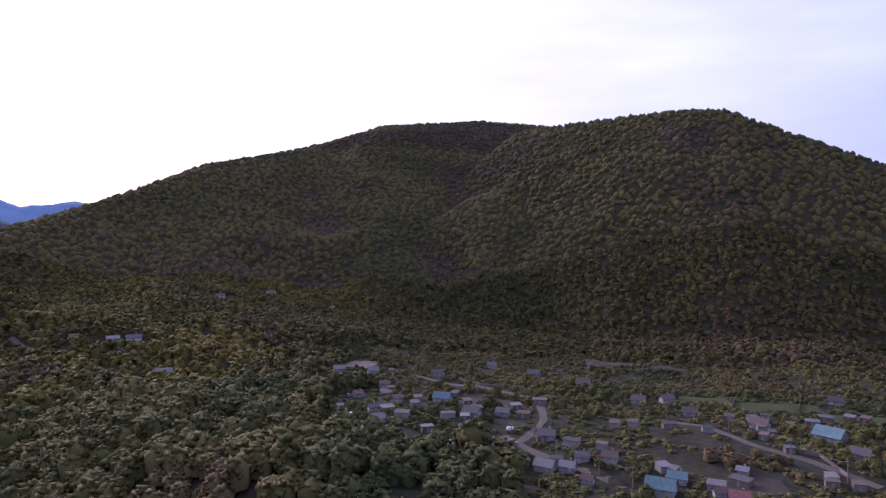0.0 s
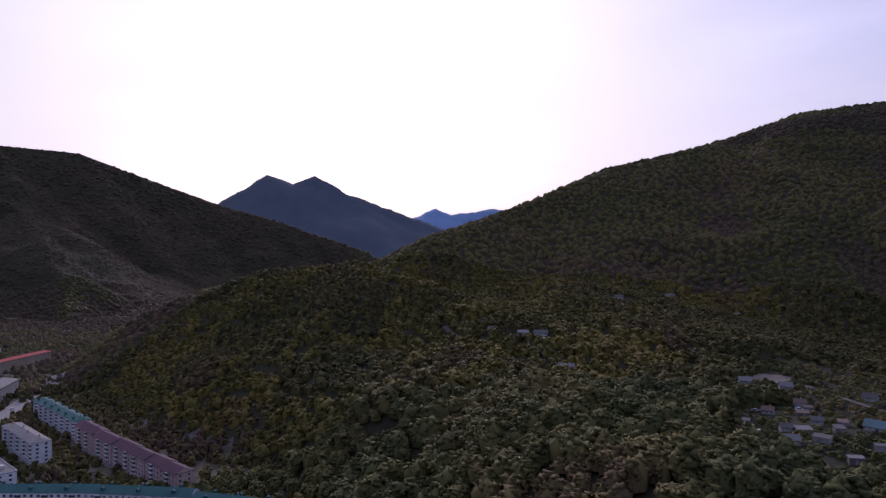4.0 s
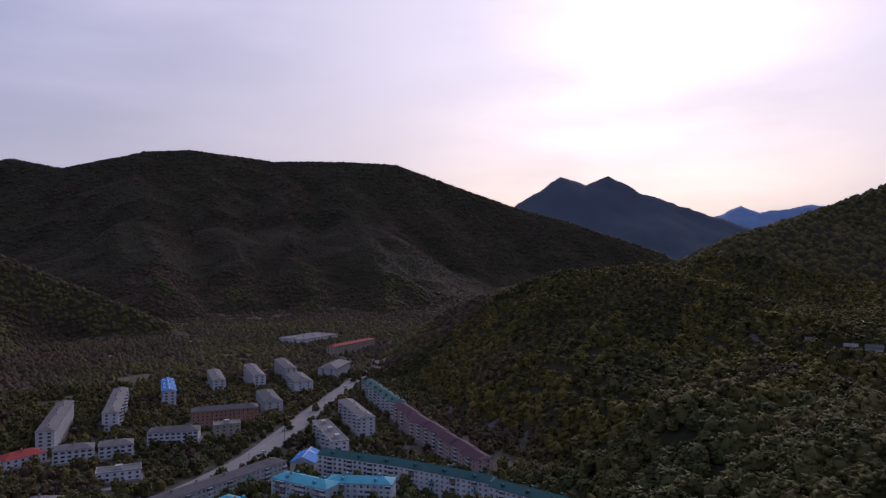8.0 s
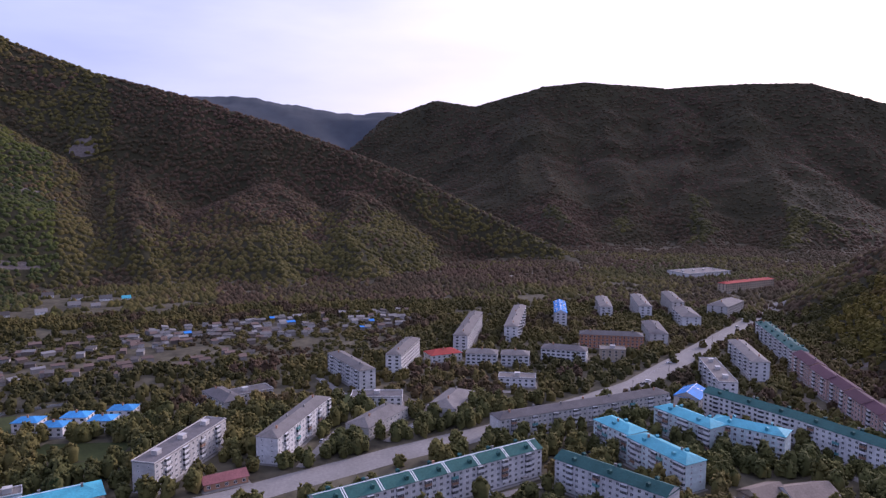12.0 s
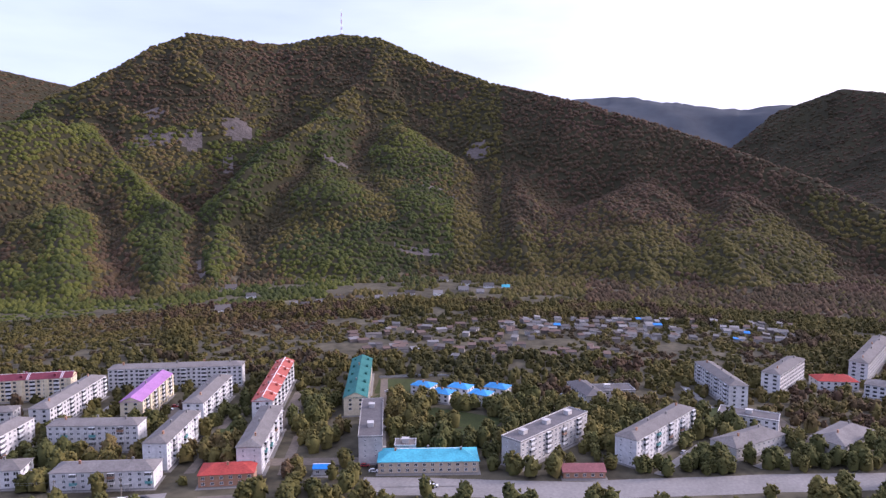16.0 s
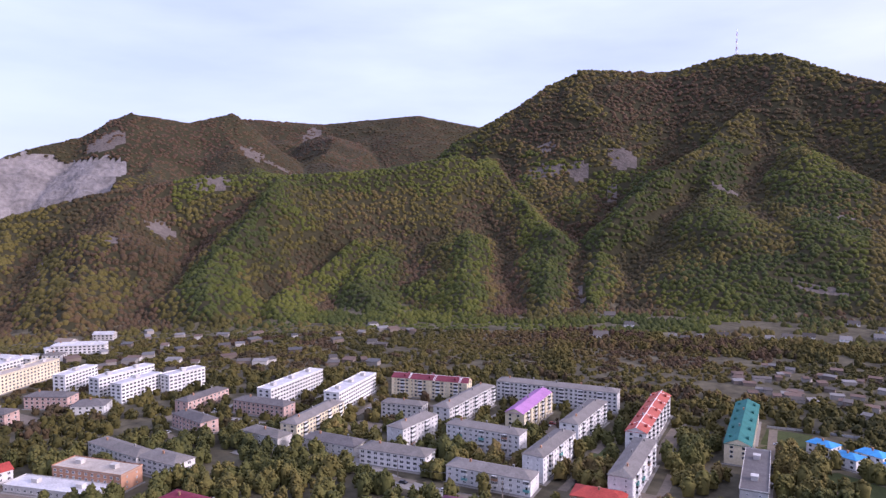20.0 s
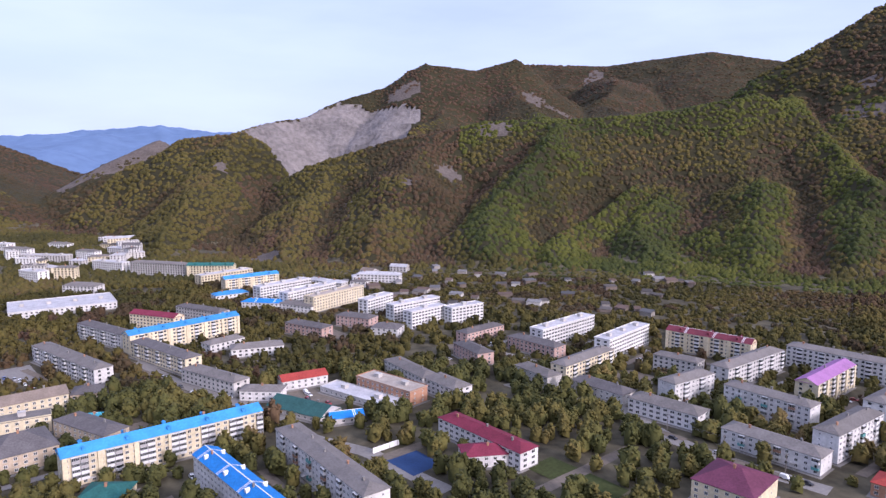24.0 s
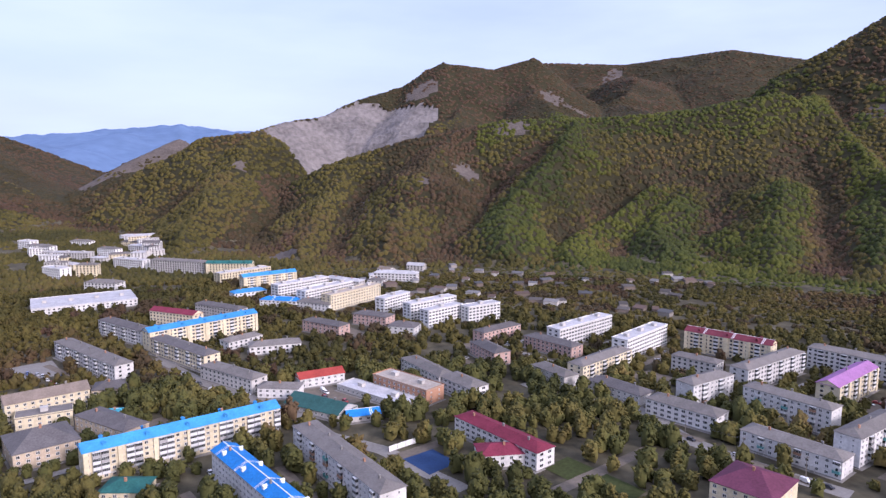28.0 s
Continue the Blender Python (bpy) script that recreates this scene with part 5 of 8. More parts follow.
def shed(x, y, turn, w, d, h, wall_mat, roof_mat, label):
    yaw = radians(turn)
    z0 = float(ground_height(np.array([x]), np.array([y]))[0])
    base = new("shed")
    base.matrix_basis = Matrix.Translation((x, y, z0)) @ Matrix.Rotation(yaw, 4, "Z")
    tagged(base, label, "shed", "garden sheds")
    take(x, y, yaw, w, d, 0.5)
    a, b = w / 2, d / 2
    m = Mesher()
    m.box(-a, a, -b, b, -1.0, h)
    child("wall", m.mesh("wall", [wall_mat]), base)
    m = Mesher()
    lo, hi = h + 0.02, h + d * 0.16
    p = [(-a - 0.25, -b - 0.3, lo), (a + 0.25, -b - 0.3, lo), (a + 0.25, b + 0.3, hi), (-a - 0.25, b + 0.3, hi)]
    q = [(u, v, k + 0.1) for u, v, k in p]
    m.face(p[::-1]), m.face(q)
    for k in range(4):
        m.face([p[k], p[(k + 1) % 4], q[(k + 1) % 4], q[k]])
    m.face([(-a, b, h), (a, b, h), (a, b, hi - 0.04), (-a, b, hi - 0.04)][::-1])
    child("roof", m.mesh("roof", [roof_mat]), base)
    if math.hypot(x, y) < 520:
        m = Mesher()
        m.box(-0.5, 0.5, -b - 0.05, -b - 0.005, 0, min(2.0, h - 0.2))
        child("door", m.mesh("door", [M_PLINTH]), base)
    return base


M_SLATE = material("old_slate", (0.092, 0.082, 0.076), 0.9, grain=0.5, amount=0.25, vary=0.3)
M_PLANK = material("weathered_planks", (0.16, 0.13, 0.11), 0.95, grain=0.3, amount=0.3, vary=0.3)
M_TIN = material("tin_roof", (0.125, 0.116, 0.110), 0.6, amount=0.3, vary=0.6)
M_RUST = material("rusty_roof", (0.125, 0.085, 0.068), 0.8, amount=0.3, vary=0.2)
M_WHITEWASH = material("whitewash", (0.25, 0.23, 0.21), 0.9, grain=0.4, amount=0.15, vary=0.15)
cottage(115.8, 321.8, -34.8, 6.6, 5.0, 2.4, M_WHITEWASH, M_SLATE, "whitewashed village house with a grey slate roof")
cottage(99.0, 348.2, -25.9, 6.6, 5.0, 2.4, M_WHITEWASH, M_SLATE, "whitewashed village house with a grey slate roof")
cottage(80.2, 391.9, -26.6, 7.7, 5.8, 2.4, M_WHITEWASH, M_SLATE, "whitewashed village house with a grey slate roof")
cottage(59.9, 452.1, -22.5, 7.8, 5.8, 2.4, M_WHITEWASH, M_SLATE, "whitewashed village house with a grey slate roof")
cottage(32.7, 455.8, -9.1, 5.8, 4.4, 2.4, M_WHITEWASH, M_TIN, "village house with a pale tin roof")
cottage(-0.1, 360.0, -20.0, 8.5, 6.4, 2.4, M_WHITEWASH, M_ROOF["dull_green"], "village house with a painted metal roof")
cottage(13.9, 328.7, -27.4, 7.8, 5.9, 2.4, M_WHITEWASH, M_SLATE, "whitewashed village house with a grey slate roof")
cottage(-34.4, 340.3, 25.8, 4.8, 3.6, 2.4, M_WHITEWASH, M_SLATE, "whitewashed village house with a grey slate roof")
cottage(-30.2, 319.6, 20.4, 5.9, 4.4, 2.4, M_WHITEWASH, M_TIN, "village house with a pale tin roof")
cottage(-45.1, 370.3, -13.1, 5.2, 3.9, 2.4, M_WHITEWASH, M_RUST, "old village house with a rusty brown roof")
cottage(-64.9, 431.1, 18.6, 6.5, 4.9, 2.4, M_WHITEWASH, M_TIN, "village house with a pale tin roof")
cottage(-33.6, 395.6, 14.8, 5.5, 4.1, 2.4, M_WHITEWASH, M_RUST, "old village house with a rusty brown roof")
cottage(-43.0, 424.8, 15.8, 6.4, 4.8, 2.4, M_WHITEWASH, M_TIN, "village house with a pale tin roof")
cottage(44.4, 292.7, -20.6, 7.1, 5.3, 2.4, M_WHITEWASH, M_SLATE, "whitewashed village house with a grey slate roof")
cottage(53.6, 264.6, -6.4, 5.3, 4.0, 2.4, M_WHITEWASH, M_SLATE, "whitewashed village house with a grey slate roof")
cottage(63.4, 260.4, -23.7, 5.6, 4.2, 2.4, M_WHITEWASH, M_RUST, "old village house with a rusty brown roof")
cottage(82.5, 241.3, -28.9, 6.2, 4.6, 2.4, M_WHITEWASH, M_ROOF["dull_green"], "village house with a painted metal roof")
cottage(159.0, 282.3, -54.4, 10.9, 8.1, 2.4, M_WHITEWASH, M_ROOF["dull_green"], "village house with a painted metal roof")
cottage(138.5, 300.6, -44.7, 7.2, 5.4, 2.4, M_WHITEWASH, M_RUST, "old village house with a rusty brown roof")
cottage(199.4, 349.1, -34.7, 6.9, 5.2, 2.4, M_WHITEWASH, M_SLATE, "whitewashed village house with a grey slate roof")
cottage(91.7, 227.2, -2.0, 4.1, 3.0, 2.4, M_WHITEWASH, M_RUST, "old village house with a rusty brown roof")
cottage(96.1, 222.1, -28.4, 5.9, 4.4, 2.4, M_WHITEWASH, M_ROOF["dull_red"], "village house with a painted metal roof")
cottage(38.7, 259.1, -33.5, 7.2, 5.4, 2.4, M_WHITEWASH, M_TIN, "village house with a pale tin roof")
cottage(46.8, 256.8, -30.3, 5.7, 4.3, 2.4, M_WHITEWASH, M_TIN, "village house with a pale tin roof")
cottage(51.4, 243.6, -31.9, 4.1, 3.1, 2.4, M_WHITEWASH, M_RUST, "old village house with a rusty brown roof")
cottage(74.2, 233.5, -29.6, 9.5, 7.1, 2.4, M_WHITEWASH, M_ROOF["dull_green"], "village house with a painted metal roof")
cottage(114.1, 350.9, 12.0, 6.3, 4.8, 2.4, M_WHITEWASH, M_SLATE, "whitewashed village house with a grey slate roof")
cottage(-23.1, 359.3, 3.7, 4.6, 3.5, 2.4, M_WHITEWASH, M_TIN, "village house with a pale tin roof")
cottage(-3.0, 432.0, -14.6, 6.9, 5.2, 2.4, M_WHITEWASH, M_SLATE, "whitewashed village house with a grey slate roof")
cottage(28.8, 328.7, -20.0, 6.1, 4.5, 2.4, M_WHITEWASH, M_TIN, "village house with a pale tin roof")
cottage(105.6, 242.0, -33.6, 3.7, 2.8, 2.4, M_WHITEWASH, M_TIN, "village house with a pale tin roof")
cottage(158.1, 259.7, -51.3, 6.6, 5.0, 2.4, M_WHITEWASH, M_SLATE, "whitewashed village house with a grey slate roof")
cottage(-206.5, 460.9, 24.1, 9.6, 4.8, 2.4, M_CONCRETE, M_TIN, "low grey building half hidden in the wood")
cottage(-219.2, 458.3, 25.6, 7.5, 3.8, 2.4, M_CONCRETE, M_TIN, "low grey building half hidden in the wood")
cottage(-195.6, 606.2, 17.9, 7.4, 3.7, 2.4, M_CONCRETE, M_TIN, "low grey building half hidden in the wood")
cottage(-166.2, 663.5, 14.1, 10.1, 5.1, 2.4, M_CONCRETE, M_TIN, "low grey building half hidden in the wood")
cottage(-105.0, 654.6, 9.1, 4.9, 2.5, 2.4, M_CONCRETE, M_TIN, "low grey building half hidden in the wood")
cottage(-244.1, 459.2, 28.0, 8.2, 4.1, 2.4, M_CONCRETE, M_TIN, "low grey building half hidden in the wood")
cottage(-169.1, 418.1, 12.0, 9.6, 4.8, 2.4, M_CONCRETE, M_TIN, "low grey building half hidden in the wood")
cottage(-587.0, -588.2, 140.1, 12.9, 9.7, 2.4, M_WHITEWASH, M_SLATE, "whitewashed village house with a grey slate roof")
cottage(-557.5, -529.7, 138.5, 10.1, 7.6, 2.4, M_WHITE, M_TIN, "village house with a pale tin roof")
cottage(-486.4, -499.3, 140.7, 14.2, 10.7, 2.4, M_WHITE, M_SLATE, "whitewashed village house with a grey slate roof")
cottage(-543.3, -458.6, 135.2, 7.7, 5.8, 2.4, M_WHITEWASH, M_TIN, "village house with a pale tin roof")
cottage(-566.6, -444.3, 133.1, 6.0, 4.5, 2.4, M_WHITE, M_TIN, "village house with a pale tin roof")
cottage(-587.0, -434.0, 131.5, 10.5, 7.9, 2.4, M_WHITEWASH, M_SLATE, "whitewashed village house with a grey slate roof")
cottage(-603.3, -419.9, 129.8, 7.0, 5.3, 2.4, M_WHITE, M_SLATE, "whitewashed village house with a grey slate roof")
cottage(-636.0, -397.6, 127.0, 9.0, 6.7, 2.4, M_WHITE, M_SLATE, "whitewashed village house with a grey slate roof")
cottage(-654.2, -386.8, 125.6, 10.9, 8.2, 2.4, M_WHITE, M_SLATE, "whitewashed village house with a grey slate roof")
cottage(-669.6, -359.4, 123.2, 10.0, 7.5, 2.4, M_WHITE, M_TIN, "village house with a pale tin roof")
cottage(-707.7, -346.6, 121.1, 11.3, 8.5, 2.4, M_WHITEWASH, M_TIN, "village house with a pale tin roof")
cottage(-749.6, -363.4, 120.9, 10.9, 8.2, 2.4, M_WHITE, M_SLATE, "whitewashed village house with a grey slate roof")
cottage(-744.7, -331.2, 119.0, 11.7, 8.7, 2.4, M_WHITE, M_TIN, "village house with a pale tin roof")
cottage(-746.1, -310.0, 117.6, 8.7, 6.5, 2.4, M_WHITE, M_ROOF["cyan"], "village house with a painted metal roof")
cottage(-702.4, -322.7, 119.7, 8.3, 6.2, 2.4, M_WHITEWASH, M_TIN, "village house with a pale tin roof")
cottage(-765.5, -402.8, 122.8, 11.3, 8.5, 2.4, M_WHITE, M_SLATE, "whitewashed village house with a grey slate roof")
cottage(-615.1, -402.4, 128.2, 7.9, 5.9, 2.4, M_WHITEWASH, M_TIN, "village house with a pale tin roof")
cottage(-544.4, -444.8, 134.3, 8.4, 6.3, 2.4, M_WHITEWASH, M_SLATE, "whitewashed village house with a grey slate roof")
shed(-571.5, -188.7, 115, 5.5, 5.3, 2.3, M_PLANK, M_ROOF["blue_deep"], "small shed with a worn roof")
shed(-635.1, -29.6, 190, 6.2, 4.9, 3.0, M_WHITEWASH, M_TIN, "small garden shed with a shabby metal roof")
shed(-560.9, -149.0, 205, 4.9, 4.8, 2.2, M_PLANK, M_TIN, "small garden shed with a shabby metal roof")
shed(-532.8, -193.0, 115, 4.2, 4.9, 2.9, M_WHITEWASH, M_TIN, "small garden shed with a shabby metal roof")
shed(-579.5, -76.6, 115, 5.6, 5.9, 2.3, M_WHITEWASH, M_TIN, "small garden shed with a shabby metal roof")
shed(-579.1, -223.3, 205, 4.9, 5.7, 2.6, M_WHITEWASH, M_RUST, "small shed with a worn roof")
shed(-602.6, -115.5, 115, 5.6, 5.4, 3.1, M_WHITEWASH, M_TIN, "small garden shed with a shabby metal roof")
shed(-625.3, -6.3, 190, 4.7, 5.8, 2.8, M_CONCRETE, M_SLATE, "small shed with a worn roof")
shed(-600.3, -94.3, 115, 8.0, 4.2, 2.7, M_CONCRETE, M_SLATE, "small shed with a worn roof")
shed(-669.5, -6.9, 100, 7.2, 4.0, 2.6, M_WHITEWASH, M_RUST, "small shed with a worn roof")
shed(-661.7, -41.3, 100, 6.5, 5.4, 2.5, M_WHITEWASH, M_TIN, "small garden shed with a shabby metal roof")
shed(-556.4, -122.9, 115, 5.2, 5.2, 2.2, M_PLANK, M_TIN, "small garden shed with a shabby metal roof")
shed(-654.6, -12.2, 100, 5.1, 4.6, 3.2, M_WHITEWASH, M_TIN, "small garden shed with a shabby metal roof")
shed(-558.6, -153.1, 205, 5.5, 5.1, 2.8, M_CONCRETE, M_TIN, "small garden shed with a shabby metal roof")
shed(-568.4, -180.0, 115, 6.9, 6.0, 2.7, M_CONCRETE, M_SLATE, "small shed with a worn roof")
shed(-562.7, -162.9, 115, 7.9, 4.8, 2.8, M_PLANK, M_SLATE, "small shed with a worn roof")
shed(-546.5, -219.1, 205, 5.9, 5.4, 2.9, M_PLANK, M_SLATE, "small shed with a worn roof")
shed(-566.7, -105.1, 115, 4.1, 5.3, 2.5, M_CONCRETE, M_SLATE, "small shed with a worn roof")
shed(-595.8, -176.7, 205, 5.3, 4.5, 3.0, M_PLANK, M_SLATE, "small shed with a worn roof")
shed(-654.2, -69.6, 100, 6.3, 5.0, 2.9, M_WHITEWASH, M_TIN, "small garden shed with a shabby metal roof")
shed(-596.3, -196.4, 115, 5.7, 5.2, 3.1, M_CONCRETE, M_TIN, "small garden shed with a shabby metal roof")
shed(-631.2, -50.4, 100, 7.4, 4.7, 2.9, M_CONCRETE, M_TIN, "small garden shed with a shabby metal roof")
shed(-618.2, -150.0, 115, 4.5, 4.6, 3.0, M_CONCRETE, M_TIN, "small garden shed with a shabby metal roof")
shed(-583.0, -205.0, 205, 7.2, 4.7, 2.3, M_WHITEWASH, M_TIN, "small garden shed with a shabby metal roof")
shed(-570.7, -122.9, 115, 5.9, 4.8, 2.6, M_WHITEWASH, M_RUST, "small shed with a worn roof")
shed(-592.4, -214.6, 205, 7.8, 4.9, 3.2, M_CONCRETE, M_TIN, "small garden shed with a shabby metal roof")
shed(-554.4, -186.7, 115, 7.3, 5.1, 3.1, M_PLANK, M_TIN, "small garden shed with a shabby metal roof")
shed(-587.1, -40.8, 100, 4.5, 4.1, 3.0, M_CONCRETE, M_TIN, "small garden shed with a shabby metal roof")
shed(-599.5, -24.1, 100, 7.6, 4.0, 2.9, M_PLANK, M_TIN, "small garden shed with a shabby metal roof")
shed(-620.9, -137.3, 115, 4.1, 4.1, 3.1, M_PLANK, M_TIN, "small garden shed with a shabby metal roof")
shed(-607.2, -174.8, 115, 7.4, 4.7, 2.4, M_CONCRETE, M_RUST, "small shed with a worn roof")
shed(-659.0, -36.8, 100, 5.0, 5.6, 2.2, M_CONCRETE, M_SLATE, "small shed with a worn roof")
shed(-613.5, -118.3, 115, 7.0, 5.2, 2.7, M_PLANK, M_TIN, "small garden shed with a shabby metal roof")
shed(-573.9, -134.4, 115, 4.0, 4.1, 2.2, M_WHITEWASH, M_TIN, "small garden shed with a shabby metal roof")
shed(-607.8, -10.6, 100, 4.3, 4.6, 2.5, M_WHITEWASH, M_TIN, "small garden shed with a shabby metal roof")
shed(-600.9, -162.1, 115, 5.2, 6.0, 2.6, M_PLANK, M_SLATE, "small shed with a worn roof")
shed(-585.4, -116.8, 205, 5.5, 4.4, 2.6, M_CONCRETE, M_TIN, "small garden shed with a shabby metal roof")
shed(-607.8, -96.8, 205, 6.5, 5.8, 2.3, M_CONCRETE, M_TIN, "small garden shed with a shabby metal roof")
shed(-582.1, -130.7, 115, 5.7, 4.0, 2.4, M_WHITEWASH, M_RUST, "small shed with a worn roof")
shed(-646.1, -90.2, 115, 5.7, 5.8, 3.1, M_WHITEWASH, M_RUST, "small shed with a worn roof")
shed(-632.9, -12.6, 100, 7.5, 5.4, 3.1, M_CONCRETE, M_TIN, "small garden shed with a shabby metal roof")
shed(-578.4, -89.3, 205, 7.2, 4.6, 2.7, M_CONCRETE, M_TIN, "small garden shed with a shabby metal roof")
shed(-618.8, -80.9, 100, 4.9, 5.1, 2.8, M_CONCRETE, M_RUST, "small shed with a worn roof")
shed(-654.6, -38.6, 100, 4.1, 5.7, 2.9, M_CONCRETE, M_TIN, "small garden shed with a shabby metal roof")
shed(-629.8, -17.2, 190, 7.2, 5.0, 2.9, M_PLANK, M_TIN, "small garden shed with a shabby metal roof")
shed(-633.8, -126.4, 115, 6.2, 5.7, 2.4, M_PLANK, M_TIN, "small garden shed with a shabby metal roof")
shed(-597.2, -195.9, 205, 5.0, 5.5, 2.6, M_WHITEWASH, M_TIN, "small garden shed with a shabby metal roof")
shed(-568.9, -103.1, 115, 6.2, 5.0, 3.2, M_WHITEWASH, M_TIN, "small garden shed with a shabby metal roof")
shed(-586.2, -44.4, 190, 5.7, 5.3, 2.7, M_WHITEWASH, M_ROOF["blue_deep"], "small shed with a worn roof")
shed(-571.7, -207.3, 115, 7.6, 5.0, 2.7, M_CONCRETE, M_TIN, "small garden shed with a shabby metal roof")
shed(-606.0, -130.5, 115, 6.9, 4.5, 2.4, M_CONCRETE, M_TIN, "small garden shed with a shabby metal roof")
shed(-562.9, -121.9, 115, 7.4, 5.3, 3.1, M_CONCRETE, M_TIN, "small garden shed with a shabby metal roof")
shed(-620.7, -44.1, 100, 5.1, 4.0, 2.7, M_WHITEWASH, M_TIN, "small garden shed with a shabby metal roof")
shed(-565.3, -195.1, 115, 5.0, 4.8, 2.9, M_CONCRETE, M_RUST, "small shed with a worn roof")
shed(-610.1, -110.4, 115, 7.3, 5.0, 2.9, M_WHITEWASH, M_ROOF["blue_deep"], "small shed with a worn roof")
shed(-588.7, -60.2, 100, 4.2, 5.3, 3.0, M_PLANK, M_TIN, "small garden shed with a shabby metal roof")
shed(-606.4, -14.9, 100, 5.0, 4.3, 2.8, M_CONCRETE, M_TIN, "small garden shed with a shabby metal roof")
shed(-593.5, -41.0, 100, 5.0, 4.4, 2.3, M_PLANK, M_TIN, "small garden shed with a shabby metal roof")
shed(-575.2, -217.2, 115, 7.7, 4.9, 2.9, M_WHITEWASH, M_TIN, "small garden shed with a shabby metal roof")
shed(-557.6, -235.0, 130, 5.7, 4.4, 2.8, M_WHITEWASH, M_RUST, "small shed with a worn roof")
shed(-588.3, -157.6, 115, 4.5, 5.3, 2.3, M_CONCRETE, M_SLATE, "small shed with a worn roof")
shed(-662.1, -30.8, 190, 7.8, 5.5, 3.0, M_WHITEWASH, M_SLATE, "small shed with a worn roof")
shed(-597.7, -92.0, 115, 7.8, 5.5, 3.2, M_CONCRETE, M_SLATE, "small shed with a worn roof")
shed(-602.7, -117.5, 115, 6.7, 4.1, 2.5, M_CONCRETE, M_TIN, "small garden shed with a shabby metal roof")
shed(-629.6, -122.5, 115, 6.6, 4.7, 3.1, M_WHITEWASH, M_TIN, "small garden shed with a shabby metal roof")
shed(-531.8, -200.2, 205, 4.6, 5.4, 2.8, M_CONCRETE, M_SLATE, "small shed with a worn roof")
shed(-605.5, -184.3, 205, 5.9, 4.1, 2.9, M_CONCRETE, M_TIN, "small garden shed with a shabby metal roof")
shed(-582.4, -119.3, 115, 5.4, 4.8, 3.1, M_PLANK, M_SLATE, "small shed with a worn roof")
shed(-616.8, -142.6, 115, 6.8, 5.8, 3.1, M_WHITEWASH, M_TIN, "small garden shed with a shabby metal roof")
shed(-579.4, -119.1, 115, 5.4, 4.5, 2.3, M_PLANK, M_TIN, "small garden shed with a shabby metal roof")
shed(-568.8, -111.5, 205, 4.4, 4.8, 2.9, M_CONCRETE, M_TIN, "small garden shed with a shabby metal roof")
shed(-554.8, -207.4, 205, 7.4, 5.1, 2.8, M_PLANK, M_TIN, "small garden shed with a shabby metal roof")
shed(-639.7, -41.2, 100, 5.2, 5.9, 2.6, M_CONCRETE, M_RUST, "small shed with a worn roof")
shed(-647.5, -30.9, 190, 6.0, 5.4, 3.1, M_CONCRETE, M_TIN, "small garden shed with a shabby metal roof")
shed(-590.1, -135.4, 115, 6.9, 5.5, 2.9, M_WHITEWASH, M_TIN, "small garden shed with a shabby metal roof")
shed(-558.3, -198.9, 115, 4.8, 4.1, 2.7, M_CONCRETE, M_TIN, "small garden shed with a shabby metal roof")
shed(-664.5, -19.7, 100, 5.1, 4.9, 2.3, M_PLANK, M_TIN, "small garden shed with a shabby metal roof")
shed(-543.6, -225.3, 220, 6.0, 4.0, 2.5, M_WHITEWASH, M_RUST, "small shed with a worn roof")
shed(-612.6, -39.0, 100, 4.5, 5.4, 2.9, M_WHITEWASH, M_ROOF["blue_deep"], "small shed with a worn roof")
shed(-663.1, -4.5, 100, 4.3, 5.4, 2.4, M_WHITEWASH, M_TIN, "small garden shed with a shabby metal roof")
shed(-584.5, -222.7, 205, 4.3, 4.3, 2.7, M_CONCRETE, M_TIN, "small garden shed with a shabby metal roof")
shed(-532.7, -212.1, 115, 4.8, 4.0, 2.7, M_CONCRETE, M_RUST, "small shed with a worn roof")
shed(-617.8, -162.5, 115, 7.6, 5.7, 2.6, M_WHITEWASH, M_SLATE, "small shed with a worn roof")
shed(-628.9, -114.4, 115, 4.0, 5.6, 2.3, M_WHITEWASH, M_TIN, "small garden shed with a shabby metal roof")
shed(-628.7, -130.9, 115, 4.1, 5.0, 2.8, M_PLANK, M_ROOF["blue_deep"], "small shed with a worn roof")
shed(-579.2, -220.5, 115, 6.0, 4.8, 2.5, M_PLANK, M_TIN, "small garden shed with a shabby metal roof")
shed(-647.7, -88.2, 115, 5.6, 4.1, 3.2, M_PLANK, M_RUST, "small shed with a worn roof")
shed(-583.4, -191.6, 205, 4.8, 4.2, 3.1, M_CONCRETE, M_SLATE, "small shed with a worn roof")
shed(-539.3, -218.0, 115, 5.1, 5.0, 2.8, M_PLANK, M_RUST, "small shed with a worn roof")
shed(-613.6, -54.1, 100, 5.4, 5.4, 3.2, M_CONCRETE, M_TIN, "small garden shed with a shabby metal roof")
shed(-638.3, -110.3, 115, 6.7, 5.0, 2.7, M_PLANK, M_TIN, "small garden shed with a shabby metal roof")
shed(-576.6, -91.0, 115, 4.8, 5.6, 3.1, M_CONCRETE, M_RUST, "small shed with a worn roof")
shed(-562.5, -231.0, 115, 6.4, 5.9, 2.4, M_WHITEWASH, M_RUST, "small shed with a worn roof")
shed(-567.4, -215.1, 115, 5.3, 5.7, 3.1, M_WHITEWASH, M_RUST, "small shed with a worn roof")
shed(-621.8, -49.1, 100, 7.7, 4.9, 2.6, M_CONCRETE, M_SLATE, "small shed with a worn roof")
shed(-617.1, -142.2, 205, 4.7, 5.4, 3.1, M_PLANK, M_TIN, "small garden shed with a shabby metal roof")
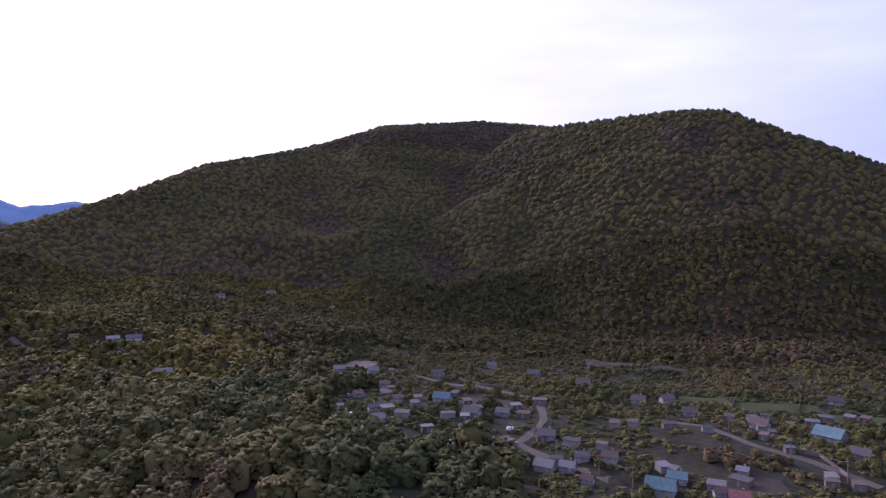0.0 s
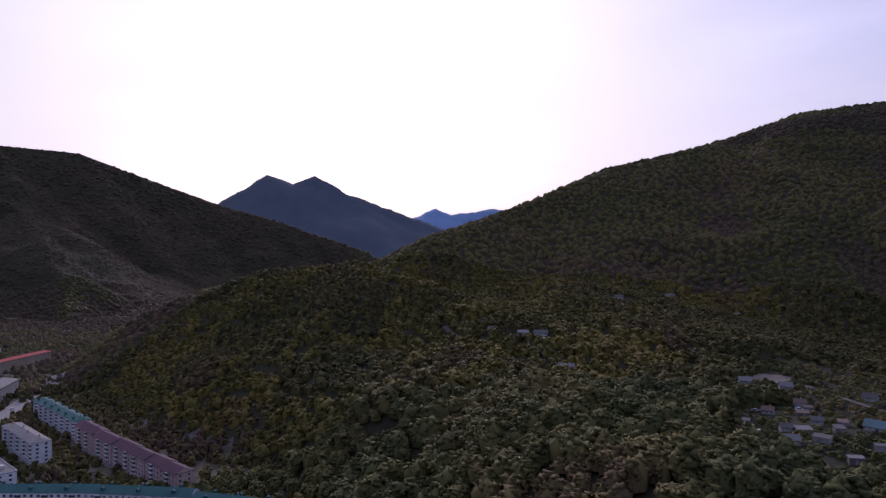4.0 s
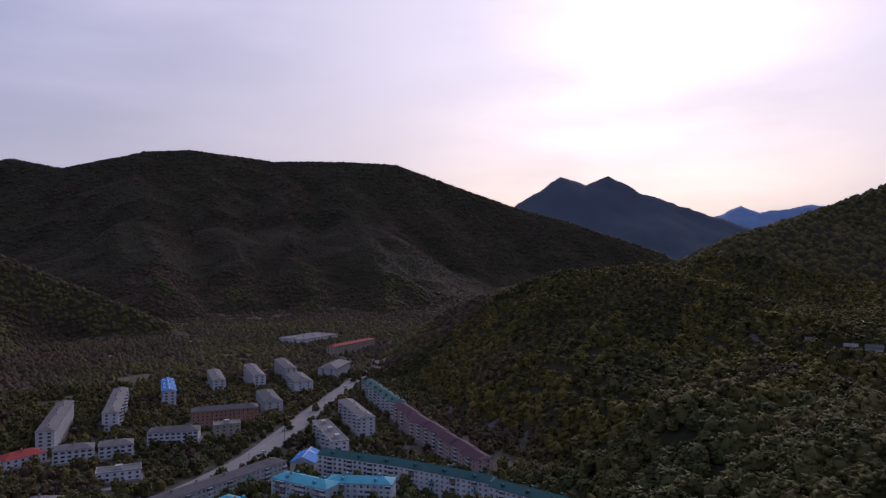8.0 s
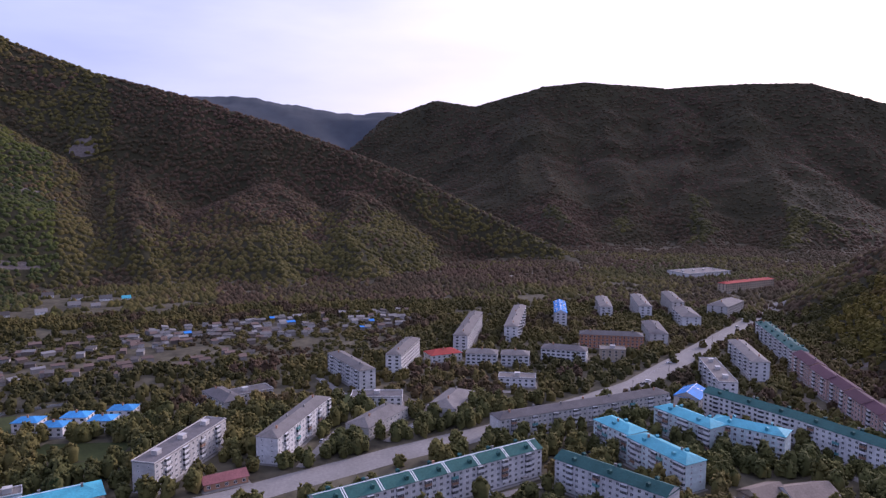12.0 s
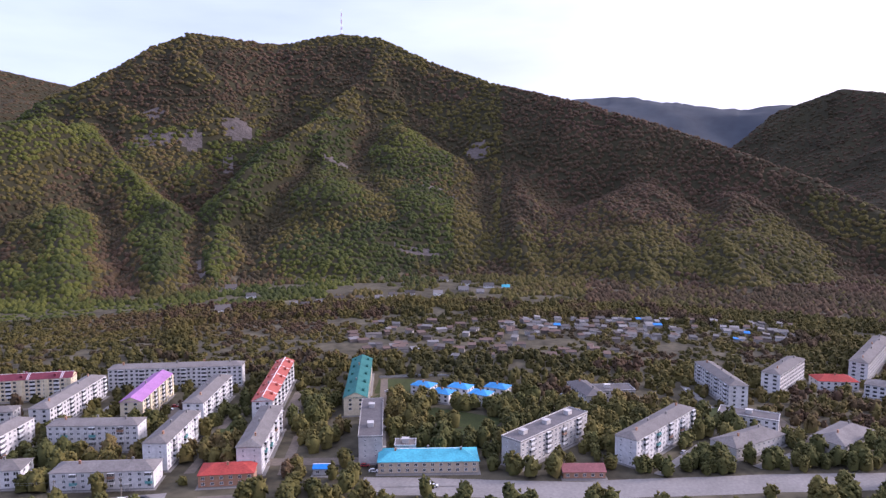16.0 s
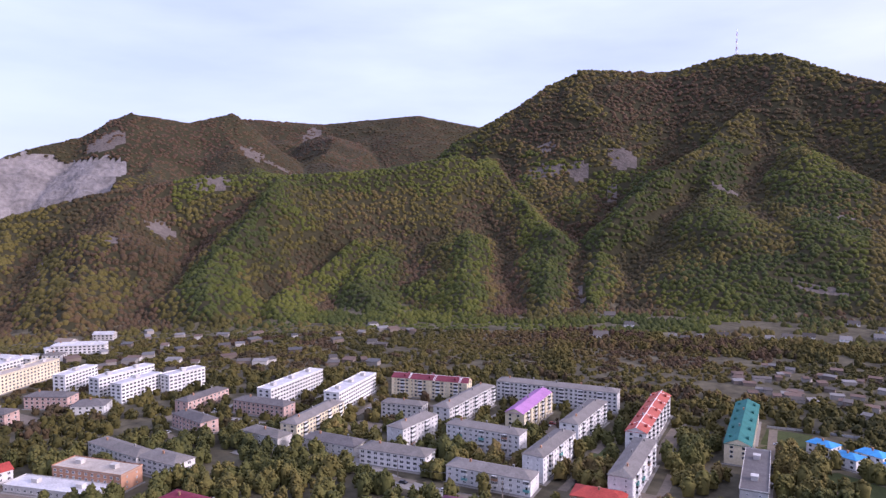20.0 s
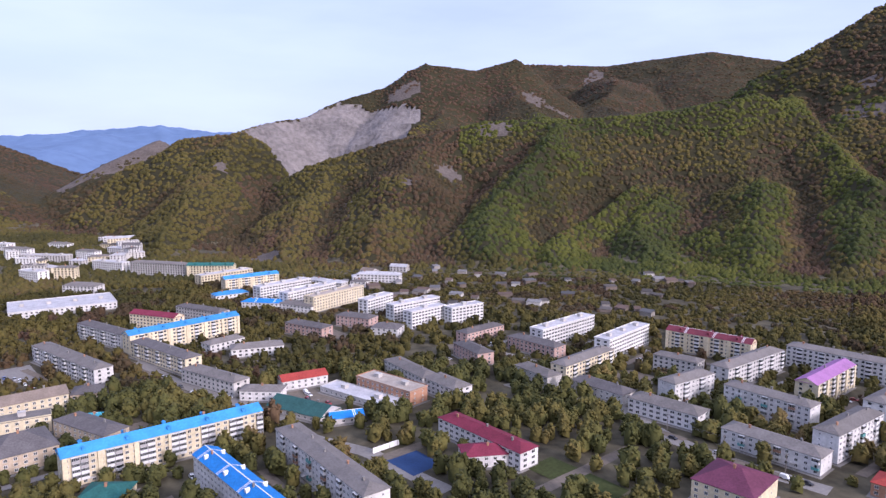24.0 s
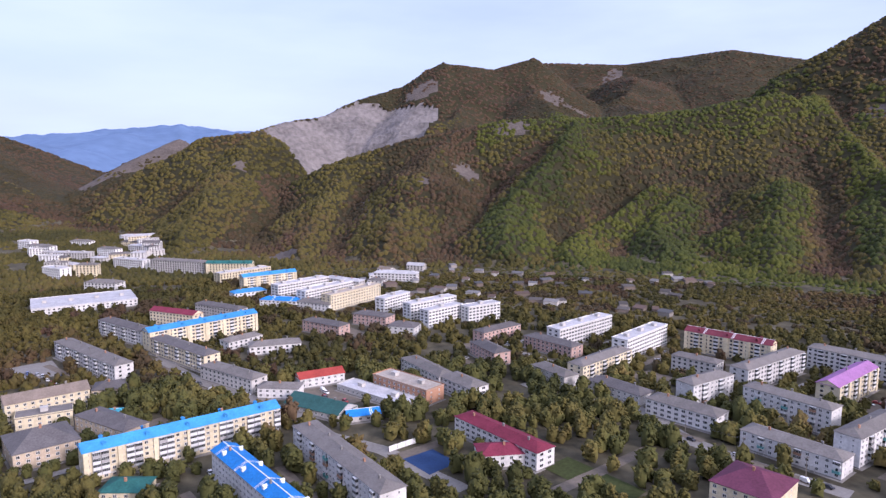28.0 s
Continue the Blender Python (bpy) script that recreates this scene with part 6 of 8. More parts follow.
shed(-550.2, -200.3, 115, 4.1, 5.5, 2.9, M_PLANK, M_RUST, "small shed with a worn roof")
shed(-576.7, -171.2, 205, 7.2, 5.7, 2.6, M_CONCRETE, M_TIN, "small garden shed with a shabby metal roof")
shed(-567.4, -91.5, 115, 4.0, 5.6, 3.1, M_WHITEWASH, M_TIN, "small garden shed with a shabby metal roof")
shed(-634.3, -122.7, 115, 4.3, 5.4, 3.2, M_CONCRETE, M_TIN, "small garden shed with a shabby metal roof")
shed(-529.5, -195.2, 115, 4.4, 4.4, 2.8, M_WHITEWASH, M_SLATE, "small shed with a worn roof")
shed(-564.6, -124.8, 115, 5.3, 4.9, 2.8, M_PLANK, M_TIN, "small garden shed with a shabby metal roof")
shed(-654.2, -54.4, 100, 4.1, 5.9, 2.5, M_PLANK, M_TIN, "small garden shed with a shabby metal roof")
shed(-619.4, -146.7, 115, 7.3, 5.3, 3.0, M_CONCRETE, M_TIN, "small garden shed with a shabby metal roof")
shed(-579.6, -165.9, 115, 5.8, 5.7, 2.8, M_WHITEWASH, M_TIN, "small garden shed with a shabby metal roof")
shed(-568.2, -194.8, 115, 5.9, 4.7, 2.7, M_PLANK, M_TIN, "small garden shed with a shabby metal roof")
shed(-618.0, -24.7, 190, 5.5, 5.0, 2.4, M_PLANK, M_TIN, "small garden shed with a shabby metal roof")
shed(-592.6, -172.2, 115, 4.3, 4.3, 3.1, M_CONCRETE, M_TIN, "small garden shed with a shabby metal roof")
shed(-544.0, -184.0, 205, 6.9, 5.1, 2.6, M_PLANK, M_RUST, "small shed with a worn roof")
shed(-593.0, -29.3, 100, 5.9, 6.0, 3.1, M_WHITEWASH, M_RUST, "small shed with a worn roof")
shed(-669.9, -16.6, 190, 7.6, 4.3, 2.7, M_PLANK, M_TIN, "small garden shed with a shabby metal roof")
shed(-643.2, -105.2, 115, 7.0, 4.9, 2.5, M_CONCRETE, M_SLATE, "small shed with a worn roof")
shed(-549.2, -190.6, 115, 4.6, 5.8, 2.6, M_PLANK, M_RUST, "small shed with a worn roof")
shed(-546.4, -199.1, 205, 6.8, 4.7, 2.4, M_WHITEWASH, M_RUST, "small shed with a worn roof")
shed(-637.5, -20.9, 100, 8.0, 5.9, 2.5, M_PLANK, M_TIN, "small garden shed with a shabby metal roof")
shed(-563.3, -134.3, 205, 7.2, 4.5, 3.0, M_PLANK, M_SLATE, "small shed with a worn roof")
shed(-541.8, -226.9, 130, 4.6, 5.9, 2.2, M_WHITEWASH, M_TIN, "small garden shed with a shabby metal roof")
shed(-548.5, -155.3, 115, 5.5, 5.0, 2.4, M_WHITEWASH, M_TIN, "small garden shed with a shabby metal roof")
shed(-608.3, -152.4, 115, 4.2, 4.9, 2.5, M_CONCRETE, M_TIN, "small garden shed with a shabby metal roof")
shed(-630.3, -59.0, 100, 5.0, 4.9, 2.8, M_CONCRETE, M_TIN, "small garden shed with a shabby metal roof")
shed(-437.8, -269.0, 124, 8.8, 5.5, 3.0, M_WHITEWASH, M_RUST, "small allotment shed among bushes")
shed(-534.6, -218.4, 99, 4.1, 5.3, 3.1, M_WHITEWASH, M_RUST, "small allotment shed among bushes")
shed(-476.2, -201.6, 127, 8.9, 5.0, 2.6, M_PLANK, M_RUST, "small allotment shed among bushes")
shed(-447.1, -270.3, 141, 6.7, 4.8, 2.6, M_WHITEWASH, M_RUST, "small allotment shed among bushes")
shed(-541.7, -158.3, 125, 4.8, 4.6, 2.7, M_WHITEWASH, M_RUST, "small allotment shed among bushes")
shed(-503.3, -136.3, 122, 7.1, 4.1, 2.8, M_PLANK, M_RUST, "small allotment shed among bushes")
shed(-431.2, -275.3, 133, 5.3, 4.9, 2.3, M_PLANK, M_RUST, "small allotment shed among bushes")
shed(-493.9, -124.3, 110, 5.0, 5.8, 2.4, M_WHITEWASH, M_RUST, "small allotment shed among bushes")
shed(-507.7, -269.0, 136, 8.7, 4.6, 2.6, M_WHITEWASH, M_TIN, "small allotment shed among bushes")
shed(-488.3, -309.8, 142, 4.4, 4.5, 2.4, M_PLANK, M_TIN, "small allotment shed among bushes")
shed(-490.9, -156.3, 113, 8.1, 4.0, 2.5, M_PLANK, M_RUST, "small allotment shed among bushes")
shed(-477.4, -265.7, 110, 6.7, 4.1, 2.4, M_PLANK, M_SLATE, "small allotment shed among bushes")
shed(-441.4, -275.4, 130, 6.3, 4.8, 2.2, M_WHITEWASH, M_TIN, "small allotment shed among bushes")
shed(-452.6, -274.3, 114, 7.2, 4.3, 2.3, M_PLANK, M_SLATE, "small allotment shed among bushes")
shed(-536.8, -265.5, 112, 8.9, 4.6, 2.3, M_PLANK, M_RUST, "small allotment shed among bushes")
shed(-475.9, -303.3, 139, 4.4, 4.4, 3.1, M_PLANK, M_RUST, "small allotment shed among bushes")
shed(-489.5, -278.3, 138, 6.4, 5.4, 2.5, M_PLANK, M_RUST, "small allotment shed among bushes")
shed(-467.1, -195.5, 110, 6.0, 5.1, 2.5, M_PLANK, M_RUST, "small allotment shed among bushes")
shed(-579.0, -161.8, 109, 8.7, 5.7, 2.4, M_PLANK, M_RUST, "small allotment shed among bushes")
shed(-510.2, -284.4, 101, 8.9, 4.8, 3.1, M_PLANK, M_TIN, "small allotment shed among bushes")
shed(-507.2, -313.9, 118, 6.8, 4.7, 2.9, M_WHITEWASH, M_TIN, "small allotment shed among bushes")
shed(-488.5, -221.0, 107, 7.0, 4.4, 2.7, M_WHITEWASH, M_RUST, "small allotment shed among bushes")
shed(-489.2, -190.4, 122, 7.6, 4.7, 2.9, M_WHITEWASH, M_RUST, "small allotment shed among bushes")
shed(-582.4, -127.6, 90, 7.0, 4.4, 3.2, M_PLANK, M_RUST, "small allotment shed among bushes")
shed(-522.3, -244.1, 100, 5.7, 5.6, 2.4, M_WHITEWASH, M_TIN, "small allotment shed among bushes")
shed(-461.2, -309.9, 138, 7.9, 4.1, 3.1, M_WHITEWASH, M_SLATE, "small allotment shed among bushes")
shed(-573.5, -124.4, 91, 6.7, 5.8, 2.6, M_WHITEWASH, M_RUST, "small allotment shed among bushes")
shed(-460.4, -325.7, 120, 6.2, 5.8, 2.9, M_PLANK, M_RUST, "small allotment shed among bushes")
shed(-493.7, -309.0, 117, 7.1, 4.3, 2.3, M_WHITEWASH, M_RUST, "small allotment shed among bushes")
shed(-535.0, -293.2, 120, 8.6, 5.1, 2.9, M_PLANK, M_RUST, "small allotment shed among bushes")
shed(-474.4, -245.4, 118, 8.6, 4.4, 2.3, M_WHITEWASH, M_RUST, "small allotment shed among bushes")
shed(-556.5, -227.2, 99, 8.4, 4.9, 3.0, M_WHITEWASH, M_TIN, "small allotment shed among bushes")
shed(-450.2, -197.5, 113, 4.7, 4.4, 2.8, M_WHITEWASH, M_RUST, "small allotment shed among bushes")
shed(-462.8, -252.6, 128, 8.4, 4.1, 3.1, M_WHITEWASH, M_TIN, "small allotment shed among bushes")
shed(-563.8, -153.3, 122, 7.2, 4.2, 2.9, M_WHITEWASH, M_SLATE, "small allotment shed among bushes")
shed(-585.0, -150.6, 100, 4.4, 5.3, 2.2, M_PLANK, M_TIN, "small allotment shed among bushes")
shed(-433.7, -262.9, 134, 8.6, 4.8, 2.5, M_WHITEWASH, M_SLATE, "small allotment shed among bushes")
shed(-490.9, -291.3, 137, 4.7, 5.1, 2.8, M_WHITEWASH, M_RUST, "small allotment shed among bushes")
shed(-486.1, -149.2, 121, 7.7, 4.4, 2.3, M_WHITEWASH, M_RUST, "small allotment shed among bushes")
shed(-517.0, -191.9, 125, 4.9, 4.2, 2.7, M_WHITEWASH, M_SLATE, "small allotment shed among bushes")
shed(-454.3, -240.9, 111, 5.2, 5.8, 2.9, M_PLANK, M_SLATE, "small allotment shed among bushes")
shed(-503.4, -243.9, 103, 5.3, 4.5, 2.9, M_WHITEWASH, M_TIN, "small allotment shed among bushes")
shed(-490.9, -289.8, 107, 4.8, 5.0, 2.4, M_WHITEWASH, M_SLATE, "small allotment shed among bushes")
shed(-439.8, -267.7, 117, 6.7, 5.2, 2.8, M_WHITEWASH, M_RUST, "small allotment shed among bushes")
shed(-423.8, -288.3, 139, 6.5, 5.2, 2.5, M_WHITEWASH, M_RUST, "small allotment shed among bushes")
shed(-438.4, -255.2, 140, 5.7, 6.0, 2.7, M_PLANK, M_TIN, "small allotment shed among bushes")
shed(-546.3, -180.7, 118, 6.9, 4.2, 2.7, M_WHITEWASH, M_RUST, "small allotment shed among bushes")
shed(-561.0, -208.4, 127, 5.9, 4.1, 2.5, M_PLANK, M_TIN, "small allotment shed among bushes")
shed(-472.7, -159.3, 112, 6.9, 5.4, 2.5, M_WHITEWASH, M_RUST, "small allotment shed among bushes")
shed(-510.4, -141.6, 97, 4.1, 5.4, 2.9, M_WHITEWASH, M_RUST, "small allotment shed among bushes")
shed(-491.7, -218.7, 104, 7.5, 5.1, 2.6, M_PLANK, M_RUST, "small allotment shed among bushes")
shed(-529.7, -215.9, 121, 4.9, 4.8, 2.4, M_WHITEWASH, M_RUST, "small allotment shed among bushes")
shed(-509.5, -330.7, 122, 5.0, 5.0, 2.4, M_PLANK, M_TIN, "small allotment shed among bushes")
shed(-506.4, -121.7, 104, 6.0, 4.1, 2.5, M_WHITEWASH, M_SLATE, "small allotment shed among bushes")
shed(-604.5, -141.2, 121, 6.4, 4.9, 2.5, M_PLANK, M_RUST, "small allotment shed among bushes")
shed(-508.5, -202.8, 100, 5.1, 6.0, 3.0, M_WHITEWASH, M_TIN, "small allotment shed among bushes")
shed(-436.1, -285.4, 133, 5.1, 4.9, 3.2, M_WHITEWASH, M_SLATE, "small allotment shed among bushes")
shed(-446.9, -274.7, 112, 6.5, 4.7, 3.1, M_WHITEWASH, M_RUST, "small allotment shed among bushes")
shed(-564.6, -123.2, 94, 5.4, 5.8, 2.4, M_PLANK, M_SLATE, "small allotment shed among bushes")
shed(-557.7, -261.6, 127, 4.7, 5.5, 2.4, M_WHITEWASH, M_RUST, "small allotment shed among bushes")
shed(-444.6, -305.8, 134, 8.6, 4.4, 2.4, M_PLANK, M_RUST, "small allotment shed among bushes")
shed(-518.7, -244.2, 100, 5.7, 5.6, 2.9, M_WHITEWASH, M_SLATE, "small allotment shed among bushes")
shed(-503.8, -333.1, 131, 4.5, 5.4, 2.8, M_WHITEWASH, M_RUST, "small allotment shed among bushes")
shed(-489.3, -199.5, 110, 4.9, 5.7, 2.3, M_WHITEWASH, M_SLATE, "small allotment shed among bushes")
shed(-463.7, -329.5, 134, 8.2, 4.7, 2.2, M_PLANK, M_RUST, "small allotment shed among bushes")
shed(-443.2, -313.7, 143, 7.6, 5.3, 2.6, M_PLANK, M_TIN, "small allotment shed among bushes")
shed(-516.3, -265.5, 114, 4.5, 4.6, 2.8, M_PLANK, M_RUST, "small allotment shed among bushes")
shed(-466.4, -305.7, 127, 5.1, 4.9, 2.7, M_WHITEWASH, M_SLATE, "small allotment shed among bushes")
shed(-512.8, -217.1, 105, 4.3, 5.6, 2.7, M_PLANK, M_RUST, "small allotment shed among bushes")
shed(-539.6, -129.0, 108, 6.2, 4.3, 3.2, M_PLANK, M_SLATE, "small allotment shed among bushes")
shed(-436.5, -219.4, 102, 6.5, 5.0, 2.4, M_WHITEWASH, M_TIN, "small allotment shed among bushes")
shed(-449.5, -318.2, 105, 7.5, 5.7, 3.1, M_PLANK, M_RUST, "small allotment shed among bushes")
shed(-545.9, -191.0, 108, 5.5, 4.6, 2.3, M_PLANK, M_RUST, "small allotment shed among bushes")
shed(-618.7, -138.8, 121, 5.0, 4.2, 2.9, M_PLANK, M_SLATE, "small allotment shed among bushes")
shed(-437.3, -290.3, 124, 8.8, 4.0, 2.3, M_WHITEWASH, M_TIN, "small allotment shed among bushes")
shed(-470.1, -222.7, 118, 6.0, 4.9, 2.8, M_PLANK, M_RUST, "small allotment shed among bushes")
shed(-454.9, -243.6, 108, 6.4, 4.5, 2.6, M_WHITEWASH, M_RUST, "small allotment shed among bushes")
shed(-556.1, -126.1, 91, 5.7, 4.1, 2.4, M_PLANK, M_RUST, "small allotment shed among bushes")
shed(-509.9, -291.2, 104, 4.9, 5.0, 2.5, M_WHITEWASH, M_RUST, "small allotment shed among bushes")
shed(-454.5, -225.9, 111, 8.1, 4.8, 3.1, M_WHITEWASH, M_RUST, "small allotment shed among bushes")
shed(-199.4, -690.8, 187, 11.1, 5.1, 2.9, M_PLANK, M_RUST, "low garage with a flat pale roof")
shed(-168.9, -643.7, 165, 8.5, 5.6, 2.9, M_CONCRETE, M_TIN, "low garage with a flat pale roof")
shed(-325.8, -635.8, 176, 11.4, 7.1, 3.6, M_PLANK, M_RUST, "low garage with a flat pale roof")
shed(-228.8, -528.5, 134, 9.8, 7.8, 2.8, M_PLANK, M_RUST, "low garage with a flat pale roof")
shed(-166.8, -699.6, 150, 11.6, 6.3, 2.8, M_WHITEWASH, M_TIN, "low garage with a flat pale roof")
shed(-105.8, -754.0, 199, 7.5, 6.2, 3.6, M_WHITEWASH, M_TIN, "low garage with a flat pale roof")
shed(-30.0, -587.9, 162, 6.8, 7.8, 2.7, M_PLANK, M_SLATE, "low garage with a flat pale roof")
shed(-173.9, -565.2, 183, 6.7, 7.2, 2.4, M_CONCRETE, M_SLATE, "low garage with a flat pale roof")
shed(-289.3, -636.8, 134, 7.2, 6.8, 3.3, M_WHITEWASH, M_TIN, "low garage with a flat pale roof")
shed(-107.3, -670.6, 154, 6.6, 6.9, 3.3, M_WHITEWASH, M_RUST, "low garage with a flat pale roof")
shed(-88.2, -636.0, 166, 9.6, 7.5, 3.0, M_WHITEWASH, M_TIN, "low garage with a flat pale roof")
shed(-103.6, -605.7, 147, 12.2, 6.2, 2.8, M_CONCRETE, M_TIN, "low garage with a flat pale roof")
shed(-100.8, -726.7, 177, 5.2, 7.6, 2.8, M_PLANK, M_TIN, "low garage with a flat pale roof")
shed(-129.6, -720.0, 159, 9.3, 6.2, 2.8, M_WHITEWASH, M_TIN, "low garage with a flat pale roof")
shed(-152.6, -570.7, 161, 11.1, 6.4, 2.5, M_PLANK, M_SLATE, "low garage with a flat pale roof")
shed(-278.6, -588.5, 148, 9.1, 7.5, 2.9, M_WHITEWASH, M_SLATE, "low garage with a flat pale roof")
shed(-214.5, -527.1, 148, 9.5, 6.6, 2.4, M_PLANK, M_SLATE, "low garage with a flat pale roof")
shed(-58.6, -564.4, 151, 11.9, 5.5, 3.4, M_WHITEWASH, M_SLATE, "low garage with a flat pale roof")
shed(-30.9, -651.9, 198, 11.8, 7.6, 3.6, M_PLANK, M_RUST, "low garage with a flat pale roof")
shed(-57.9, -623.9, 175, 7.8, 6.5, 2.4, M_WHITEWASH, M_RUST, "low garage with a flat pale roof")
shed(-281.3, -574.1, 129, 12.1, 5.3, 2.5, M_PLANK, M_SLATE, "low garage with a flat pale roof")
shed(-34.9, -696.1, 195, 5.4, 6.3, 2.5, M_CONCRETE, M_TIN, "low garage with a flat pale roof")
shed(-115.7, -645.9, 199, 7.4, 6.0, 3.5, M_PLANK, M_TIN, "low garage with a flat pale roof")
shed(-75.8, -629.0, 151, 11.8, 6.3, 3.0, M_CONCRETE, M_RUST, "low garage with a flat pale roof")
shed(-47.5, -610.6, 194, 11.9, 5.8, 2.7, M_PLANK, M_SLATE, "low garage with a flat pale roof")
shed(-155.0, -645.5, 168, 10.6, 6.0, 2.8, M_PLANK, M_SLATE, "low garage with a flat pale roof")
shed(-142.5, -697.6, 162, 7.4, 6.4, 3.6, M_CONCRETE, M_RUST, "low garage with a flat pale roof")
shed(-239.5, -521.9, 163, 5.1, 7.2, 2.9, M_PLANK, M_RUST, "low garage with a flat pale roof")
shed(-163.2, -559.7, 149, 12.1, 6.6, 3.3, M_CONCRETE, M_TIN, "low garage with a flat pale roof")
shed(-241.9, -509.4, 130, 10.5, 7.4, 3.3, M_WHITEWASH, M_TIN, "low garage with a flat pale roof")
shed(-78.8, -698.9, 152, 9.5, 6.7, 2.4, M_PLANK, M_TIN, "low garage with a flat pale roof")
shed(-226.5, -657.5, 171, 5.9, 6.1, 2.6, M_CONCRETE, M_TIN, "low garage with a flat pale roof")
shed(-5.2, -681.3, 179, 5.4, 7.4, 2.8, M_WHITEWASH, M_TIN, "low garage with a flat pale roof")
shed(-203.8, -590.7, 161, 11.9, 6.6, 2.8, M_PLANK, M_TIN, "low garage with a flat pale roof")
shed(-194.2, -639.0, 165, 7.8, 5.0, 2.4, M_PLANK, M_SLATE, "low garage with a flat pale roof")
shed(-32.8, -593.2, 182, 6.9, 7.1, 3.2, M_PLANK, M_TIN, "low garage with a flat pale roof")
shed(-269.1, -645.9, 187, 6.1, 5.9, 2.7, M_WHITEWASH, M_RUST, "low garage with a flat pale roof")
shed(-56.4, -667.8, 187, 5.5, 7.8, 3.4, M_CONCRETE, M_TIN, "low garage with a flat pale roof")
shed(-337.4, -615.2, 140, 6.0, 5.5, 3.4, M_PLANK, M_RUST, "low garage with a flat pale roof")
shed(-253.3, -613.5, 180, 11.1, 7.1, 3.4, M_PLANK, M_SLATE, "low garage with a flat pale roof")
shed(-335.6, -635.2, 177, 7.8, 6.2, 2.4, M_PLANK, M_SLATE, "low garage with a flat pale roof")
shed(-339.0, -622.5, 178, 8.1, 7.1, 2.7, M_PLANK, M_TIN, "low garage with a flat pale roof")
shed(-117.4, -588.5, 153, 6.3, 5.8, 2.6, M_WHITEWASH, M_RUST, "low garage with a flat pale roof")
shed(-318.6, -645.1, 173, 11.7, 8.0, 3.3, M_WHITEWASH, M_TIN, "low garage with a flat pale roof")
shed(-70.9, -617.7, 156, 11.1, 6.7, 3.4, M_WHITEWASH, M_SLATE, "low garage with a flat pale roof")
shed(-94.4, -566.5, 180, 8.0, 6.7, 2.9, M_CONCRETE, M_SLATE, "low garage with a flat pale roof")
shed(-186.9, -658.9, 193, 12.1, 7.3, 2.7, M_PLANK, M_TIN, "low garage with a flat pale roof")
shed(-220.7, -543.3, 167, 6.7, 7.2, 3.0, M_WHITEWASH, M_SLATE, "low garage with a flat pale roof")
shed(-146.7, -595.8, 181, 12.9, 5.3, 3.1, M_PLANK, M_RUST, "low garage with a flat pale roof")
shed(-322.3, -678.0, 172, 10.0, 6.8, 2.8, M_CONCRETE, M_SLATE, "low garage with a flat pale roof")
shed(-19.3, 328.4, -11, 6.7, 4.1, 2.2, M_WHITEWASH, M_SLATE, "weathered yard shed beside a village house")
shed(16.5, 336.6, 8, 5.3, 4.1, 2.2, M_PLANK, M_SLATE, "weathered yard shed beside a village house")
shed(-51.4, 345.2, 8, 3.2, 3.3, 2.5, M_WHITEWASH, M_SLATE, "weathered yard shed beside a village house")
shed(25.3, 275.8, -14, 6.6, 3.3, 2.0, M_PLANK, M_TIN, "weathered yard shed beside a village house")
shed(110.4, 287.5, -7, 4.1, 2.6, 2.1, M_WHITEWASH, M_SLATE, "weathered yard shed beside a village house")
shed(18.2, 290.4, -19, 5.7, 4.3, 2.5, M_PLANK, M_TIN, "weathered yard shed beside a village house")
shed(192.2, 312.7, -50, 3.9, 4.1, 2.0, M_PLANK, M_RUST, "weathered yard shed beside a village house")
shed(139.3, 309.0, 4, 4.8, 4.3, 2.5, M_PLANK, M_SLATE, "weathered yard shed beside a village house")
shed(131.9, 282.7, -42, 3.2, 3.9, 2.3, M_PLANK, M_RUST, "weathered yard shed beside a village house")
shed(151.2, 300.0, -30, 3.3, 3.2, 2.5, M_WHITEWASH, M_RUST, "weathered yard shed beside a village house")
shed(-13.2, 362.8, 11, 4.1, 4.3, 1.9, M_PLANK, M_RUST, "weathered yard shed beside a village house")
shed(23.0, 285.1, 18, 5.6, 2.8, 2.3, M_PLANK, M_TIN, "weathered yard shed beside a village house")
shed(138.1, 304.1, -48, 3.7, 2.8, 2.6, M_PLANK, M_RUST, "weathered yard shed beside a village house")
shed(2.8, 289.0, 26, 4.2, 3.4, 2.3, M_PLANK, M_TIN, "weathered yard shed beside a village house")
shed(43.6, 265.4, -2, 5.4, 2.8, 2.4, M_WHITEWASH, M_SLATE, "weathered yard shed beside a village house")
shed(-27.6, 340.9, 26, 6.6, 4.5, 1.9, M_PLANK, M_TIN, "weathered yard shed beside a village house")
shed(134.5, 267.0, -5, 3.7, 2.7, 2.2, M_PLANK, M_TIN, "weathered yard shed beside a village house")
shed(28.4, 286.6, 19, 4.3, 4.3, 2.2, M_PLANK, M_TIN, "weathered yard shed beside a village house")
shed(138.6, 289.6, -21, 3.1, 3.2, 1.9, M_PLANK, M_SLATE, "weathered yard shed beside a village house")
shed(-18.7, 295.4, 15, 5.5, 3.4, 1.9, M_PLANK, M_RUST, "weathered yard shed beside a village house")
shed(173.2, 312.2, -38, 6.4, 3.2, 2.4, M_PLANK, M_SLATE, "weathered yard shed beside a village house")
shed(138.0, 297.5, -10, 4.5, 3.3, 2.0, M_WHITEWASH, M_TIN, "weathered yard shed beside a village house")
shed(63.1, 272.8, -38, 4.2, 2.6, 2.5, M_WHITEWASH, M_RUST, "weathered yard shed beside a village house")
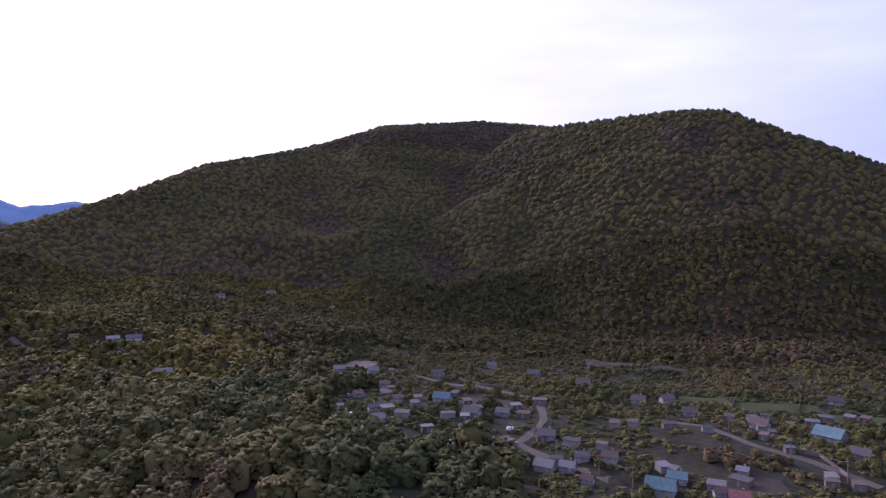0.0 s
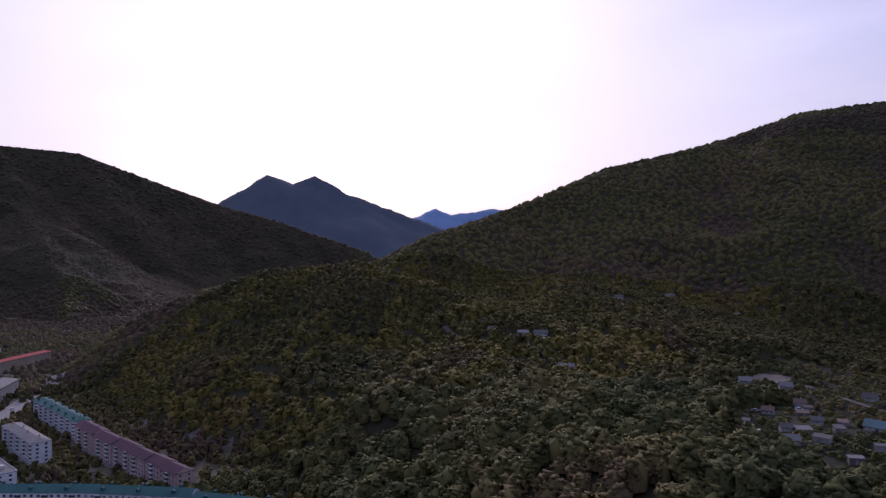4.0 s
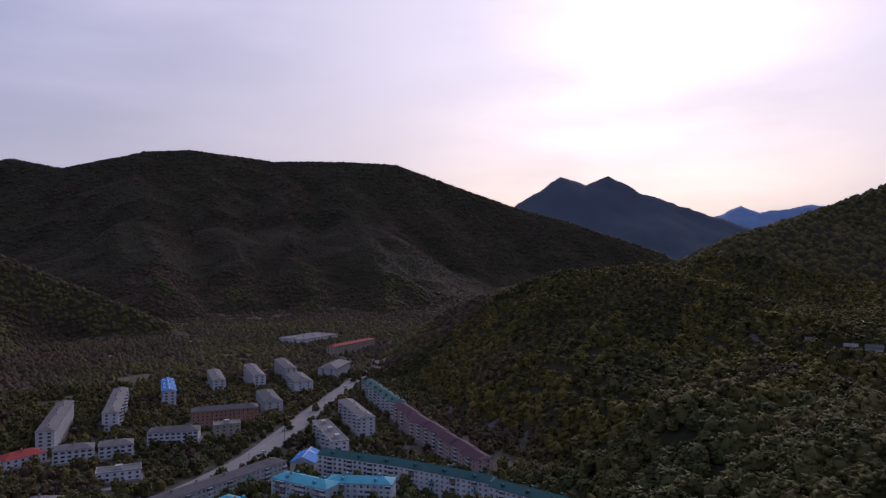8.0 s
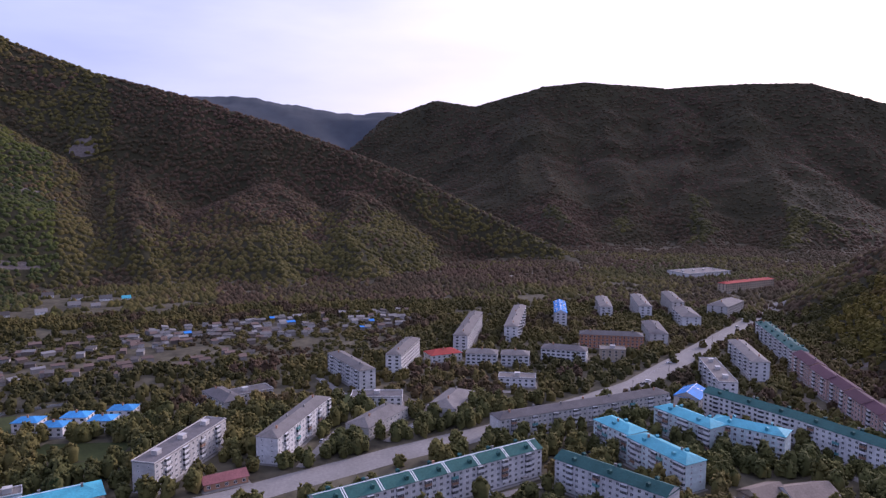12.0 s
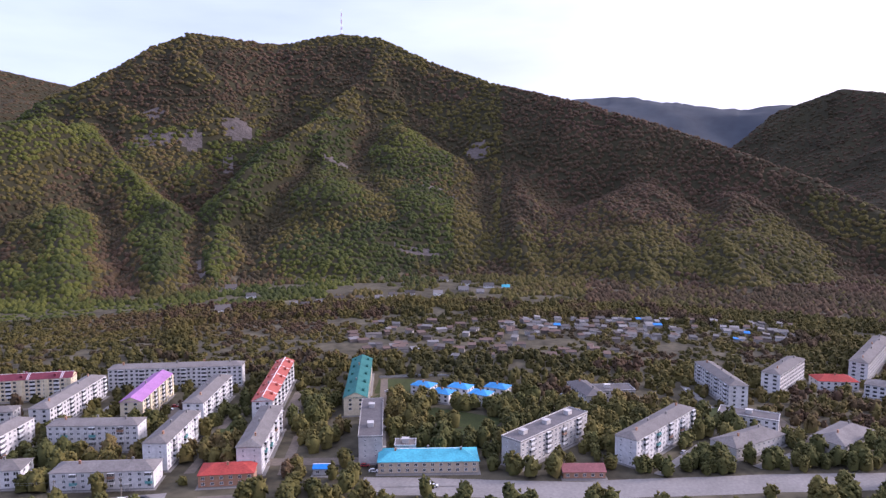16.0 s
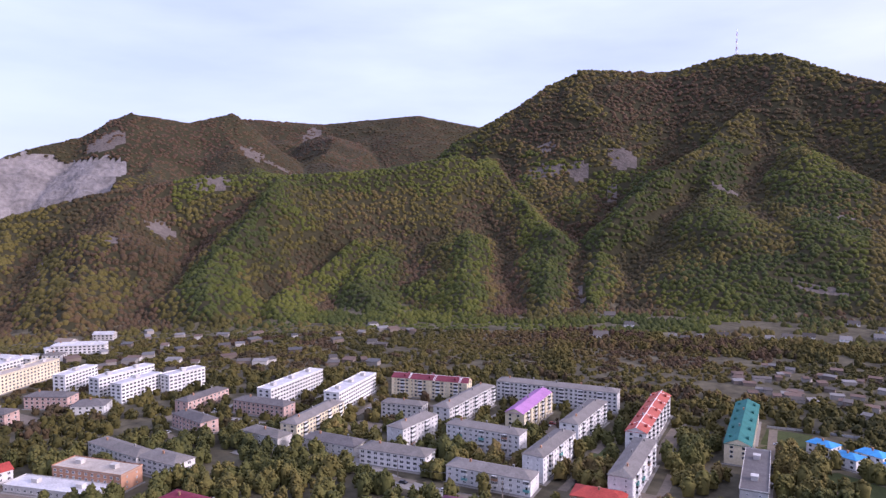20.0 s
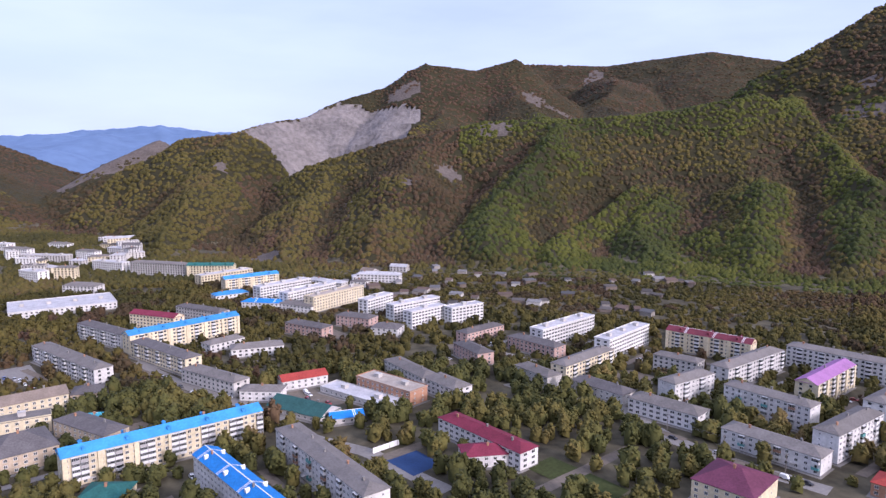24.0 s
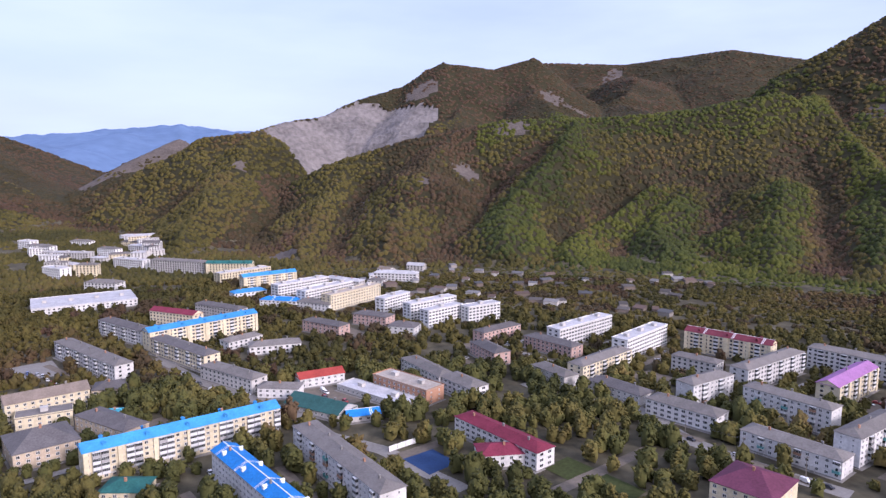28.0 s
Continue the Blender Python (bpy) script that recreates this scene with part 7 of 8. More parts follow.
shed(84.0, 303.6, -31, 3.9, 3.9, 2.2, M_WHITEWASH, M_RUST, "weathered yard shed beside a village house")
shed(134.8, 238.5, -11, 3.6, 3.9, 2.3, M_WHITEWASH, M_TIN, "weathered yard shed beside a village house")
shed(10.3, 307.8, -5, 6.0, 3.3, 2.5, M_WHITEWASH, M_SLATE, "weathered yard shed beside a village house")
shed(76.1, 304.6, -20, 4.5, 4.4, 2.0, M_WHITEWASH, M_RUST, "weathered yard shed beside a village house")
shed(102.2, 235.8, -49, 6.9, 3.7, 2.1, M_PLANK, M_SLATE, "weathered yard shed beside a village house")
shed(-30.8, 377.7, 25, 5.8, 4.2, 2.0, M_PLANK, M_RUST, "weathered yard shed beside a village house")
shed(41.9, 292.0, 4, 4.2, 4.0, 2.3, M_PLANK, M_RUST, "weathered yard shed beside a village house")
shed(147.6, 315.2, -20, 3.8, 2.6, 2.2, M_WHITEWASH, M_SLATE, "weathered yard shed beside a village house")
shed(97.8, 297.3, 8, 6.1, 2.8, 1.9, M_PLANK, M_SLATE, "weathered yard shed beside a village house")
shed(-29.2, 388.9, 16, 3.7, 3.2, 2.4, M_PLANK, M_RUST, "weathered yard shed beside a village house")
shed(132.5, 234.1, -15, 4.4, 2.5, 2.2, M_PLANK, M_RUST, "weathered yard shed beside a village house")
shed(149.2, 291.0, -37, 3.0, 3.3, 2.4, M_PLANK, M_SLATE, "weathered yard shed beside a village house")
shed(185.7, 314.2, -46, 4.3, 3.5, 2.2, M_PLANK, M_TIN, "weathered yard shed beside a village house")
shed(48.7, 345.6, -11, 6.9, 3.6, 2.4, M_PLANK, M_TIN, "weathered yard shed beside a village house")
shed(52.7, 281.1, -37, 6.5, 3.0, 1.9, M_WHITEWASH, M_SLATE, "weathered yard shed beside a village house")
shed(25.2, 277.9, -32, 3.9, 2.7, 2.0, M_WHITEWASH, M_RUST, "weathered yard shed beside a village house")
shed(12.4, 351.8, 18, 4.3, 4.3, 2.5, M_PLANK, M_RUST, "weathered yard shed beside a village house")
shed(36.5, 344.1, 16, 4.8, 3.2, 2.0, M_PLANK, M_TIN, "weathered yard shed beside a village house")
shed(163.6, 304.9, -25, 5.5, 3.5, 2.3, M_PLANK, M_TIN, "weathered yard shed beside a village house")
shed(-1.7, 288.0, 24, 5.3, 3.0, 2.5, M_PLANK, M_TIN, "weathered yard shed beside a village house")
shed(-6.9, 307.9, 21, 5.3, 2.7, 2.6, M_PLANK, M_TIN, "weathered yard shed beside a village house")
shed(30.4, 264.3, 11, 6.0, 2.7, 2.5, M_PLANK, M_RUST, "weathered yard shed beside a village house")
shed(-48.8, 325.4, 34, 3.2, 3.4, 2.5, M_PLANK, M_RUST, "weathered yard shed beside a village house")
shed(23.0, 279.0, -8, 7.0, 4.2, 2.5, M_WHITEWASH, M_RUST, "weathered yard shed beside a village house")
shed(-1.0, 298.0, 5, 4.9, 3.6, 2.1, M_PLANK, M_RUST, "weathered yard shed beside a village house")
shed(160.9, 283.5, -53, 6.9, 3.5, 2.4, M_PLANK, M_RUST, "weathered yard shed beside a village house")
shed(-14.0, 348.7, 22, 4.1, 4.3, 2.1, M_PLANK, M_TIN, "weathered yard shed beside a village house")
shed(80.6, 251.4, 12, 4.3, 4.5, 2.3, M_WHITEWASH, M_TIN, "weathered yard shed beside a village house")
shed(93.2, 234.1, -26, 5.8, 4.1, 2.1, M_WHITEWASH, M_TIN, "weathered yard shed beside a village house")
shed(12.2, 271.7, -26, 3.5, 2.5, 2.2, M_PLANK, M_SLATE, "weathered yard shed beside a village house")
shed(2.5, 326.0, 14, 6.6, 2.7, 2.2, M_WHITEWASH, M_TIN, "weathered yard shed beside a village house")
shed(130.2, 313.0, -22, 4.0, 3.2, 2.2, M_PLANK, M_SLATE, "weathered yard shed beside a village house")
shed(10.4, 322.8, -1, 4.1, 3.8, 2.1, M_PLANK, M_TIN, "weathered yard shed beside a village house")
shed(6.6, 371.9, -23, 3.9, 4.3, 2.2, M_PLANK, M_SLATE, "weathered yard shed beside a village house")
shed(140.9, 232.7, -15, 4.0, 3.2, 2.3, M_PLANK, M_RUST, "weathered yard shed beside a village house")
shed(38.4, 326.7, -22, 6.0, 3.7, 2.2, M_PLANK, M_RUST, "weathered yard shed beside a village house")
shed(82.4, 249.8, -47, 6.4, 3.4, 2.1, M_PLANK, M_TIN, "weathered yard shed beside a village house")


# ---- trees ----
def dome_crown(seed, sides=5, lean=0.12):
    """A small uneven rounded crown for trees far up the hills."""
    g = np.random.default_rng(seed)
    v = []
    for z, r in ((0.08, 0.44), (0.58, 0.43)):
        for q in range(sides):
            a, rr = (q + (0.5 if z > 0.3 else 0) + g.uniform(-0.25, 0.25)) * 6.283 / sides, r * g.uniform(0.75, 1.2)
            v.append((rr * math.cos(a), rr * math.sin(a), z + g.uniform(-0.1, 0.1)))
    v.append((g.uniform(-lean, lean), g.uniform(-lean, lean), g.uniform(0.84, 1.0)))
    f = []
    for q in range(sides):
        n = (q + 1) % sides
        f += [(q, n, sides + q), (n, sides + n, sides + q), (sides + q, sides + n, 2 * sides)]
    return np.array(v), np.array(f)


def clump_crown(seed, clumps, flat, size=0.15):
    """A crown of unit height made of many small ragged leaf clumps, with gaps between them."""
    g = np.random.default_rng(seed)
    tetra = np.array([(1, 0, -0.5), (-0.5, 0.87, -0.5), (-0.5, -0.87, -0.5), (0, 0, 1)], float)
    faces = np.array([(0, 1, 3), (1, 2, 3), (2, 0, 3), (2, 1, 0)])
    core, core_f = dome_crown(seed, 6)
    vs, fs = [core * np.array([0.88, 0.88, 0.84 * flat]) + np.array([0, 0, 0.04])], [core_f]
    first = len(core)
    for k in range(clumps):
        d = g.normal(size=3)
        d /= np.linalg.norm(d)
        d[2] = abs(d[2]) * 1.15 - 0.42
        lobe = 1 + 0.28 * math.sin(3 * math.atan2(d[1], d[0]) + seed) * (1 - abs(d[2]))
        c = d * g.uniform(0.78, 1.0) * lobe * np.array([0.42, 0.42, 0.42 * flat])
        q, _ = np.linalg.qr(g.normal(size=(3, 3)))
        vs.append((tetra * g.uniform(0.7, 1.5, size=(4, 1)) * g.uniform(0.75, 1.3) * size) @ q.T * np.array([1, 1, 0.75]) + c + np.array([0, 0, 0.52]))
        fs.append(faces + first + 4 * k)
    return np.concatenate(vs), np.concatenate(fs)


def scatter_mesh(name, crowns, x, y, z, wide, tall, seed, mat):
    """All crowns of a wood joined in one mesh."""
    g = np.random.default_rng(seed)
    pick, spin = g.integers(0, len(crowns), len(x)), g.uniform(0, 6.283, len(x))
    vs, fs, k = [], [], 0
    for c, (v, f) in enumerate(crowns):
        s = np.nonzero(pick == c)[0]
        if not len(s):
            continue
        co, si = np.cos(spin[s])[:, None], np.sin(spin[s])[:, None]
        px = (v[:, 0] * co - v[:, 1] * si) * wide[s][:, None] + x[s][:, None]
        py = (v[:, 0] * si + v[:, 1] * co) * wide[s][:, None] + y[s][:, None]
        pz = v[:, 2] * tall[s][:, None] + z[s][:, None]
        vs.append(np.stack([px, py, pz], -1).reshape(-1, 3))
        fs.append((f[None] + (np.arange(len(s)) * len(v))[:, None, None] + k).reshape(-1, 3))
        k += len(s) * len(v)
    v, f = np.concatenate(vs), np.concatenate(fs)
    me = bpy.data.meshes.new(name)
    me.vertices.add(len(v)), me.vertices.foreach_set("co", v.ravel())
    me.loops.add(f.size), me.loops.foreach_set("vertex_index", f.ravel())
    me.polygons.add(len(f)), me.polygons.foreach_set("loop_start", np.arange(len(f)) * 3)
    me.materials.append(mat)
    me.update()
    return me


LUMPS = [clump_crown(100 + k, 8, 1.0, 0.18) for k in range(14)]
CAPS = [dome_crown(150 + k, 4) for k in range(18)]
CLUMPS = [clump_crown(200 + k, 36, 1.05, 0.125) for k in range(10)]
gen = np.random.default_rng(11)
# candidates on rings that widen with distance: near crowns stand singly, far ones as clumps
tx, ty, tw = [], [], []
r = 150.0
while r < 2650:
    gap = min(6.6, 4.6 + r / 220) if r < 560 else max(5.2, 0.0046 * r) if r < 1650 else 0.0044 * r
    n = int(math.radians(258) * r / gap)
    a = radians(-45) + (np.arange(n) + gen.uniform(-0.5, 1.5, n)) * gap / r
    rr = r + gen.uniform(-1.1, 1.1, n) * gap
    tx.append(-rr * np.sin(a)), ty.append(rr * np.cos(a)), tw.append(np.full(n, gap))
    r += gap * (0.9 if r < 720 else 1.2)
tx, ty, tw = np.concatenate(tx), np.concatenate(ty), np.concatenate(tw)
tz, tr = ground_height(tx, ty), np.hypot(tx, ty)
# slopes turned away behind a crest carry no trees of their own
crest_line = np.maximum.accumulate((gz - EYE) / gr, axis=0)
ring_i = np.clip(np.searchsorted(rings[1:], tr) - 2, 0, len(rings) - 2)
turn_i = np.round((np.arctan2(-tx, ty) % (2 * math.pi)) / (2 * math.pi) * N_TURN).astype(int) % N_TURN
brow = EYE + tr * crest_line[ring_i, turn_i]
bearing = (np.degrees(np.arctan2(-tx, ty)) + 100) % 360 - 100
hill = tz > 3.5
village = hill & (tr < 515 + 40 * value_noise(tx, ty, 50, 63)) & (bearing < 8 + 5 * value_noise(tx, ty, 40, 64)) & (bearing > -60) & ((tr > 285) | (bearing < -6))
patch = value_noise(tx, ty, 42, 61) + 0.6 * value_noise(tx, ty, 17, 62)
stone = bare_rock(tx, ty)
scrub = value_noise(tx, ty, 14, 65) + 0.5 * patch
keep = ((stone == 0) | (stone == 2) & (scrub > -0.15) | (stone == 3) & (scrub > 0.5)) & ~((tr < 1250) & is_taken(tx, ty)) & (tz + 14 > brow)
keep &= ~village | (patch > -0.35)
gardens = (tz < 14) & ((tr > 500) & (tr < 640) & (bearing > 91) & (bearing < 138) | (tr > 545) & (tr < 760) & (bearing > 140) & (bearing < 184))
clearing = (tz < 30) & (tr > 725) & (tr < 850) & (bearing > 113) & (bearing < 131)
keep &= ~clearing | (patch > 0.1)
keep &= np.where(gardens, patch > -0.62, np.where(~hill, patch > -0.75, True))
tx, ty, tz, tw, tr, hill, village, bearing, gardens = (q[keep] for q in (tx, ty, tz, tw, tr, hill, village, bearing, gardens))
wide = tw * (1.05 + 0.7 * gen.random(len(tx)) ** 1.6)
near_slope = hill & ~village & (tr < 430)
thin_out = ~(near_slope & (gen.random(len(tx)) < 0.25))
wide = np.where(near_slope, wide * 1.25, np.where(hill & ~village, wide, np.where(village, np.minimum(wide, 10) * gen.uniform(0.22, 0.62, len(tx)), gen.uniform(4.2, 7.8, len(tx)))))
tall = wide * gen.uniform(0.75, 1.2, len(tx)) * np.where(tr > 720, np.clip(1.0 - (tr - 900) / 2400, 0.5, 1.0), 1.0)
wide, tall = np.where(gardens, wide * 0.85, wide), np.where(gardens, tall * 0.7, np.where(hill, tall, tall * 1.5))
single = (~hill) & (tr < 318) & (gen.random(len(tx)) < 0.5)
close = (tr < 400) & ~single & thin_out
woods = ~single & (tr >= 400) & (tr < 720)
distant = tr >= 720
yellowing = (bearing > 6) & (bearing < 60) & hill & (value_noise(tx, ty, 75, 91) + 0.6 * value_noise(tx, ty, 24, 92) > -0.25)
rusty = woods & ~hill & (value_noise(tx, ty, 17, 95) + 0.5 * value_noise(tx, ty, 60, 96) > 0.5)
for chosen, mat, words in ((rusty, M_BROWNWOOD, "thinning brown trees between gardens and blocks"), (woods & ~yellowing & ~rusty, M_SLOPE, "dense mixed autumn forest at the foot of the hills"), (woods & yellowing, M_YELLOWING, "yellow-green autumn crowns on the wooded spur")):
    tagged(new("forest", scatter_mesh("forest", LUMPS, tx[chosen], ty[chosen], tz[chosen] - 0.25 * tall[chosen], wide[chosen], tall[chosen], 5, mat)), words, "forest", kind="stuff")
# greener on the spurs, browner in the gullies: relief light and shade put into leaf colour, along with thinning brown
# woods high up, on the dark slope and on the hills behind
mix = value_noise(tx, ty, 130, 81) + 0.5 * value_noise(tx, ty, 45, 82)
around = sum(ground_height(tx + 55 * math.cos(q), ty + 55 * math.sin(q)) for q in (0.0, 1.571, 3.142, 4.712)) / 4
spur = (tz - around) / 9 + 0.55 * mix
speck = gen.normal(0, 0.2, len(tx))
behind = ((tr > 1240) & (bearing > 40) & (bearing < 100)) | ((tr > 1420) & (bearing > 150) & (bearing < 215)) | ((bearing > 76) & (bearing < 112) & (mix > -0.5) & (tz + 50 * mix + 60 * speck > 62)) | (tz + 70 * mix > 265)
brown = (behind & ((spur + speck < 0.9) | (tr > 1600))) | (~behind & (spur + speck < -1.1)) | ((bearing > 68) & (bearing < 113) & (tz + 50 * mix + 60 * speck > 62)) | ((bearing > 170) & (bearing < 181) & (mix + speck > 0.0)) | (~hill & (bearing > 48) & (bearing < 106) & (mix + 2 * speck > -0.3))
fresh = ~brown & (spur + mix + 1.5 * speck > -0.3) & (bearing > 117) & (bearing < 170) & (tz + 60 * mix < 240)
for chosen, mat, words in ((distant & ~brown & ~fresh, M_FOREST, "distant green and yellowing forest on the hillsides"), (distant & fresh, M_FRESH, "bright green forest on the spurs, sunlit tone put into the leaves"), (distant & brown, M_BROWNWOOD, "thinning brown autumn wood on the high slopes and darkening the gullies")):
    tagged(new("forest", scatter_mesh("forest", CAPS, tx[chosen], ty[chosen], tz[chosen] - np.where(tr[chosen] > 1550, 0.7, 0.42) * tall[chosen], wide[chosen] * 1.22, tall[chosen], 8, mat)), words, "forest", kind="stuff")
tagged(new("grove", scatter_mesh("grove", CLUMPS, tx[close], ty[close], tz[close] - 0.3, wide[close] * 1.1, tall[close] * 1.1, 6, M_GROVE)), "green and yellowing trees among houses and on the near slope", "trees", kind="stuff")


# weeds, bushes and hedges of the village gardens
sa, sr = np.radians(gen.uniform(-42, 12, 9500)), np.sqrt(gen.uniform(215 ** 2, 540 ** 2, 9500))
sx, sy = -sr * np.sin(sa), sr * np.cos(sa)
lush = value_noise(sx, sy, 26, 97) + 0.7 * value_noise(sx, sy, 9, 98)
grown = (lush > -0.45) & ~is_taken(sx, sy)
sx, sy, bush = sx[grown], sy[grown], gen.uniform(1.2, 3.6, int(grown.sum()))
tagged(new("shrubs", scatter_mesh("shrubs", LUMPS, sx, sy, ground_height(sx, sy) - 0.25 * bush, bush * 1.5, bush * 0.9, 9, M_GROVE)), "weeds, bushes and hedges of the village gardens", "shrubs", kind="stuff")


def tree_kind(seed, tall_crown):
    """One tree with a tapered trunk, limbs and a crown of leaf clumps, of unit size 8 m."""
    g = random.Random(seed)
    base = new("tree")
    m = Mesher()
    rings = []
    for k in range(5):
        zc, rad = k * 1.25, 0.26 * (1 - k * 0.19)
        rings.append([(rad * math.cos(q * 1.047) + 0.05 * k, rad * math.sin(q * 1.047), zc) for q in range(6)])
    for lo, hi in zip(rings, rings[1:]):
        for q in range(6):
            m.face([lo[q], lo[(q + 1) % 6], hi[(q + 1) % 6], hi[q]])
    for k in range(5):
        ang, zc = k * 1.3 + g.random(), 1.8 + 0.6 * k
        e = (1.9 * math.cos(ang), 1.9 * math.sin(ang), zc + 1.5)
        for q in range(3):
            u, w = q * 2.094, (q + 1) * 2.094
            m.face([(0.09 * math.cos(u), 0.09 * math.sin(u), zc), (0.09 * math.cos(w), 0.09 * math.sin(w), zc), e])
    child("trunk", m.mesh("trunk", [M_BARK]), base)
    v, f = clump_crown(seed, 130, tall_crown, 0.105)
    me = bpy.data.meshes.new("crown")
    me.from_pydata((v * np.array([7.2, 7.2, 7.6]) + np.array([0, 0, 0.9])).tolist(), [], f.tolist())
    me.materials.append(M_LEAF)
    child("crown", me, base)
    return tagged(base, "leafy street tree with a dark trunk and green crown", "tree", "trees among the blocks")


KINDS = [tree_kind(300 + k, (1.0, 1.2, 1.5, 1.1)[k % 4]) for k in range(6)]
placed = np.nonzero(single)[0][:260]
for k, i in enumerate(placed):
    s = float(tall[i]) / 8.0
    m = Matrix.Translation((tx[i], ty[i], tz[i] - 0.05)) @ Matrix.Rotation(k * 2.4, 4, "Z")
    t = KINDS[k] if k < 6 else copy_thing(KINDS[k % 6], m)
    t.matrix_basis = m @ Matrix.Diagonal((s, s, s, 1))


# ---- mast and small things ----
def mast(x, y, tall):
    z0 = float(ground_height(np.array([x]), np.array([y]))[0])
    base = tagged(new("radio_mast"), "slim red and white lattice radio mast on the wooded summit", "mast")
    base.matrix_basis = Matrix.Translation((x, y, z0 - 1))
    for k in range(6):
        m, lo, hi = Mesher(), 5 + k * tall / 6, 5 + (k + 1) * tall / 6
        w0, w1 = 1.5 * (1 - k / 7.5), 1.5 * (1 - (k + 1) / 7.5)
        for sx, sy in ((-1, -1), (1, -1), (1, 1), (-1, 1)):
            m.box(sx * w1 - 0.14, sx * w1 + 0.14, sy * w1 - 0.14, sy * w1 + 0.14, lo, hi)
        for q in range(3):
            zc = lo + (q + 0.5) * (hi - lo) / 3
            m.box(-w0, w0, -w0 - 0.05, -w0 + 0.05, zc - 0.12, zc + 0.12), m.box(-w0, w0, w0 - 0.05, w0 + 0.05, zc - 0.12, zc + 0.12)
            m.box(-w0 - 0.05, -w0 + 0.05, -w0, w0, zc - 0.12, zc + 0.12), m.box(w0 - 0.05, w0 + 0.05, -w0, w0, zc - 0.12, zc + 0.12)
        child("mast_section", m.mesh("mast_section", [M_ROOF["red"] if k % 2 else M_WHITE]), base)
    m = Mesher()
    m.box(-3, 3, -3, 3, 0, 5)
    child("mast_base", m.mesh("mast_base", [M_CONCRETE]), base)
    m = Mesher()
    m.box(-0.12, 0.12, -0.12, 0.12, tall + 5, tall + 12)
    child("aerial", m.mesh("aerial", [M_METAL]), base)


mast(-1250, -908, 44)


PAINT = [material("car_paint_" + k, c, 0.3, amount=0.05) for k, c in (("white", (0.7, 0.7, 0.7)), ("silver", (0.4, 0.4, 0.42)), ("dark", (0.04, 0.04, 0.05)), ("red", (0.3, 0.03, 0.03)), ("blue", (0.04, 0.08, 0.25)))]
M_TYRE = material("tyre_rubber", (0.02, 0.02, 0.02), 0.9)


def car_kind(paint, word, van):
    base = tagged(new("car"), f"{word} parked {'van' if van else 'car'} beside the street", "car", "parked cars")
    m = Mesher()
    lo = [(-2.1, -0.85, 0.35), (2.1, -0.85, 0.35), (2.1, 0.85, 0.35), (-2.1, 0.85, 0.35)]
    hi = [(-2.05, -0.82, 0.95), (2.0, -0.80, 0.88), (2.0, 0.80, 0.88), (-2.05, 0.82, 0.95)]
    m.face(lo[::-1]), m.face(hi)
    for k in range(4):
        m.face([lo[k], lo[(k + 1) % 4], hi[(k + 1) % 4], hi[k]])
    top = 1.9 if van else 1.45
    a, b = (-1.9, 1.2) if van else (-1.5, 0.9)
    cab = [(a, -0.72, top), (b - 0.5, -0.70, top), (b - 0.5, 0.70, top), (a, 0.72, top)]
    m.face(cab)
    child("body", m.mesh("body", [paint]), base)
    m = Mesher()
    foot = [(a - 0.25, -0.80, 0.93), (b + 0.15, -0.79, 0.90), (b + 0.15, 0.79, 0.90), (a - 0.25, 0.80, 0.93)]
    for k in range(4):
        m.face([foot[k], foot[(k + 1) % 4], cab[(k + 1) % 4], cab[k]])
    child("windows", m.mesh("windows", [M_GLASS if not van else paint]), base)
    for sx in (-1.3, 1.3):
        for sy in (-0.86, 0.68):
            m = Mesher()
            ring = [(sx + 0.33 * math.cos(q * 0.785), 0.33 + 0.33 * math.sin(q * 0.785)) for q in range(8)]
            for q in range(8):
                (x0, z0), (x1, z1) = ring[q], ring[(q + 1) % 8]
                m.face([(x0, sy, z0), (x1, sy, z1), (x1, sy + 0.18, z1), (x0, sy + 0.18, z0)])
            m.face([(u, sy, w) for u, w in ring]), m.face([(u, sy + 0.18, w) for u, w in ring[::-1]])
            child("wheel", m.mesh("wheel", [M_TYRE]), base)
    return base


CARS = [car_kind(PAINT[k % 5], ("white", "silver", "black", "red", "blue")[k % 5], k == 5) for k in range(6)]
used = set()


def park(x, y, turn, kind):
    m = pose(x, y, float(ground_height(np.array([x]), np.array([y]))[0]) + 0.08, 0, 0, turn)
    if kind in used:
        return copy_thing(CARS[kind], m)
    used.add(kind)
    CARS[kind].matrix_basis = m
    return CARS[kind]


park(-420.8, 144.5, 112, 2)
park(-426.5, 149.2, 110, 0)
park(-469.5, 179.1, 116, 0)
park(-574.6, 261.5, 110, 4)
park(-612.2, 301.5, 116, 0)
park(-395.1, 125.7, 110, 0)
park(-583.4, 282.0, 114, 0)
park(192.9, -417.1, 120, 4)
park(187.5, -411.2, 120, 3)
park(186.1, -414.1, 120, 1)
park(182.1, -411.2, 120, 0)
park(176.3, -403.6, 120, 0)
park(171.3, -397.8, 120, 3)
park(167.2, -394.1, 120, 0)
park(162.8, -389.6, 120, 1)
park(159.6, -388.0, 120, 3)
park(7.6, -349.0, 120, 3)
park(15.5, -349.3, 120, 0)
park(7.9, -366.3, 210, 4)
park(17.9, -363.2, 120, 0)
park(17.8, -355.0, 120, 2)
park(19.8, -367.3, 120, 5)
park(18.4, -357.0, 120, 3)
park(18.9, -364.5, 120, 0)
park(52.7, -279.3, 120, 0)
park(59.0, -277.1, 120, 1)
park(37.4, -295.1, 120, 1)
park(60.6, -273.9, 120, 0)
park(-160.1, -262.9, 150, 1)
park(-174.3, -237.3, 120, 5)
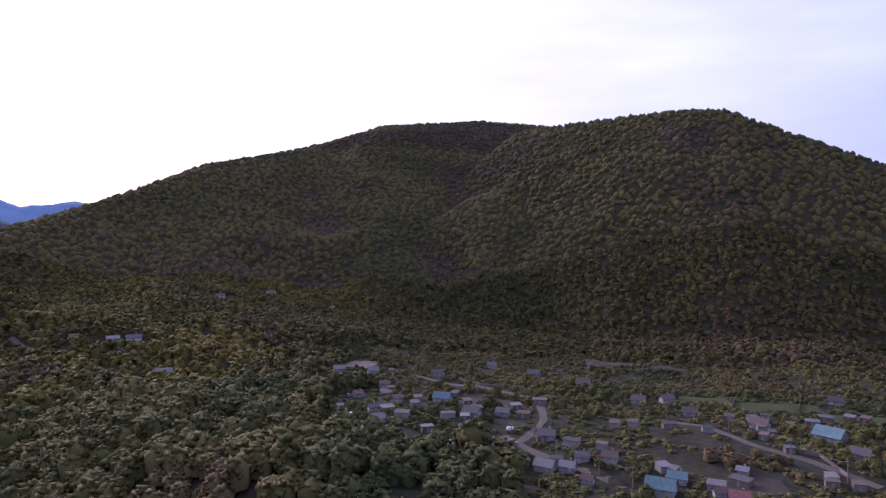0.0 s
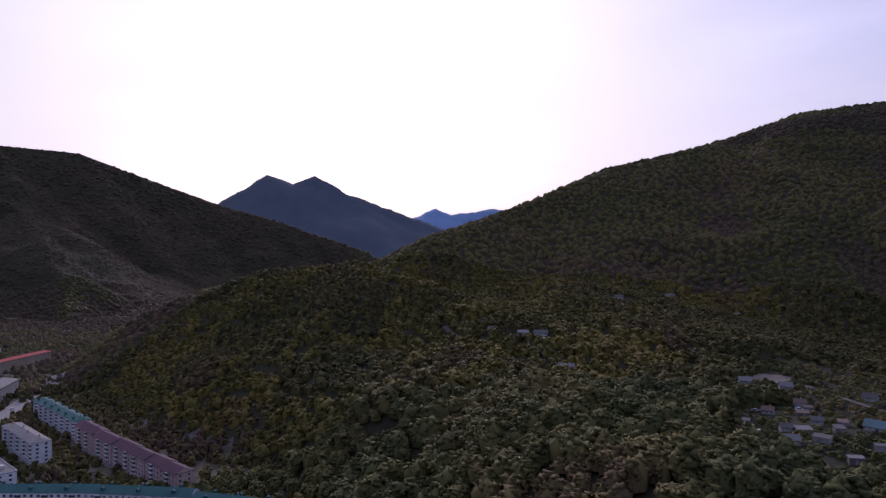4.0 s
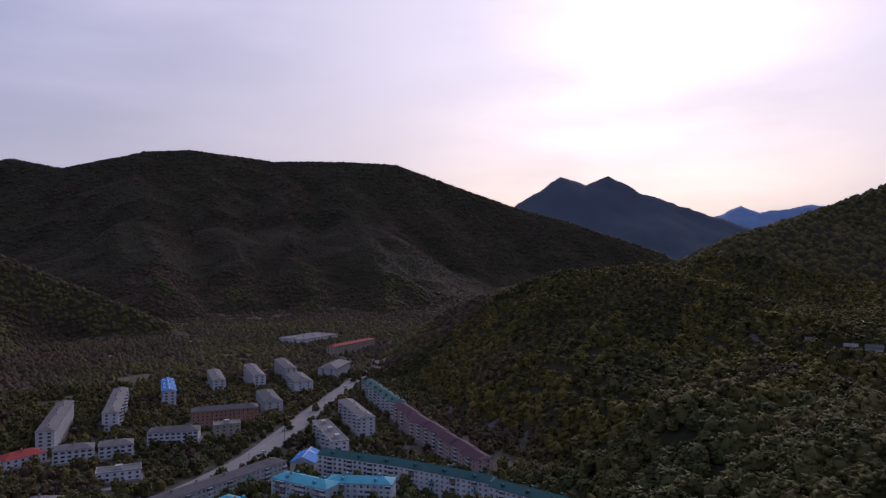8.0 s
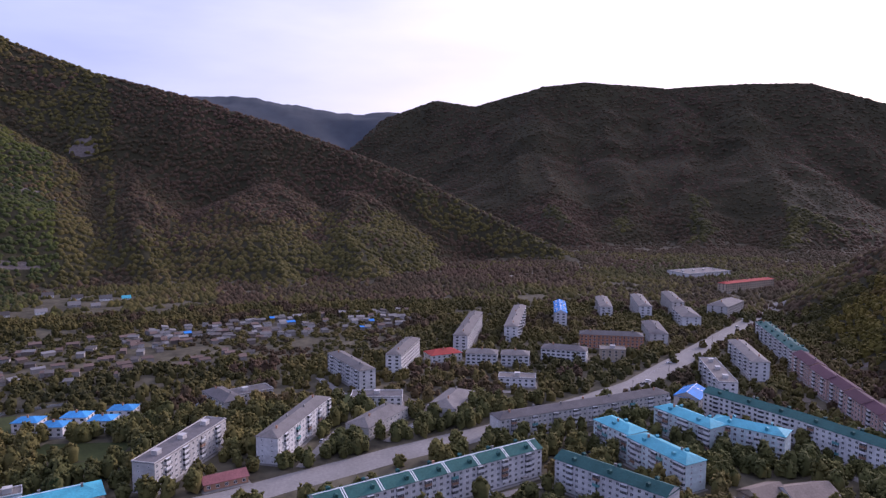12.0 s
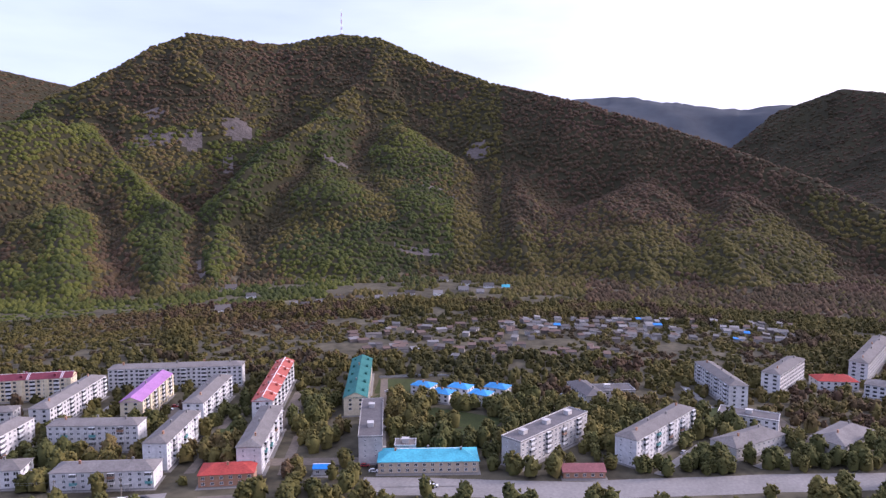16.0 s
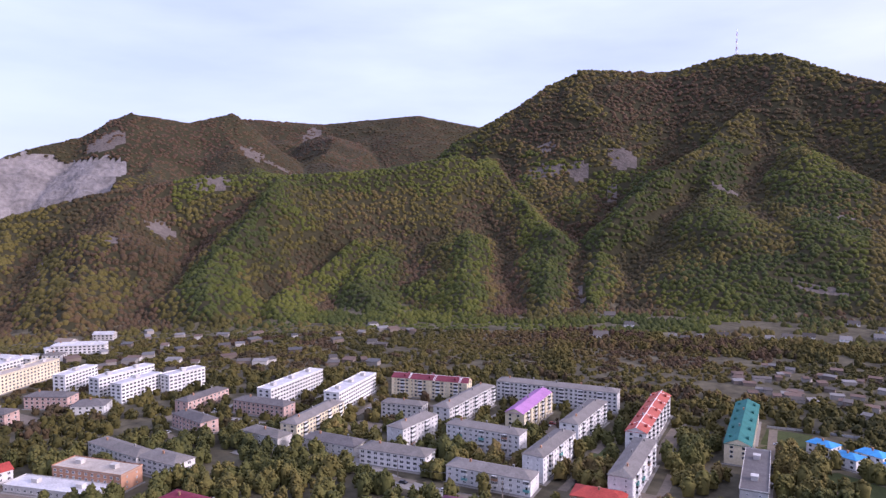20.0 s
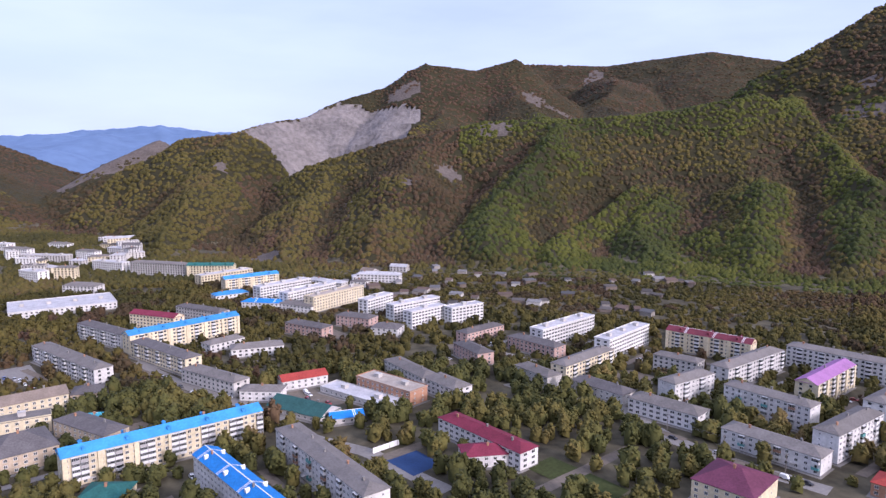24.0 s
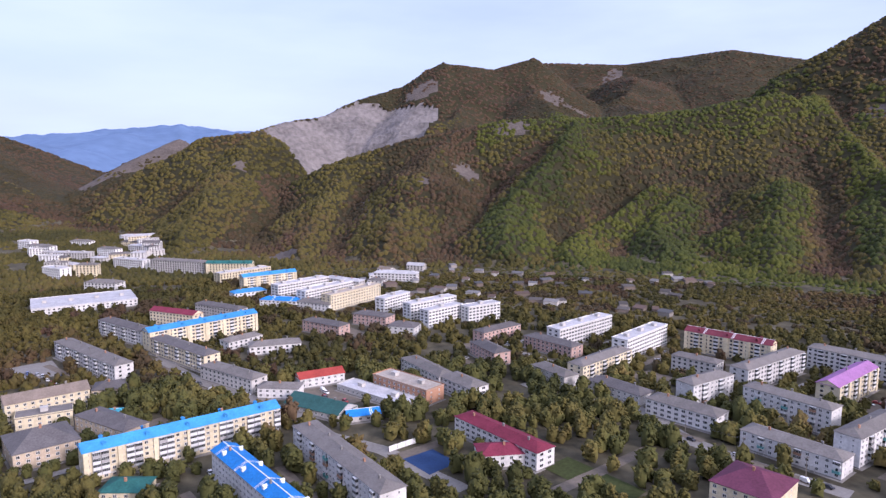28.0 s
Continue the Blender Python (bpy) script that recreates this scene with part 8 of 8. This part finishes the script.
park(-180.1, -231.7, 120, 2)
park(-148.4, -280.7, 120, 2)
park(89.0, -386.9, 120, 2)
park(102.5, -405.6, 150, 1)
park(59.9, -365.6, 150, 1)
park(-246.0, -164.3, 120, 0)
park(-249.1, -171.0, 120, 3)
park(-251.2, -164.7, 120, 2)
park(-260.8, -310.7, 120, 0)
park(-265.7, -311.8, 120, 3)
park(-335.3, -300.3, 120, 0)
park(-287.2, -253.6, 120, 1)
park(-51.1, 374.5, 40, 1)
park(-44.1, 333.1, 58, 0)
park(-48.5, 412.2, 55, 1)
park(-33.0, 389.6, 19, 0)
park(30.4, 304.5, 5, 5)
park(1.1, 286.0, 145, 4)
park(-8.3, 287.9, 62, 1)
park(51.9, -238.1, 122, 0)
park(49.1, -233.7, 212, 4)
park(12.7, -232.9, 118, 1)
park(-122.1, -217.0, 127, 0)
park(-132.4, -211.1, 217, 4)
park(-137.9, -303.3, 217, 3)
park(-141.9, -290.3, 217, 3)
park(-273.4, -276.5, -152, 1)
park(-289.0, -241.7, -148, 2)
park(-192.5, -279.1, 120, 1)
park(-234.9, -339.1, -152, 2)
park(-228.5, -330.4, -62, 0)
park(-182.9, -358.1, 219, 0)
park(-234.9, -371.9, 130, 1)
park(-314.4, -200.7, -58, 2)
park(-346.1, -220.2, -58, 1)
park(-245.5, -133.8, 120, 0)
park(-332.7, -46.1, 165, 1)
park(-432.5, -59.7, 29, 0)
park(-395.5, 229.1, 79, 0)
park(-392.6, 228.5, -11, 0)
park(-346.4, 219.6, -11, 5)
park(-351.6, 220.6, -11, 1)
park(-334.2, 222.9, -11, 4)
park(-323.1, 220.9, -11, 2)
park(-341.5, 153.5, 32, 0)
park(-270.5, 197.5, 26, 3)
park(-228.0, 207.8, 17, 2)
park(-309.5, 126.7, 116, 1)
park(-304.0, 86.1, 26, 5)
park(-311.1, 82.6, 26, 2)
park(-349.8, 129.4, 111, 1)
park(-271.3, 31.0, 114, 0)
park(-240.5, 73.0, 43, 2)
park(-260.6, 60.6, 43, 0)
park(-349.7, -0.2, 149, 0)
park(-346.5, -2.1, 149, 4)
park(-367.9, 36.8, 245, 5)
park(-388.1, -124.1, 40, 1)
park(170.5, -410.5, 134, 4)
park(157.9, -397.3, 224, 1)
park(99.4, -403.2, 223, 2)
park(79.9, -375.5, 228, 5)
park(39.6, -430.6, -78, 3)
park(49.1, -433.4, -78, 0)
park(-125.8, -324.9, 122, 0)
park(-102.3, -347.0, 116, 2)
park(-62.4, -412.7, 200, 1)
park(-66.5, -415.0, 200, 1)
park(-100.7, -445.9, -146, 0)
park(-94.0, -435.9, -146, 1)
park(-139.7, -421.9, -55, 1)
park(-160.1, -436.4, -55, 0)
park(-196.8, -412.2, -141, 1)
park(-184.7, -396.4, -51, 1)


# ---- poles, wires, fences ----
M_POLE = material("weathered_pole", (0.17, 0.15, 0.13), 0.9, grain=0.2, amount=0.3)


def pole_line(points, tall, words):
    """Utility poles with a crossarm, and sagging wires between them."""
    tops = []
    for x, y in points:
        z0 = float(ground_height(np.array([x]), np.array([y]))[0])
        base = tagged(new("utility_pole"), words, "utility pole", "utility poles")
        base.matrix_basis = Matrix.Translation((x, y, z0 - 0.3))
        m = Mesher()
        m.box(-0.14, 0.14, -0.14, 0.14, 0, tall * 0.5), m.box(-0.10, 0.10, -0.10, 0.10, tall * 0.5, tall)
        child("pole", m.mesh("pole", [M_POLE]), base)
        m = Mesher()
        m.box(-1.0, 1.0, -0.07, 0.07, tall - 0.6, tall - 0.45)
        child("crossarm", m.mesh("crossarm", [M_POLE]), base)
        tops.append((x, y, z0 + tall - 0.8))
    for (x0, y0, z0), (x1, y1, z1) in zip(tops, tops[1:]):
        for off in (-0.9, 0.9):
            m, last = Mesher(), None
            for k in range(13):
                u = k / 12
                p = (x0 + (x1 - x0) * u + off, y0 + (y1 - y0) * u, z0 + (z1 - z0) * u - 1.6 * 4 * u * (1 - u))
                if last:
                    r = 0.025
                    m.face([(last[0] - r, last[1], last[2]), (last[0] + r, last[1], last[2]), (p[0] + r, p[1], p[2]), (p[0] - r, p[1], p[2])])
                    m.face([(last[0], last[1], last[2] - r), (last[0], last[1], last[2] + r), (p[0], p[1], p[2] + r), (p[0], p[1], p[2] - r)])
                last = p
            tagged(new("overhead_wire", m.mesh("overhead_wire", [M_METAL])), "thin sagging overhead wire between poles", "wire", "overhead wires")


def fence(points, tall, mat, words):
    """A plank fence: posts with boards between them, along plan points."""
    base = tagged(new("fence"), words, "fence", "garden fences")
    base.matrix_basis = Matrix.Translation((points[0][0], points[0][1], 0))
    ox, oy = points[0]
    for (x0, y0), (x1, y1) in zip(points, points[1:]):
        n = max(1, int(math.hypot(x1 - x0, y1 - y0) / 4.5))
        for k in range(n):
            q = [(x0 + (x1 - x0) * u - ox, y0 + (y1 - y0) * u - oy) for u in (k / n, (k + 1) / n)]
            z = [float(ground_height(np.array([p[0] + ox]), np.array([p[1] + oy]))[0]) for p in q]
            m = Mesher()
            d = Vector((q[1][0] - q[0][0], q[1][1] - q[0][1])).normalized() * 0.04
            s = Vector((-d.y, d.x))
            a, b = [(q[0][0] + s.x, q[0][1] + s.y), (q[1][0] + s.x, q[1][1] + s.y)], [(q[0][0] - s.x, q[0][1] - s.y), (q[1][0] - s.x, q[1][1] - s.y)]
            lo, hi = [v + 0.08 for v in z], [v + tall for v in z]
            m.face([(*a[1], lo[1]), (*a[0], lo[0]), (*a[0], hi[0]), (*a[1], hi[1])])
            m.face([(*b[0], lo[0]), (*b[1], lo[1]), (*b[1], hi[1]), (*b[0], hi[0])])
            m.face([(*a[0], hi[0]), (*b[0], hi[0]), (*b[1], hi[1]), (*a[1], hi[1])])
            child("fence_panel", m.mesh("fence_panel", [mat]), base)
            m = Mesher()
            m.box(q[0][0] - 0.08, q[0][0] + 0.08, q[0][1] - 0.08, q[0][1] + 0.08, z[0] - 0.5, z[0] + tall + 0.1)
            child("fence_post", m.mesh("fence_post", [M_POLE]), base)


pole_line([(-204.2, 434.4), (-135.2, 363.7), (-79.6, 309.9), (-39.8, 265.0), (-4.9, 258.0)], 9, "grey wooden utility pole above the village")
pole_line([(29.4, 294.5), (44.9, 271.3), (57.2, 251.6), (66.4, 240.0)], 8, "grey wooden utility pole beside the lane")
pole_line([(99.9, 307.1), (121.3, 291.8), (132.3, 261.4), (140.5, 238.7)], 8, "grey wooden utility pole beside the lane")
pole_line([(-570.0, 286.4), (-514.1, 229.4), (-447.8, 170.9), (-402.2, 131.6)], 9, "concrete street pole beside the main road")
pole_line([(-149.7, -288.9), (-162.6, -262.5), (-177.4, -241.7)], 9, "concrete street pole beside the street")
fence([(-10.7, 390.9), (5.8, 431.0), (21.8, 400.4), (39.1, 392.1)], 1.6, M_PLANK, "grey plank fence round a garden")
fence([(11.6, 387.8), (-1.0, 353.0), (-6.3, 327.9)], 1.6, M_PLANK, "grey plank fence round a garden")
fence([(102.1, 313.8), (115.5, 301.6), (126.9, 288.3)], 1.6, M_PLANK, "dark plank fence along the lane")
fence([(135.5, 267.7), (143.5, 262.3), (143.0, 243.1)], 1.6, M_PLANK, "dark plank fence along the lane")
fence([(112.9, 397.3), (134.1, 392.7), (166.0, 424.7)], 1.6, M_PLANK, "grey plank fence between plots")
fence([(149.6, 498.0), (116.5, 398.3)], 1.6, M_PLANK, "grey plank fence between plots")
fence([(168.9, 391.1), (132.4, 318.6)], 1.6, M_PLANK, "grey plank fence between plots")
fence([(196.2, 375.9), (160.0, 311.3)], 1.6, M_PLANK, "grey plank fence between plots")
fence([(178.2, 298.9), (186.5, 292.6)], 1.6, M_PLANK, "pale fence at the field edge")
fence([(-36.9, 313.8), (-22.0, 321.3), (-15.1, 345.7)], 1.6, M_PLANK, "grey plank fence along the yard")
fence([(-12.2, -285.6), (-31.3, -297.8)], 2.6, M_WHITE, "white masonry wall beside the sports court")
fence([(-368.2, -241.1), (-384.0, -220.6), (-401.9, -188.3)], 1.4, M_METAL, "low metal railing along the street")
fence([(-14.5, -629.0), (-71.9, -584.0), (-125.5, -554.0)], 1.8, M_CONCRETE, "pale concrete fence behind the blocks")
